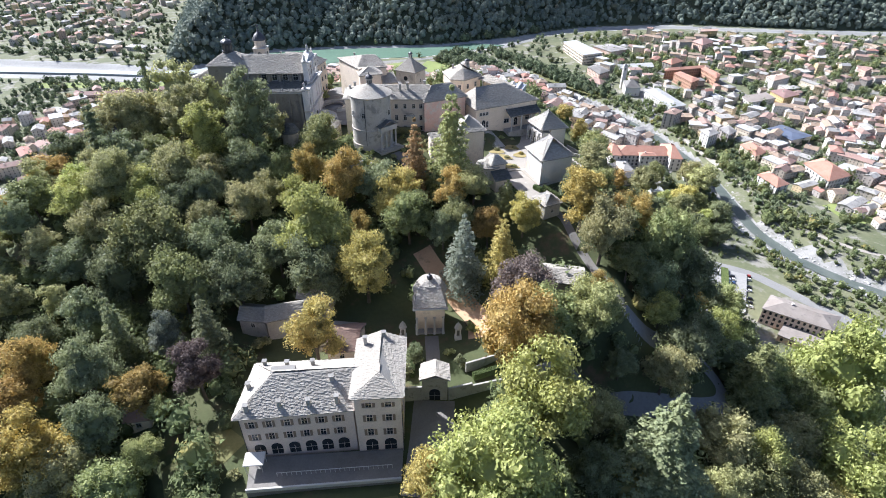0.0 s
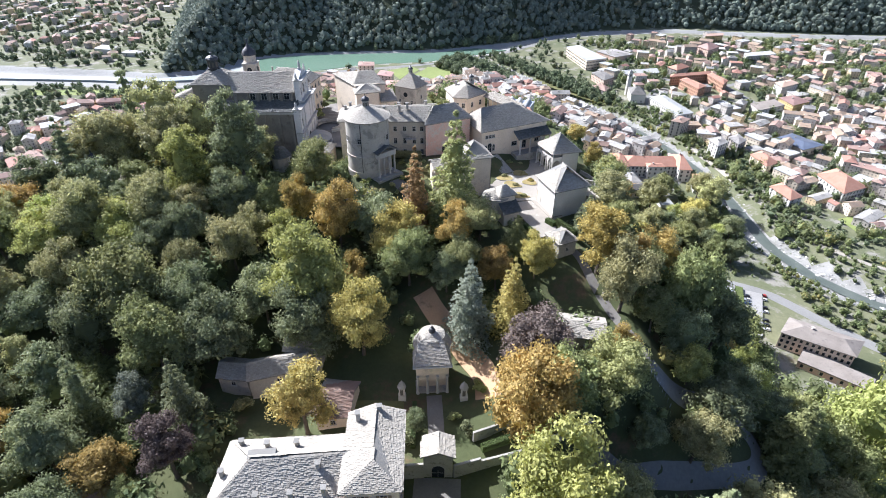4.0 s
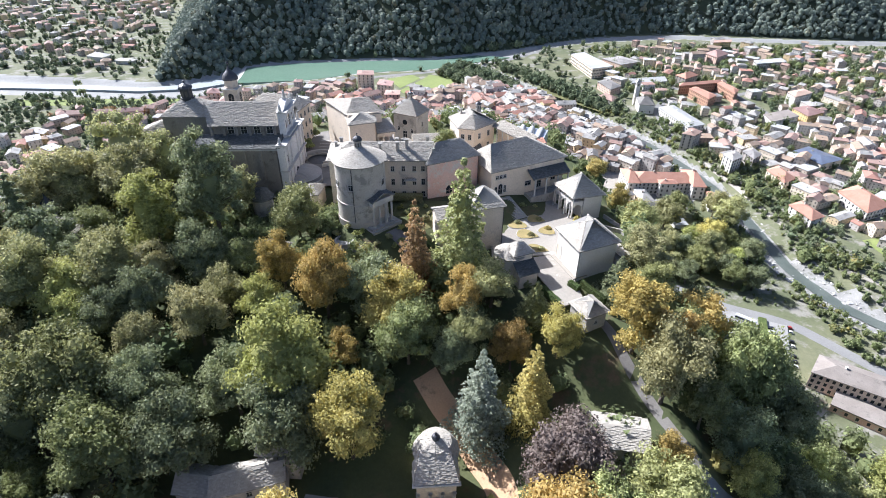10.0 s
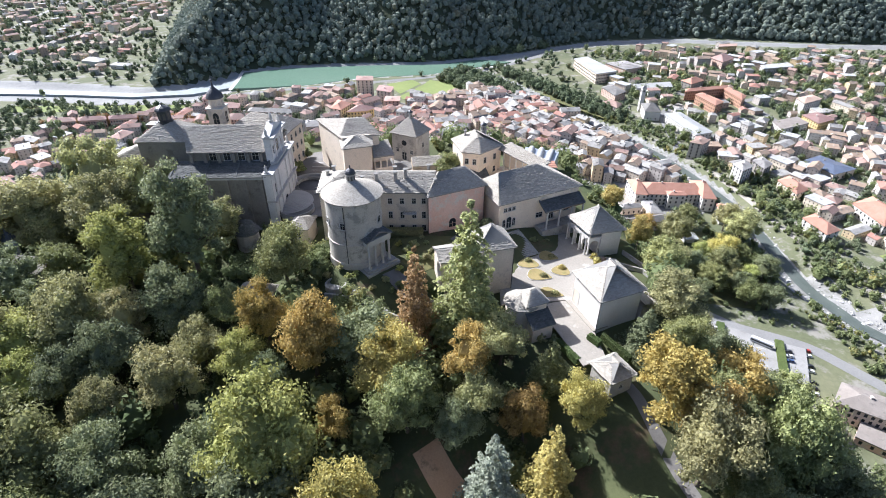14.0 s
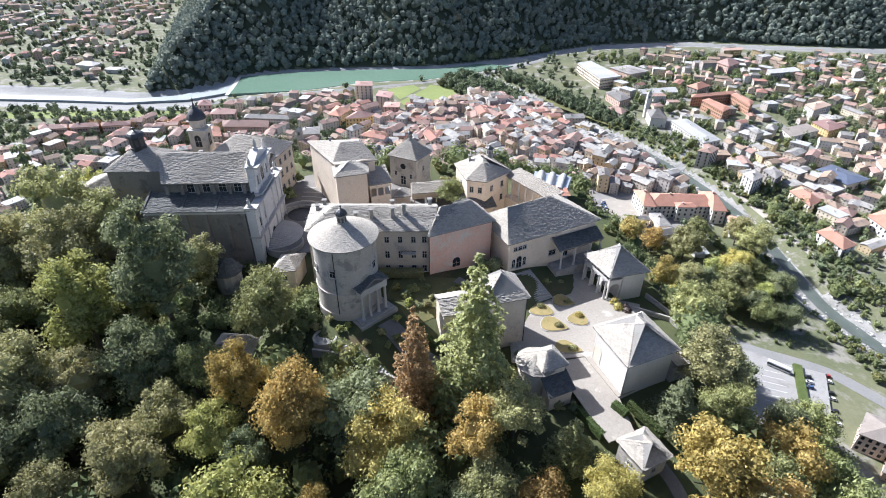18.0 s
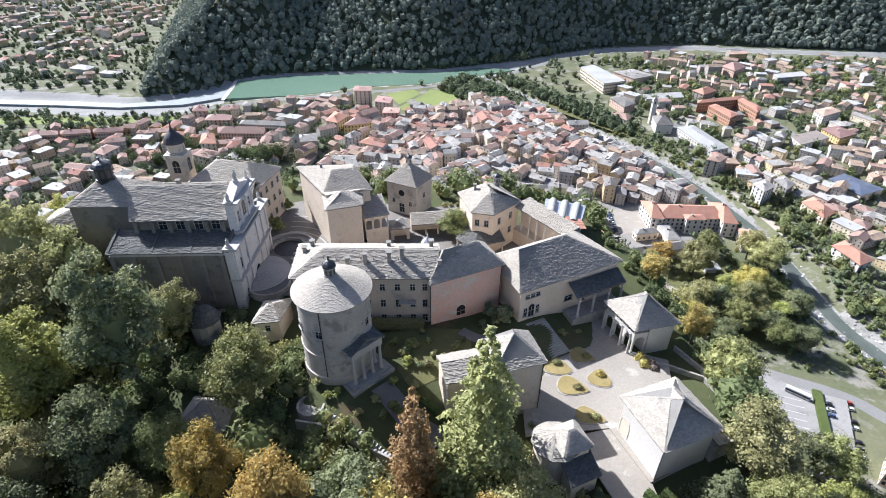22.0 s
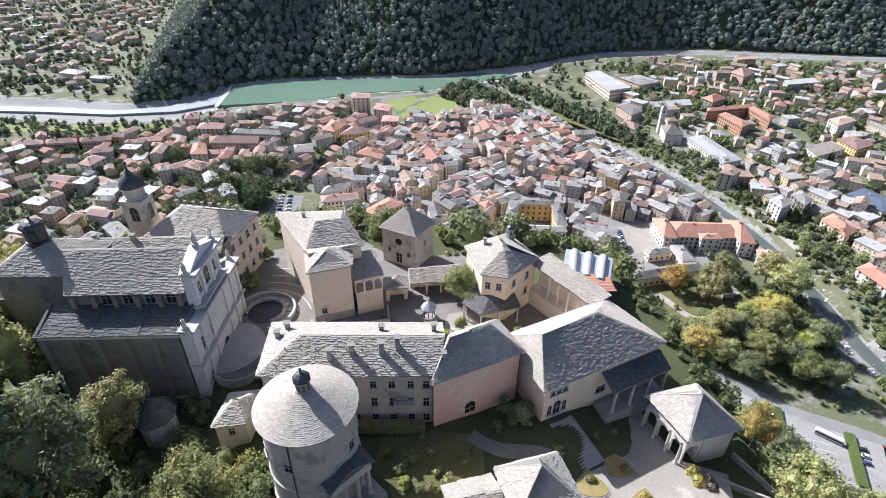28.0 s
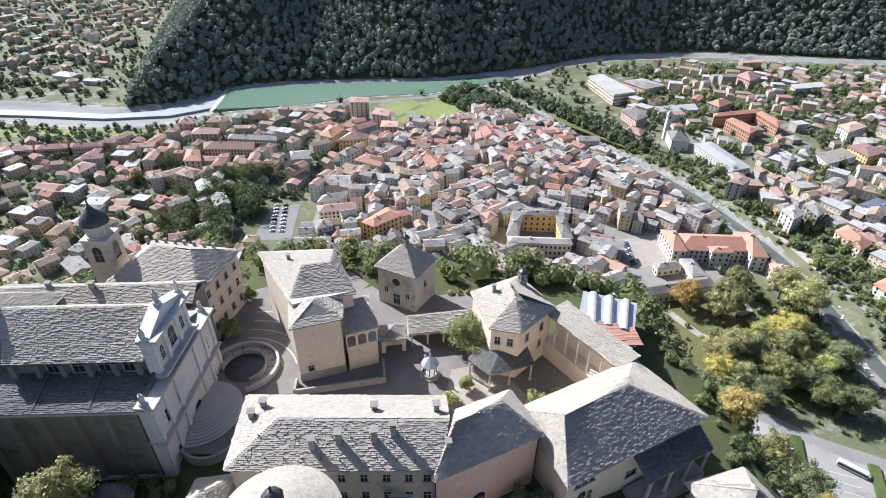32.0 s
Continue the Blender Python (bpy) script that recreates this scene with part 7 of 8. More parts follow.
# outlines of the quarters: cell size, share of red roofs, share built, main direction
QUARTERS = (
    ("old", ((-75, 380), (-118, 470), (-118, 560), (-100, 640), (-120, 715), (-40, 702), (40, 745), (110, 702), (172, 605), (204, 540), (206, 488), (150, 492), (112, 482), (108, 432), (90, 380), (40, 330)), 10.2, 0.26, 0.97, 0.25),
    ("west", ((-440, 625), (-300, 655), (-262, 712), (-130, 768), (-122, 700), (-105, 640), (-126, 560), (-190, 520), (-300, 560), (-430, 560)), 15.5, 0.72, 0.72, -0.15),
    ("low_west", ((-640, 420), (-430, 560), (-190, 520), (-130, 470), (-150, 380), (-240, 260), (-420, 250)), 16.0, 0.5, 0.72, 0.4),
    ("east_near", ((262, 520), (236, 575), (300, 640), (420, 640), (560, 600), (600, 480), (520, 340), (330, 330), (285, 420)), 14.0, 0.42, 0.8, 0.55),
    ("east", ((250, 610), (232, 700), (200, 745), (250, 900), (300, 985), (520, 985), (760, 940), (820, 560), (600, 480), (560, 600), (420, 640), (300, 640)), 19.0, 0.5, 0.52, 0.55),
    ("north", ((-1100, 860), (-620, 850), (-470, 800), (-520, 980), (-640, 1480), (-900, 1900), (-1500, 1900)), 29.0, 0.75, 0.6, 0.2),
)
KEEP_CLEAR = ((32, 450, 80, 495), (112, 400, 166, 487), (150, 446, 208, 482), (198, 415, 226, 445), (205, 645, 240, 690), (-155, 465, -118, 528), (124, 230, 215, 345))
near, far = [], []
rng = random.Random(5)
STREET_LINES = [((262, 700), (240, 664), (232, 615), (226, 567), (212, 549)), ((262, 760), (300, 742), (357, 720), (364, 652), (362, 548), (352, 470), (330, 400)), ((232, 615), (300, 600), (362, 600), (460, 640), (600, 700)), ((357, 720), (430, 760), (560, 800), (760, 830)), ((-50, 430), (-20, 520), (20, 600), (10, 690)), ((20, 600), (90, 570), (160, 520)), ((110, 500), (60, 560), (20, 600)), ((-100, 560), (-20, 520))]
for name, poly, cell, redness, built, turn in QUARTERS:
    xs, ys = [p[0] for p in poly], [p[1] for p in poly]
    cx0, cy0 = sum(xs) / len(xs), sum(ys) / len(ys)
    n = int(max(max(xs) - min(xs), max(ys) - min(ys)) / cell) + 6
    for i in range(-n, n):
        for j in range(-n, n):
            u, v = (i + rng.uniform(-0.22, 0.22)) * cell, (j + rng.uniform(-0.22, 0.22)) * cell * 0.86
            bend = turn + 0.5 * math.sin((cx0 + u) * 0.018) + 0.45 * math.sin((cy0 + v) * 0.016)
            x, y = cx0 + u * math.cos(turn) - v * math.sin(turn), cy0 + u * math.sin(turn) + v * math.cos(turn)
            ax, ay = np.array([x]), np.array([y])
            if not inside(ax, ay, poly)[0] or rng.random() > built:
                continue
            if any(a - 7 < x < c + 7 and b - 6 < y < d + 6 for a, b, c, d in KEEP_CLEAR) or seg_dist(ax, ay, BROOK)[0] < 25:
                continue
            if any(abs(q[0][0] - x) < 95 and abs(q[0][1] - y) < 95 and (inside(ax, ay, q)[0] or seg_dist(ax, ay, q, True)[0] < 7.5) for q in FOOTPRINTS) or any(seg_dist(ax, ay, l_)[0] < (8.5 if l_[0][0] > 200 else 6) for l_ in STREET_LINES):
                continue
            g = gz(x, y)
            if g > 22:
                continue
            old = name == "old"
            share = redness + (0.25 if old and y > 560 and x < 40 else 0) - (0.14 if old and y < 520 else 0)
            red = rng.choice((1, 1, 2, 3) if old else (1, 2, 1, 3, 1, 2)) if rng.random() < share else rng.choice((0, 0, 0, 0, 2) if old else (0, 0, 2, 4))
            k = rng.choice((0, 1, 3, 5, 8, 8, 11, 4, 1)) if old else rng.choice((0, 2, 3, 5, 6, 4, 10) if name[:4] != "east" else (0, 2, 6, 3, 4, 5, 8, 10, 0, 1, 5, 9))
            if red == 4:
                k = 9
            s = rng.uniform(0.85, 1.15) * (0.97 if old else 0.86)
            a = bend + rng.choice((0, math.pi / 2)) + rng.uniform(-0.28, 0.28)
            (near if name in ("old", "east_near") and y < 660 and len(near) < 600 else far).append((k, red, x, y, a, s, g - 0.2, rng.choice((0, 1, 0, 2, 2, 3, 4, 5, 5)), rng.uniform(0.75, 1.12)))
near.sort(key=lambda q: math.hypot(q[2] - 40, q[3] - 330))
far += near[300:]
del near[300:]
for q in near:
    town_house(*q)
groups = {}
for k, red, x, y, a, s, z, wc, high in far:
    c, sn = math.cos(a) * s, math.sin(a) * s
    for me, key in ((HOUSES[k][1][wc], "wall%d" % wc), (HOUSES[k][2][red], "roof%d" % red), (HOUSES[k][3], "wall0"), (HOUSES[k][4], "window")):
        if key == "window" and y > 1000:
            continue
        v, f = mesh_arrays(me)
        w = np.stack([v[:, 0] * c - v[:, 1] * sn + x, v[:, 0] * sn + v[:, 1] * c + y, v[:, 2] * s * high + z], 1)
        vs, fs, n0 = groups.setdefault(key, ([], [], [0]))
        fs.append(f + n0[0])
        vs.append(w)
        n0[0] += len(w)
fh_ = thing("far_houses", "scattered plastered houses with red and grey roofs across the valley", "houses", 400, 700, VAL, "", "stuff")
for key, (vs, fs, _) in groups.items():
    m = DARKPANE if key == "window" else (WALLS if key[:4] == "wall" else ROOFING)[int(key[4])]
    o = obj({"wa": "walls", "ro": "roofs", "wi": "glazing"}[key[:2]], mesh_np(key, np.concatenate(vs), np.concatenate(fs), m), None, "", "stuff")
    hang(o, fh_)
print("houses", len(near), len(far))

# ---- woods: far slopes, river banks, valley floor ----


def wood(name, label, pts, size, per, material, card):
    """Many small crowns in one mesh: each a rough core with leaf sprays about it."""
    rng = np.random.default_rng(len(pts))
    vs, fs = [], []
    tot = 0
    ico = bmesh.new()
    bmesh.ops.create_icosphere(ico, subdivisions=0 if per < 100 else 1, radius=1.0)
    iv = np.array([p.co[:] for p in ico.verts])
    iff = np.array([[p.index for p in q.verts] for q in ico.faces])
    ico.free()
    for x, y, z in pts:
        r = size * rng.uniform(0.6, 1.35)
        c = np.array([x, y, z + r * 0.9])
        v = iv * (1 + rng.uniform(-0.25, 0.2, (len(iv), 1))) * np.array([r, r, r * 1.15]) * 0.82 + c
        vs.append(v)
        fs.append(iff + tot)
        tot += len(v)
        if per:
            q = rand_dirs(per, rng)
            q[:, 2] = np.abs(q[:, 2])
            p = c + q * np.array([r, r, r * 1.2]) * rng.uniform(0.72, 1.22, (per, 1))
            v, f = cards(p, q, card * r, rng)
            vs.append(v)
            fs.append(f + tot)
            tot += len(v)
    return tagged(new(name, mesh_np(name, np.concatenate(vs), np.concatenate(fs), material)), label, "woods", "", "stuff")


# Bluish, lifted greens paint distance haze into the mountain forest colour
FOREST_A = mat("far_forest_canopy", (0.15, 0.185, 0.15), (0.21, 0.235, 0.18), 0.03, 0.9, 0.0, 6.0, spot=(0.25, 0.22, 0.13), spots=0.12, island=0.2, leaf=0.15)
SLOPE = mat("hillside_canopy", (0.15, 0.19, 0.09), (0.25, 0.275, 0.12), 0.08, 0.9, 0.0, 6.0, spot=(0.38, 0.33, 0.12), spots=0.3, island=0.35, leaf=0.45)
VALTREE = mat("valley_tree_canopy", (0.115, 0.15, 0.085), (0.175, 0.2, 0.11), 0.04, 0.9, 0.0, 6.0, spot=(0.162, 0.128, 0.072), spots=0.2, island=0.35, leaf=0.3)
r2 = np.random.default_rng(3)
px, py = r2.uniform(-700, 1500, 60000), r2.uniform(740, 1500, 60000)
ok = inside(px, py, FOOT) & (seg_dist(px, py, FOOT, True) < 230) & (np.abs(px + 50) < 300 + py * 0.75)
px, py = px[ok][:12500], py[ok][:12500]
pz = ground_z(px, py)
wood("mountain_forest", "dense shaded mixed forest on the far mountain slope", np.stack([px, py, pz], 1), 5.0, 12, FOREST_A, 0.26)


def scatter(n, x0, x1, y0, y1, test, seed):
    r = np.random.default_rng(seed)
    x, y = r.uniform(x0, x1, n), r.uniform(y0, y1, n)
    k = test(x, y)
    x, y = x[k], y[k]
    return np.stack([x, y, [gz(a, b) for a, b in zip(x, y)]], 1)


def clear(x, y, d=9):
    hx, hy = np.array([q[2] for q in near + far]), np.array([q[3] for q in near + far])
    k = np.array([(np.hypot(hx - a, hy - b) > d).all() for a, b in zip(x, y)], bool)
    for a, b, c, e in KEEP_CLEAR:
        k &= ~((x > a - 4) & (x < c + 4) & (y > b - 4) & (y < e + 4))
    wet = (y < river_side(x, FAR_BANK)) & (y > river_side(x, NEAR_BANK) - 4)
    return k & ~wet & (seg_dist(x, y, BROOK) > 11)


wood("valley_trees", "small garden and street trees between the houses", scatter(2300, -700, 900, 330, 985, lambda x, y: clear(x, y) & (ground_z(x, y) < 14) & ~inside(x, y, QUARTERS[0][1]) & ~((x > -100) & (x < 25) & (y > 712) & (y < 805)), 8), 3.2, 22, VALTREE, 0.36)
wood("quarter_trees", "garden trees among the houses of the western quarter", scatter(2600, -520, -112, 370, 720, lambda x, y: clear(x, y, 7.5) & (ground_z(x, y) < 12), 18), 2.3, 26, VALTREE, 0.34)
wood("orchard_trees", "garden trees among the houses of the eastern quarter", scatter(2200, 250, 700, 340, 980, lambda x, y: clear(x, y, 8) & ~inside(x, y, [(280, 650), (372, 650), (372, 750), (280, 750)]), 19), 2.4, 26, VALTREE, 0.34)
wood("confluence_woods", "woods where the brook meets the river", scatter(1700, -20, 230, 640, 880, lambda x, y: clear(x, y, 5) & (seg_dist(x, y, ((25, 830), (75, 760), (130, 680), (165, 620))) < 55) & (seg_dist(x, y, BROOK) > 14), 9), 4.0, 26, VALTREE, 0.36)
wood("brook_bank_trees", "bushes and small trees on the brook banks", scatter(5200, 120, 340, 230, 720, lambda x, y: (seg_dist(x, y, BROOK) > 9) & (seg_dist(x, y, BROOK) < 46) & (ground_z(x, y) < 20) & clear(x, y, 6), 10), 1.7, 22, SLOPE, 0.36)
wood("far_valley_trees", "trees and hedges across the far valley floor", scatter(6500, -1600, -380, 790, 2100, lambda x, y: ~inside(x, y, FOOT) & (y > river_side(x, FAR_BANK) + 4), 11), 3.3, 9, VALTREE, 0.4)
wood("hedgerow", "row of trees along the far river bank", np.array([[x, river_side(x, FAR_BANK) + 14 + 8 * math.sin(x), VAL] for x in np.linspace(-20, 160, 34)]), 5, 22, VALTREE, 0.36)

pl = np.array([(a, b) for a, b, _ in placed])
hs = scatter(3600, -260, 190, -30, 400, lambda x, y: (ground_z(x, y) > 9) & ~inside(x, y, BUILT) & ~inside(x, y, VILLA_PLOT) & np.array([(np.hypot(pl[:, 0] - a, pl[:, 1] - b) > 5.2).all() for a, b in zip(x, y)]) & (np.abs(x) < 40 + 0.95 * np.maximum(y, 0)) & ~inside(x, y, OPEN[0]) & ~inside(x, y, OPEN[1]) & (seg_dist(x, y, HAIRPIN) > 6), 21)
wood("hillside_woods", "dense mixed woods down the hill sides", hs, 3.4, 130, SLOPE, 0.17)
ug = scatter(3400, -130, 120, 25, 250, lambda x, y: (ground_z(x, y) > 40) & ~inside(x, y, BUILT) & ~inside(x, y, VILLA_PLOT) & np.array([(np.hypot(pl[:, 0] - a, pl[:, 1] - b) > 2.6).all() for a, b in zip(x, y)]) & (seg_dist(x, y, ((-7, 127), (0.8, 117), (8.5, 104.5), (8.5, 96))) > 4) & (seg_dist(x, y, ((29, 143), (37, 125), (42, 107), (50, 100))) > 3) & (seg_dist(x, y, HAIRPIN) > 4.2) & ~inside(x, y, OPEN[1]), 23)
wood("undergrowth", "shrubs and saplings under the trees", ug, 1.9, 60, SLOPE, 0.2)
sg = scatter(900, -104, -14, 146, 192, lambda x, y: inside(x, y, [(-62, 157), (-30, 149), (-16, 147), (-14, 152), (-21, 158), (-31, 163), (-33, 176), (-38, 179), (-47, 178), (-50, 190), (-64, 190), (-78, 190), (-104, 196), (-104, 186)]) & ~inside(x, y, [(-54.5, 157), (-42, 157), (-42, 167), (-54.5, 167)]) & (np.hypot(x + 29, y - 161.6) > 4) & (np.hypot(x + 57, y - 184.4) > 5), 25)
wood("terrace_undergrowth", "dark shrubs and ivy below the two churches", sg, 1.5, 60, SLOPE, 0.2)
# the park below the hall
for kind, spots in (("orange", ((138.6, 399.7, 1.29),)),
                    ("yellow", ((45.5, 205.1, 0.52), (133.9, 339.9, 1.16), (181.6, 367.3, 1.48),)),
                    ("olive", ((158.1, 391.1, 1.76), (142.9, 335.2, 1.2), (207.0, 394.1, 2.02), (179.1, 346.9, 1.13), (203.1, 411.3, 1.58), (137.9, 356.5, 0.93),)),
                    ("green", ((175.2, 415.3, 1.34), (163.3, 337.6, 1.42), (180.9, 323.3, 1.26), (190.6, 364.9, 1.3),)),
                    ("lime", ((165.5, 363.3, 1.29), (187.9, 341.5, 1.11),)),
                    ("dark", ((155.9, 352.2, 1.37), (201.8, 348.5, 1.35), (150.7, 324.6, 1.17), (191.2, 318.7, 1.25), (175.8, 354.5, 1.26), (178.8, 331.6, 1.19),))):
    for x, y, s in spots:
        tree(kind, "broad", x, y, 1.3 * s, group="trees of the park", near=False)
sheet("park_lawn", [(112, 398), (126, 404), (160, 412), (206, 408), (214, 372), (206, 330), (188, 318), (150, 326), (132, 340), (121, 366)], VAL + 0.3, GRASS, "sunlit lawn of the park with worn patches", "lawn", 1.2)
strip("path_park", [(128, 396), (140, 374), (158, 366), (172, 372), (180, 392)], 5, PAVE, 0.5, 2, "pale gravel path winding through the park", "path", VAL)
strip("road_lane", [(109, 432), (110, 397), (113, 371), (118, 347), (124, 324), (130, 306)], 6.5, WORN, 0.16, 3, "narrow pale road between the hill and the park")
gp = thing("garden_pavilion", "white garden pavilion with a low pale roof in the park", "pavilion", 172, 398, VAL)
bm = bmesh.new()
prism(bm, [(168, 393), (177, 394), (176.4, 402), (167.4, 401)], VAL - 1, VAL + 4)
wpart("wall", bm, WHITE, gp)
bm = bmesh.new()
for f in hip([(167, 392), (178, 393), (177.4, 403), (166.4, 402)], VAL + 4, [(171.5, 397.4, VAL + 5.6), (172.5, 397.6, VAL + 5.6)]):
    bm.faces.new([bm.verts.new(v) for v in f])
wpart("roof", bm, CONCRETE, gp)
ROCK = mat("pale_river_boulder", (0.36, 0.35, 0.33), (0.47, 0.455, 0.43), 0.6, 0.9, 0.3, spot=(0.25, 0.25, 0.22), spots=0.3, island=0.3)


def boulders(name, label, pts, size, seed):
    """Rounded uneven stones, each a squashed knobbly ball, joined into one mesh."""
    rng = np.random.default_rng(seed)
    bm = bmesh.new()
    bmesh.ops.create_icosphere(bm, subdivisions=1, radius=1.0)
    iv = np.array([p.co[:] for p in bm.verts])
    jf = np.array([[p.index for p in q.verts] for q in bm.faces])
    bm.free()
    n = len(pts)
    r = size * np.exp(rng.normal(size=n) * 0.45)
    k = rng.uniform(0.75, 1.25, (n, len(iv), 1))
    v = iv[None] * k * r[:, None, None] * np.stack([rng.uniform(0.8, 1.3, n), rng.uniform(0.8, 1.3, n), rng.uniform(0.5, 0.8, n)], 1)[:, None, :] + pts[:, None, :]
    f = jf[None] + (np.arange(n) * len(iv))[:, None, None]
    return tagged(new(name, mesh_np(name, v.reshape(-1, 3), f.reshape(-1, 3), ROCK)), label, "boulders", "", "stuff")


boulders("brook_boulders", "pale rounded boulders along the brook", scatter(30000, 60, 420, 190, 760, lambda x, y: (seg_dist(x, y, BROOK) < np.where(y < 360, 13, 9)) & ((seg_dist(x, y, BROOK) > 3.4 + 1.6 * np.sin(x * 0.21) * np.sin(y * 0.17)) | ((x * 7.3 + y * 3.1) % 1 < 0.06)), 91), 0.55, 5)

# ---- the hill: gardens, steps, walls and small buildings ----
BEDSOIL = mat("dry_bed_grass", (0.25, 0.2, 0.085), (0.33, 0.26, 0.115), 1.2, 0.95, 0.4, spot=(0.2, 0.2, 0.07), spots=0.3)
HEDGE = leafmat("clipped_hedge_leaves", (0.085, 0.12, 0.04), (0.12, 0.15, 0.05))
PALE = mat("pale_stone_setts", (0.4, 0.385, 0.36), (0.48, 0.46, 0.43), 0.8, 0.85, 0.2)


def teardrop(x, y, a, length, width):
    pts = []
    for i in range(18):
        t = 2 * math.pi * i / 18
        u = math.cos(t)
        w = math.sin(t) * (0.62 - 0.38 * u)
        pts.append((x + length / 2 * u * math.cos(a) - width * w * math.sin(a), y + length / 2 * u * math.sin(a) + width * w * math.cos(a)))
    return pts


def leafy_box(name, a, b, width, height, z, material=None, label="clipped green hedge beside the path", group="hedges of the gardens", per=55):
    """A hedge from a to b: a dark core wrapped in small leaf sprays."""
    length = math.hypot(b[0] - a[0], b[1] - a[1])
    ang = math.atan2(b[1] - a[1], b[0] - a[0])
    rng = np.random.default_rng(int(abs(a[0] * 17 + a[1] * 5)))
    n = int(per * (length * height * 2 + length * width))
    u, face = rng.uniform(-0.5, 0.5, n), rng.integers(0, 3, n)
    v, w = rng.uniform(-0.5, 0.5, n), rng.uniform(0, 1, n)
    p = np.stack([u * length, np.where(face == 0, v, np.where(face == 1, -0.5, 0.5)) * width, np.where(face == 0, 1.0, w) * height], 1)
    o = np.stack([np.zeros(n), np.where(face == 1, -1.0, np.where(face == 2, 1.0, 0.0)), np.where(face == 0, 1.0, 0.2)], 1)
    vs, fs = cards(p + rng.normal(size=p.shape) * 0.05, o, 0.16, rng)
    bx = np.array([(sx * length / 2, sy * width / 2, sz) for sx in (-1, 1) for sy in (-1, 1) for sz in (-0.6, height * 0.97)])
    bf = np.array([(0, 1, 3), (0, 3, 2), (4, 6, 7), (4, 7, 5), (0, 4, 5), (0, 5, 1), (2, 3, 7), (2, 7, 6), (1, 5, 7), (1, 7, 3)]) + len(vs)
    o = new(name, mesh_np(name, np.concatenate([vs, bx]), np.concatenate([fs, bf]), material or HEDGE))
    o.location, o.rotation_euler = ((a[0] + b[0]) / 2, (a[1] + b[1]) / 2, z), (0, 0, ang)
    return tagged(o, label, "hedge", group)


for x, y, a, length, width in ((17.2, 174.3, 1.5, 5.0, 4.2), (22.8, 177.2, -0.4, 5.4, 3.4), (25.0, 171.4, 1.25, 5.2, 3.6), (19.4, 168.9, -0.35, 6.4, 3.8), (21.2, 161.9, -0.35, 6.0, 3.0), (22.6, 184.0, 0.2, 4.6, 3.4)):
    bed = thing("flower_bed", "teardrop bed of dry grass with a low clipped shrub", "flower bed", x, y, 135.75, "planted beds of the square")
    bm = bmesh.new()
    prism(bm, teardrop(x, y, a, length, width), 135.5, 135.87)
    wpart("edging", bm, STONE, bed)
    bm = bmesh.new()
    prism(bm, teardrop(x, y, a, length * 0.93, width * 0.9), 135.6, 135.97)
    wpart("soil", bm, BEDSOIL, bed, "dry yellow-brown grass")
    rng_ = np.random.default_rng(int(x * 10))
    n = 330
    q = rand_dirs(n, rng_)
    q[:, 2] = np.abs(q[:, 2])
    c = np.array([x + length * 0.13 * math.cos(a), y + length * 0.13 * math.sin(a), 135.95])
    v, f = cards(c + q * np.array([0.95, 0.8, 0.75]) * rng_.uniform(0.7, 1.1, (n, 1)), q, 0.17, rng_)
    hang(obj("shrub", mesh_np("shrub", v, f, LEAF["olive"] if x < 24 else LEAF["yellow"]), None), bed)
strip("lawn_garden", [(-17, 177.5), (-9, 176), (0, 176.5)], 9, GRASS, 0.1, 2, "sunlit lawn below the long wing", "lawn")
strip("lawn_garden_low", [(-13, 168), (-8, 171), (0, 174)], 6, GRASS, 0.1, 2, "shaded lawn beside the round church", "lawn")
strip("path_garden", [(-2, 180.5), (2, 178), (9, 178), (13, 177)], 2.6, COBBLE, 0.14, 1.5, "cobbled garden path to the pink wing", "path")
strip("path_forecourt", [(-17, 166), (-12.5, 161.5), (-9, 158.5), (-2, 157)], 4.2, COBBLE, 0.12, 1.5, "cobbled forecourt below the round church", "path")
for x, y, s, k in ((-18.8, 181.4, 0.8, "green"), (-14.6, 180.9, 0.7, "olive"), (-12.6, 175.6, 0.55, "lime"), (-10.0, 179.4, 0.5, "olive"), (-15.6, 176.4, 0.6, "lime"), (-3.2, 175.2, 0.7, "green"), (-13.6, 173.6, 0.55, "olive"), (-1.4, 177.4, 0.5, "dark"), (-12.4, 171.2, 0.5, "lime"),
                   (-28.3, 165.6, 0.75, "olive"), (-24.4, 163.4, 0.6, "lime"), (-17.6, 162.6, 0.7, "olive"), (-20.2, 160.0, 0.65, "olive"), (-26.0, 162.6, 0.6, "lime"), (-22.4, 158.6, 0.6, "green"), (7.0, 183.8, 1.7, "dark"), (4.2, 185.6, 1.2, "dark"), (2.6, 182.4, 0.7, "dark"), (12.2, 178.4, 0.7, "green"), (19.4, 182.2, 0.7, "green"),
                   (-32.6, 167.4, 1.0, "green"), (-34.6, 171.5, 1.1, "green"), (-31.4, 164.0, 0.8, "olive"), (-30.5, 160.0, 0.7, "dark"), (34.5, 175.6, 1.1, "yellow"), (36.4, 174.4, 0.9, "purple"), (9.2, 155.6, 0.8, "green"), (16.6, 147.4, 0.9, "olive"), (19.6, 147.0, 0.8, "dark"), (13.2, 158.4, 0.7, "green"), (10.4, 159.2, 0.8, "dark"),
                   (-52.0, 234.6, 1.4, "green"), (-51.6, 222.8, 1.5, "green"), (-12.8, 92.5, 0.9, "dark"), (3.5, 90.5, 1.1, "dark")):
    tree(k, "bush", x, y, s, gz(x, y) if y < 200 else 137.3)
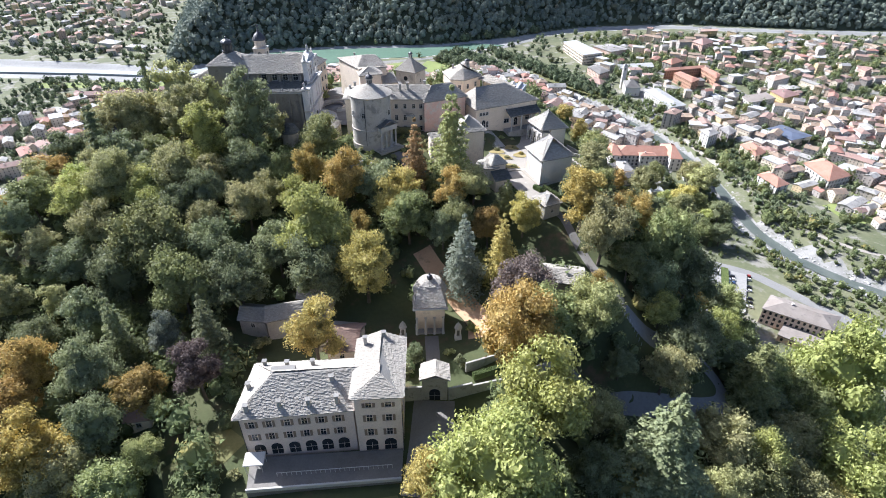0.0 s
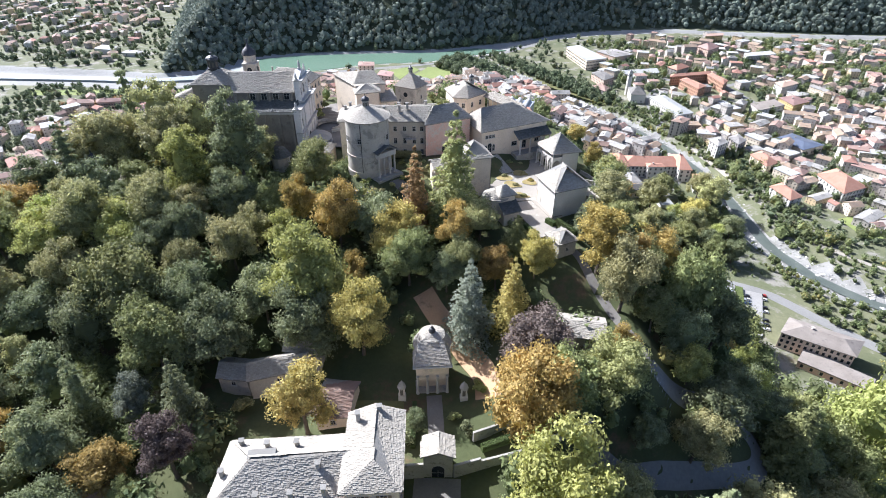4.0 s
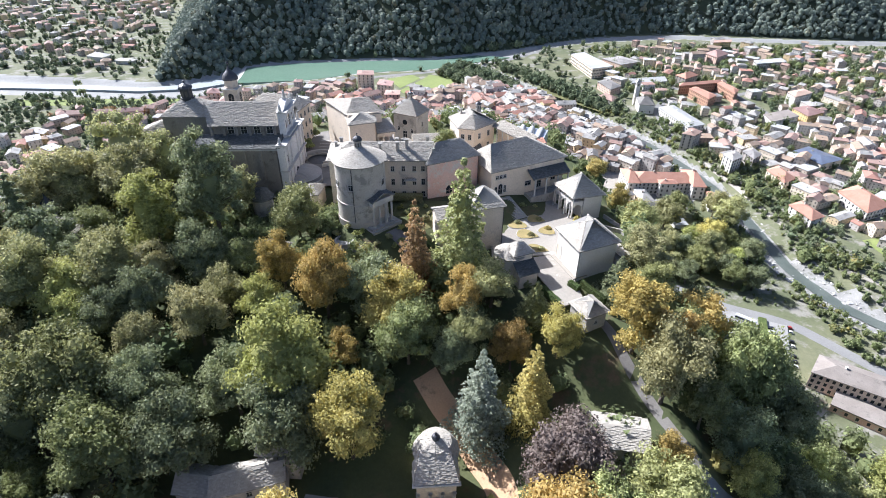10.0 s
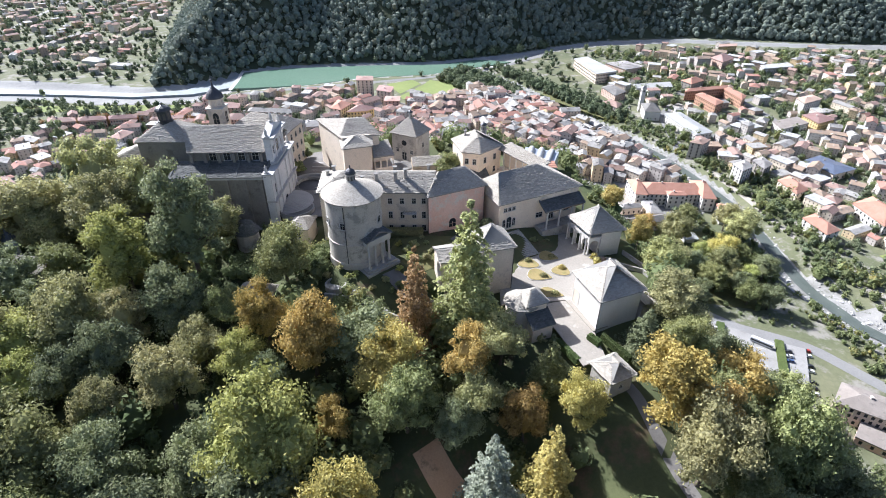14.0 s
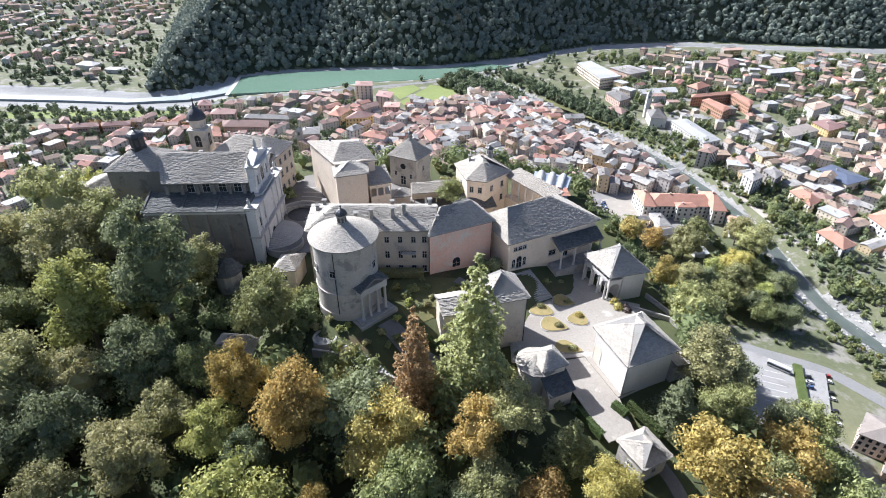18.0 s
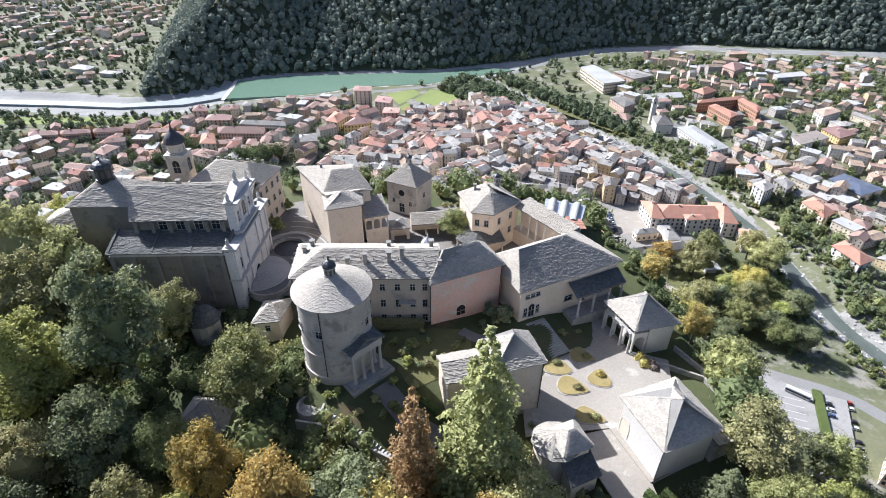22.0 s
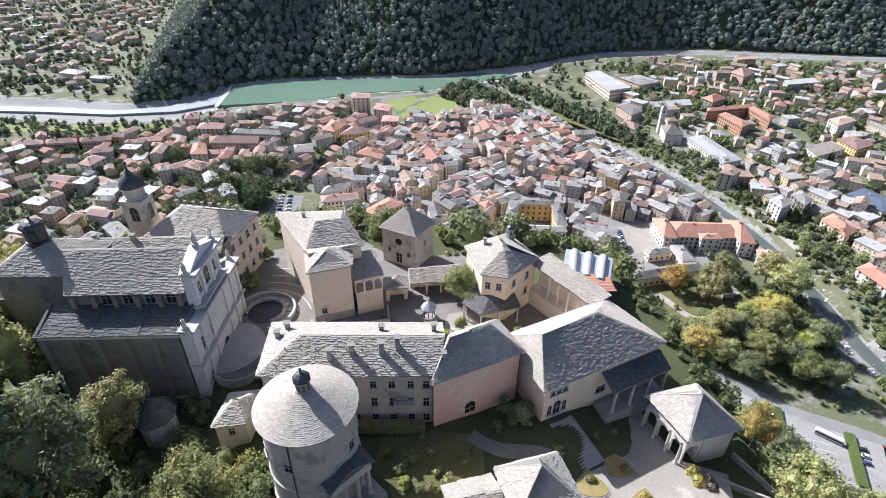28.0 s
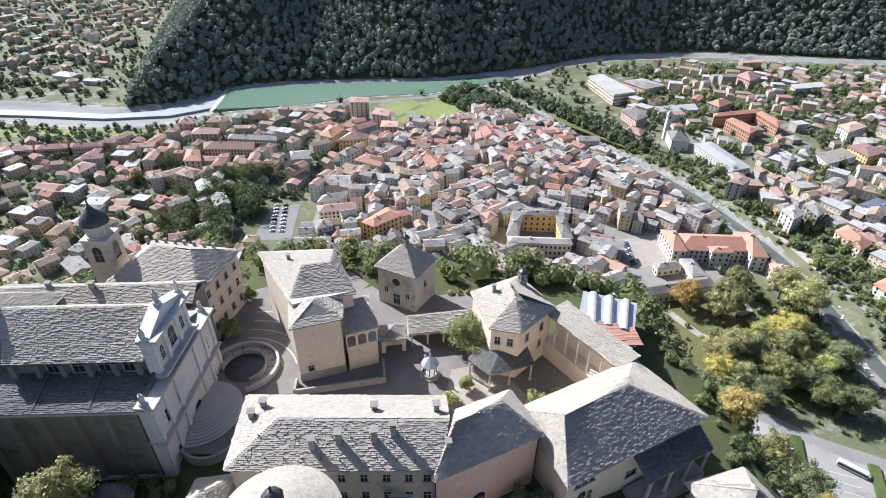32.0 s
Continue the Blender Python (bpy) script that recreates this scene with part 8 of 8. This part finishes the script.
for x, y, s, k in ((6.5, 100.5, 1.1, "lime"), (-9.5, 88.0, 1.3, "dark"), (-45.6, 96.5, 1.5, "olive"), (-48, 60, 1.2, "green"), (-43.5, 57, 1.3, "dark"), (-41, 62, 1.0, "olive"), (0.8, 93.5, 0.9, "green")):
    tree(k, "bush", x, y, s)
leafy_box("hedge", (-22.0, 181.0), (-9.6, 181.2), 1.6, 1.3, 140.0, LEAF["olive"], "loose green shrub row below the windows")
leafy_box("hedge", (29.6, 147.4), (33.6, 140.6), 0.9, 1.1, 135.5)
leafy_box("hedge", (26.6, 147.0), (28.4, 144.6), 1.2, 1.4, 135.5)
leafy_box("hedge", (20.2, 146.6), (23.4, 140.8), 1.0, 1.1, 134.6)
leafy_box("hedge", (-10.4, 165.4), (-4.4, 160.0), 1.3, 1.3, gz(-7.4, 162.5) - 0.2)
leafy_box("hedge", (6.5, 85.5), (24.0, 92.6), 1.1, 1.2, gz(15, 89) - 0.2)
leafy_box("hedge", (-7.4, 86.6), (-7.6, 98.0), 0.9, 1.0, gz(-7.5, 92) - 0.2)
for (ax_, ay_), (bx_, by_) in (((157, 304.5), (144.6, 270.0)), ((183.6, 289.6), (172.8, 262.0))):
    leafy_box("hedge", (ax_, ay_), (bx_, by_), 4.2, 1.5, VAL + 1.0, None, "long clipped green hedge between parking bays", "hedges of the car park", 9)

# steps and walls below the round church
gs = thing("garden_stairs", "dark stone garden stairs below the church porch", "stairs", -13, 162, 137)
for i in range(9):
    bm = bmesh.new()
    x, y = along((-11.2, 160.4), (-14.6, 163.8), i / 8)
    box(bm, x, y, 134.6, 4.2, 0.55, 0.6 + i * 0.17, radians(-45) + math.pi / 2 * 0, 0.02)
    wpart("step", bm, STONE, gs)
ts = thing("terrace_stairs", "pale stone stairs curving along the terrace wall", "stairs", -20, 157, 135)
for i in range(22):
    bm = bmesh.new()
    x, y = along((-26.4, 160.2), (-14.2, 153.6), i / 21)
    box(bm, x, y, gz(x, y) - 0.6, 0.62, 1.8, 0.95 + 0.12 * math.sin(i), math.atan2(-6.6, 12.2), 0.02)
    wpart("step", bm, PALE, ts)
pb = thing("round_basin", "round stone garden basin with a low rim", "basin", -29.0, 161.6, gz(-29, 161.6))
bm = bmesh.new()
g = gz(-29, 161.6)
lathe(bm, -29.0, 161.6, [(2.5, g - 1.5), (2.5, g + 0.7), (2.1, g + 0.7), (2.1, g + 0.15), (0.01, g + 0.12)], 28)
wpart("rim", bm, STONE, pb)
rw = thing("retaining_wall", "old rubble stone retaining wall along the terrace", "wall", -20, 155, 134)
for a, b, h in (((-31, 158.6), (-25, 157.6), 1.6), ((-25, 157.6), (-13.6, 151.8), 1.8), ((-13.6, 151.8), (-6, 156.6), 1.4), ((36.5, 176.6), (45.5, 172.0), 1.2), ((45.5, 172.0), (48.4, 165.2), 1.2), ((42.8, 180.6), (46.6, 173.6), 1.2)):
    L_ = math.hypot(b[0] - a[0], b[1] - a[1])
    x, y = along(a, b, 0.5)
    bm = bmesh.new()
    box(bm, x, y, gz(x, y) - 2.0, L_ + 0.2, 0.45, 2.0 + h, math.atan2(b[1] - a[1], b[0] - a[0]), 0.05)
    wpart("wall", bm, STONE, rw)

# before the basilica: domed apse, low house, pyramid roof
da = thing("domed_apse", "small grey domed chapel at the foot of the basilica", "chapel", -57, 184, 133)
bm = bmesh.new()
lathe(bm, -57, 184.4, [(3.0, 126), (3.0, 138.2), (3.25, 138.3)], 12)
wpart("drum", bm, GREYWALL, da)
# dark slabs paint the basilica's shade on this dome
roof(da, material=DARKSLAB, faces=[f for i in range(10) for f in ([(-57 + 3.4 * math.cos(i * 0.6283), 184.4 + 3.4 * math.sin(i * 0.6283), 138.2), (-57 + 3.4 * math.cos((i + 1) * 0.6283), 184.4 + 3.4 * math.sin((i + 1) * 0.6283), 138.2), (-57 + 1.9 * math.cos((i + 1) * 0.6283), 184.4 + 1.9 * math.sin((i + 1) * 0.6283), 140.4), (-57 + 1.9 * math.cos(i * 0.6283), 184.4 + 1.9 * math.sin(i * 0.6283), 140.4)], [(-57 + 1.9 * math.cos(i * 0.6283), 184.4 + 1.9 * math.sin(i * 0.6283), 140.4), (-57 + 1.9 * math.cos((i + 1) * 0.6283), 184.4 + 1.9 * math.sin((i + 1) * 0.6283), 140.4), (-57, 184.4, 141.2)])])
for name, label, q, z0, ze, zr, wm in (("low_house", "low slab-roofed house between the two churches", [(-44.8, 179.6), (-39.2, 180.6), (-38.4, 188.0), (-44.2, 187.0)], 130, 141.0, 143.0, CREAM), ("gate_pavilion", "small pavilion with a blue-grey pyramid roof", [(-53.4, 158.8), (-44.2, 158.0), (-43.2, 165.2), (-52.4, 166.0)], 126, 134.6, 138.0, GREYWALL), ("west_chapel", "white chapel with a stone slab roof among the trees", [(-113.4, 165.4), (-102.4, 166.2), (-102.0, 173.4), (-112.8, 174.0)], 122, 136.2, 139.2, WHITE)):
    c, w_ = chapel(name, label, q, z0, ze, [((q[0][0] + q[2][0]) / 2 - 0.4, (q[0][1] + q[2][1]) / 2, zr), ((q[0][0] + q[2][0]) / 2 + 0.4, (q[0][1] + q[2][1]) / 2, zr)], wm, 0.4)
    window(c, w_[0], w_[1], 0.5, ze - 2.6, 0.9, 1.4)
wt = thing("west_turret", "small white turret with a dark cap among the trees", "turret", -115, 176.5, 128)
bm = bmesh.new()
lathe(bm, -115, 176.5, [(1.3, 124), (1.3, 139.6), (1.6, 139.7), (1.6, 139.9)], 10)
wpart("drum", bm, WHITE, wt)
bm = bmesh.new()
lathe(bm, -115, 176.5, [(1.75, 139.85), (1.0, 140.9), (0.3, 141.8), (0.1, 142.6), (0.01, 143.2)], 10)
wpart("cap", bm, COPPER, wt)

# the forecourt of the basilica: round stairwell, half-round steps, setts in arcs
rsw = thing("round_stairwell", "round sunken stairwell with a stone parapet", "stairwell", -46.2, 213.4, 137.3)
bm = bmesh.new()
lathe(bm, -46.2, 213.4, [(6.6, 137.2), (6.6, 138.3), (6.1, 138.3), (6.1, 137.36)], 36, radians(-70), radians(220))
wpart("parapet", bm, PALE, rsw)
bm = bmesh.new()
lathe(bm, -46.2, 213.4, [(4.3, 137.2), (4.3, 138.2), (3.9, 138.2), (3.9, 137.36)], 36, radians(-60), radians(200))
wpart("parapet", bm, STONE, rsw)
for i in range(12):
    t0 = radians(-60 + 260 * i / 12)
    bm = bmesh.new()
    lathe(bm, -46.2, 213.4, [(4.35, 137.32), (4.35, 137.42 + 0.03 * (i % 2)), (6.05, 137.42 + 0.03 * (i % 2)), (6.05, 137.32)], 3, t0, t0 + radians(19))
    wpart("step", bm, STONE, rsw)
# Dark disc at court level paints the shade down the stairwell
bm = bmesh.new()
lathe(bm, -46.2, 213.4, [(3.8, 137.34), (0.02, 137.36)], 30)
wpart("well_floor", bm, IRON, rsw, "dark sunken floor")
hr = thing("half_round_steps", "pale half-round steps before the basilica doors", "stairs", -49, 202, 137.3)
for i in range(9):
    r = 7.4 - 0.62 * i
    bm = bmesh.new()
    lathe(bm, -50.6, 202.4, [(r, 137.0), (r, 137.45 + 0.16 * i), (0.02, 137.45 + 0.16 * i)], 20, radians(-90), radians(90))
    wpart("step", bm, PALE, hr)
bm = bmesh.new()
lathe(bm, -46.6, 197.2, [(4.9, 136.5), (4.9, 138.4), (4.5, 138.4), (4.5, 137.4)], 24, radians(-140), radians(30))
wpart("parapet", bm, STONE, hr)
for r in (8.6, 11.2, 13.8, 16.6, 19.6):
    bm = bmesh.new()
    lathe(bm, -47, 210.5, [(r, 137.2), (r, 137.325), (r + 0.3, 137.325), (r + 0.3, 137.2)], 30, radians(22), radians(96))
    tagged(new("pavement_arc", from_bm(bm, "pavement_arc", PALE)), "pale setts laid in an arc across the court", "pavement", "", "structure")

# paths and lawns on the lower terrace
strip("path_litter", [(-7, 127), (-4, 122), (0.8, 117), (4.5, 110.5), (8.5, 104.5), (8.5, 98)], 5.5, DIRT, 0.12, 1.5, "path covered in orange leaf litter", "path")
strip("path_gate", [(-2.2, 84.5), (-3.4, 100)], 3.4, COBBLE, 0.12, 1.5, "paved walk from the gatehouse to the chapel", "path")
strip("yard_villa", [(-3.5, 58), (-2.5, 70), (-2.2, 80)], 9, COBBLE, 0.1, 2, "cobbled yard beside the villa", "yard")
strip("lawn_villa", [(-15, 86), (-15.5, 98)], 11, GRASS, 0.08, 2, "lawn behind the villa", "lawn")
strip("lawn_terrace", [(-56, 62), (-48, 66), (-44, 72)], 8, GRASS, 0.08, 2, "bright lawn beside the villa", "lawn")
strip("lawn_front", [(-38, 52), (-20, 53), (-8, 55)], 7, GRASS, 0.08, 2, "shaded lawn before the villa", "lawn")
strip("path_lane", [(29, 143), (33.5, 134.5), (35, 128), (37, 124), (40, 117), (43.5, 109), (46, 104)], 2.4, COBBLE, 0.12, 1.5, "steep cobbled lane down the hill", "path")
strip("road_hairpin", HAIRPIN, 4.6, ASPHALT, 0.25, 1.5, "narrow asphalt road winding down the slope")
strip("lawn_bank", [(46, 108), (52, 105.5), (60, 108.5)], 5, GRASS, 0.2, 2, "sunlit grass bank above the road", "lawn")
rp = thing("railing", "pale metal railing along the lane", "railing", 40, 110, gz(40, 110))
for i in range(14):
    x, y = along((41.0, 106), (48.6, 98), i / 13)
    bm = bmesh.new()
    tube(bm, x, y, gz(x, y) - 0.2, 0.05, 0.05, 1.4, 6)
    wpart("post", bm, SHEET, rp)

# ---- vehicles ----


def paint(name, c):
    m = mat(name, c, tuple(v * 1.08 for v in c), 1.0, 0.35, 0.0)
    m.node_tree.nodes["Principled BSDF"].inputs["Coat Weight"].default_value = 0.6
    return m


PAINTS = [paint("white_car_paint", (0.75, 0.75, 0.74)), paint("black_car_paint", (0.025, 0.025, 0.03)), paint("silver_car_paint", (0.45, 0.46, 0.48)), paint("blue_car_paint", (0.05, 0.09, 0.2)), paint("red_car_paint", (0.35, 0.04, 0.03))]
TYRE = mat("tyre_rubber", (0.02, 0.02, 0.02), (0.03, 0.03, 0.03), 3.0, 0.9, 0.1)
PAINT_WORDS = ("white", "black", "silver", "blue", "red")


def car_body(long=4.3, wide=1.75):
    bm = bmesh.new()
    prof = [(-0.5, 0.3), (-0.5, 0.72), (-0.47, 0.85), (-0.22, 0.92), (-0.14, 0.95), (0.3, 0.97), (0.48, 0.88), (0.5, 0.6), (0.5, 0.3)]
    s = [[bm.verts.new((x * long, y * wide / 2, z)) for x, z in prof] for y in (-1, 1)]
    n = len(prof)
    bm.faces.new(s[0]), bm.faces.new(s[1][::-1])
    for i in range(n):
        j = (i + 1) % n
        bm.faces.new((s[0][i], s[1][i], s[1][j], s[0][j]))
    bmesh.ops.bevel(bm, geom=bm.edges[:], offset=0.06, segments=1, affect='EDGES', clamp_overlap=True)
    return bm


def car_cabin(long=4.3, wide=1.75):
    bm = bmesh.new()
    lo = [(-0.22 * long, 0.9), (0.4 * long, 0.92), (0.33 * long, 1.42), (-0.04 * long, 1.44)]
    s = [[bm.verts.new((x, y * wide / 2 * (0.94 if z < 1 else 0.76), z)) for x, z in lo] for y in (-1, 1)]
    bm.faces.new(s[0]), bm.faces.new(s[1][::-1])
    for i in range(4):
        j = (i + 1) % 4
        bm.faces.new((s[0][i], s[1][i], s[1][j], s[0][j]))
    return bm


CARS = []
wheel_bm = bmesh.new()
bmesh.ops.create_cone(wheel_bm, cap_ends=True, segments=12, radius1=0.32, radius2=0.32, depth=0.2, matrix=Matrix.Rotation(math.pi / 2, 4, 'X'))
WHEEL = from_bm(wheel_bm, "wheel", TYRE)
for pm, word in zip(PAINTS, PAINT_WORDS):
    body, cab = from_bm(car_body(), "body", pm), from_bm(car_cabin(), "windows", DARKPANE)
    top = bmesh.new()
    box(top, 0.62, 0, 1.42, 1.62, 1.3, 0.06, 0, 0.02)
    CARS.append((word, body, cab, from_bm(top, "car_roof", pm)))


def car(k, x, y, a, z, group="parked cars"):
    word, body, cab, top = CARS[k]
    o = new("car")
    o.location, o.rotation_euler = (x, y, z), (0, 0, a)
    tagged(o, word + " parked car with dark windows on asphalt", "car", group)
    obj("body", body, o), obj("cabin", cab, o), obj("car_roof", top, o)
    for wx in (-1.35, 1.35):
        for wy in (-0.8, 0.8):
            obj("wheel", WHEEL, o).location = (wx, wy, 0.32)


cr = random.Random(9)
PZ = VAL + 1.12
for i in range(9):
    x, y = along((151.6, 300.0), (143.4, 278.0), i / 8)
    car(cr.choice((1, 1, 3, 0, 2, 1)), x, y, -0.32, PZ)
for x, y in ((136.6, 304.3), (135.8, 300.2), (134.8, 296.2), (184.5, 281.2), (183.2, 277.6), (181.8, 274.0)):
    car(cr.choice((1, 0, 3)), x, y, -0.36, PZ)
for i in range(9):
    if i not in (2, 5):
        x, y = along((196, 283), (183, 252), i / 8)
        car(cr.choice((0, 0, 2, 1, 4)), x, y, -0.38, PZ if inside(np.array([x]), np.array([y]), [(124, 338), (134, 322), (158, 304), (176, 292), (196, 284), (178, 246), (160, 238), (146, 252), (130, 268), (124, 296)])[0] else gz(x, y))
for i in range(16):
    x, y = along((-139, 482), (-146, 522), (i // 2) / 7)
    car(cr.choice((0, 0, 2, 1)), x + 7 * (i % 2), y, 0.1, VAL + 0.2, "cars in the town lot")
for i in range(10):
    x, y = along((121, 446), (123, 474), i / 9)
    car(cr.choice((0, 2, 1, 3)), x, y, 0.4, VAL + 0.2, "cars on the town square")
bus = thing("bus", "white and dark coach parked in a marked bay", "bus", 172.6, 287.2, PZ)
ba = math.atan2(-7.0, 8.5)
bm = bmesh.new()
box(bm, 172.6, 287.2, PZ + 0.35, 11.6, 2.5, 2.75, ba, 0.18)
wpart("body", bm, PAINTS[2], bus)
bm = bmesh.new()
box(bm, 172.6, 287.2, PZ + 1.4, 11.2, 2.56, 0.95, ba)
wpart("window_band", bm, DARKPANE, bus)
bm = bmesh.new()
box(bm, 172.6, 287.2, PZ + 3.08, 10.6, 2.0, 0.12, ba, 0.04)
wpart("bus_roof", bm, PAINTS[0], bus)
for u in (-3.6, 3.6):
    for v in (-1.1, 1.1):
        w = obj("wheel", WHEEL, None)
        w.matrix_world = Matrix.Translation((172.6 + u * math.cos(ba) - v * math.sin(ba), 287.2 + u * math.sin(ba) + v * math.cos(ba), PZ + 0.42)) @ Matrix.Rotation(ba, 4, 'Z') @ Matrix.Diagonal((1.35, 1.35, 1.35, 1))
        hang(w, bus)
LINE = mat("white_road_paint", (0.68, 0.67, 0.63), (0.74, 0.73, 0.7), 2.0, 0.8, 0.05)
for i in range(9):
    x, y = along((168.0, 285.0), (156.0, 251.0), i / 8)
    bm = bmesh.new()
    box(bm, x, y, PZ - 0.02, 11.5, 0.16, 0.03, ba + 0.35)
    tagged(new("parking_line", from_bm(bm, "parking_line", LINE)), "white painted bay line on asphalt", "road marking", "", "structure")

pl_ = thing("power_line", "thin dark overhead cables crossing the valley", "cable", 300, 800, 120)
for k in range(3):
    a_, b_ = Vector((196 + 5 * k, 735, 137 + 2 * k)), Vector((440 + 4 * k, 890, 36 + 2 * k))
    bm = bmesh.new()
    run = [a_.lerp(b_, i / 24) - Vector((0, 0, 5 * math.sin(math.pi * i / 24))) for i in range(-6, 25)]
    side, lift_ = Vector((0.16, 0, 0)), Vector((0, 0, 0.16))
    rings_ = [[bm.verts.new(p + o) for o in (side, lift_, -side, -lift_)] for p in run]
    for p, q in zip(rings_, rings_[1:]):
        for i in range(4):
            bm.faces.new((p[i], p[(i + 1) % 4], q[(i + 1) % 4], q[i]))
    wpart("cable", bm, IRON, pl_)

# ---- trees and rows in the valley that stand out ----
vr = random.Random(3)
AVENUE = mat("avenue_canopy", (0.33, 0.2, 0.1), (0.4, 0.25, 0.12), 0.08, 0.9, 0.0, 6.0, island=0.2, leaf=0.35)
KNOLL = mat("knoll_canopy", (0.085, 0.12, 0.055), (0.14, 0.16, 0.07), 0.08, 0.9, 0.0, 6.0, island=0.25, leaf=0.35)
wood("avenue_trees", "avenue of rusty autumn trees along a street", np.array([(*along((-440, 613), (-288, 637), i / 21), VAL) for i in range(22)]), 4.0, 120, AVENUE, 0.17)
kn = [(x, y, VAL) for x, y in ((-330, 608), (-322, 590), (-312, 575), (-300, 560), (-285, 545), (-276, 556), (-296, 590), (-268, 600), (-262, 590), (-318, 560))]
kn += [(vr.uniform(-226, -158), vr.uniform(452, 572), VAL + 2) for _ in range(75)]
wood("knoll_trees", "dark trees on a knoll and in a town park", np.array(kn), 6.0, 200, KNOLL, 0.13)
ft = scatter(420, 84, 330, 60, 235, lambda x, y: (ground_z(x, y) < 30) & ~inside(x, y, [(172, 205), (212, 180), (236, 234), (186, 262)]) & (seg_dist(x, y, BROOK) > 14), 41)
wood("slope_foot_woods", "mixed green and yellow woods at the foot of the hill", ft, 4.6, 150, SLOPE, 0.16)
gt = scatter(1000, 225, 680, 340, 960, lambda x, y: clear(x, y, 8) & ~inside(x, y, [(280, 650), (372, 650), (372, 750), (280, 750)]), 43)
wood("garden_trees", "large garden trees in the eastern quarter", gt, 4.2, 70, SLOPE, 0.2)
sb = scatter(3600, 44, 128, 140, 390, lambda x, y: (ground_z(x, y) < 126) & (ground_z(x, y) > 5) & (seg_dist(x, y, ((109, 432), (110, 397), (113, 371), (118, 347), (124, 324), (130, 306))) > 6) & (~inside(x, y, BUILT) | inside(x, y, [(46.5, 186), (70, 186), (70, 300), (30, 262), (39, 238)])) & (y > 120 + 0.35 * x), 51)
wood("slope_shrubs", "bushes and ivy covering the steep bank", sb, 1.4, 44, SLOPE, 0.24)
pk = scatter(160, 124, 216, 300, 405, lambda x, y: (ground_z(x, y) < 22) & (seg_dist(x, y, ((120, 360), (126, 345), (134, 327), (153, 314), (164, 303), (186, 293), (200, 286))) > 6) & (seg_dist(x, y, BROOK) > 13), 61)
wood("park_shrubs", "shrubs and young trees of the park", pk, 1.3, 60, SLOPE, 0.2)
gr = random.Random(12)
GARDEN = ((-19, 163), (-12, 152), (0, 156), (0, 176), (-8, 180), (-16, 172))
made = 0
for k in range(400):
    x, y = gr.uniform(-19, 0), gr.uniform(152, 180)
    if made >= 24 or not inside(np.array([x]), np.array([y]), GARDEN)[0] or math.hypot(x + 25.2, y - 171.8) < 11 or (x > -8 and 158 < y < 171):
        continue
    tree(gr.choice(("green", "olive", "dark", "lime", "green")), "bush", round(x, 1), round(y, 1), gr.uniform(0.45, 0.8))
    made += 1
hx = scatter(170, 33, 49, 196, 248, lambda x, y: (x > 39.6 - (y - 204) * 0.16) & (x < 50 - (y - 196) * 0.2), 81)
wood("terrace_shrubs", "low bushes on the terrace edge behind the hall", hx, 1.0, 50, SLOPE, 0.26)
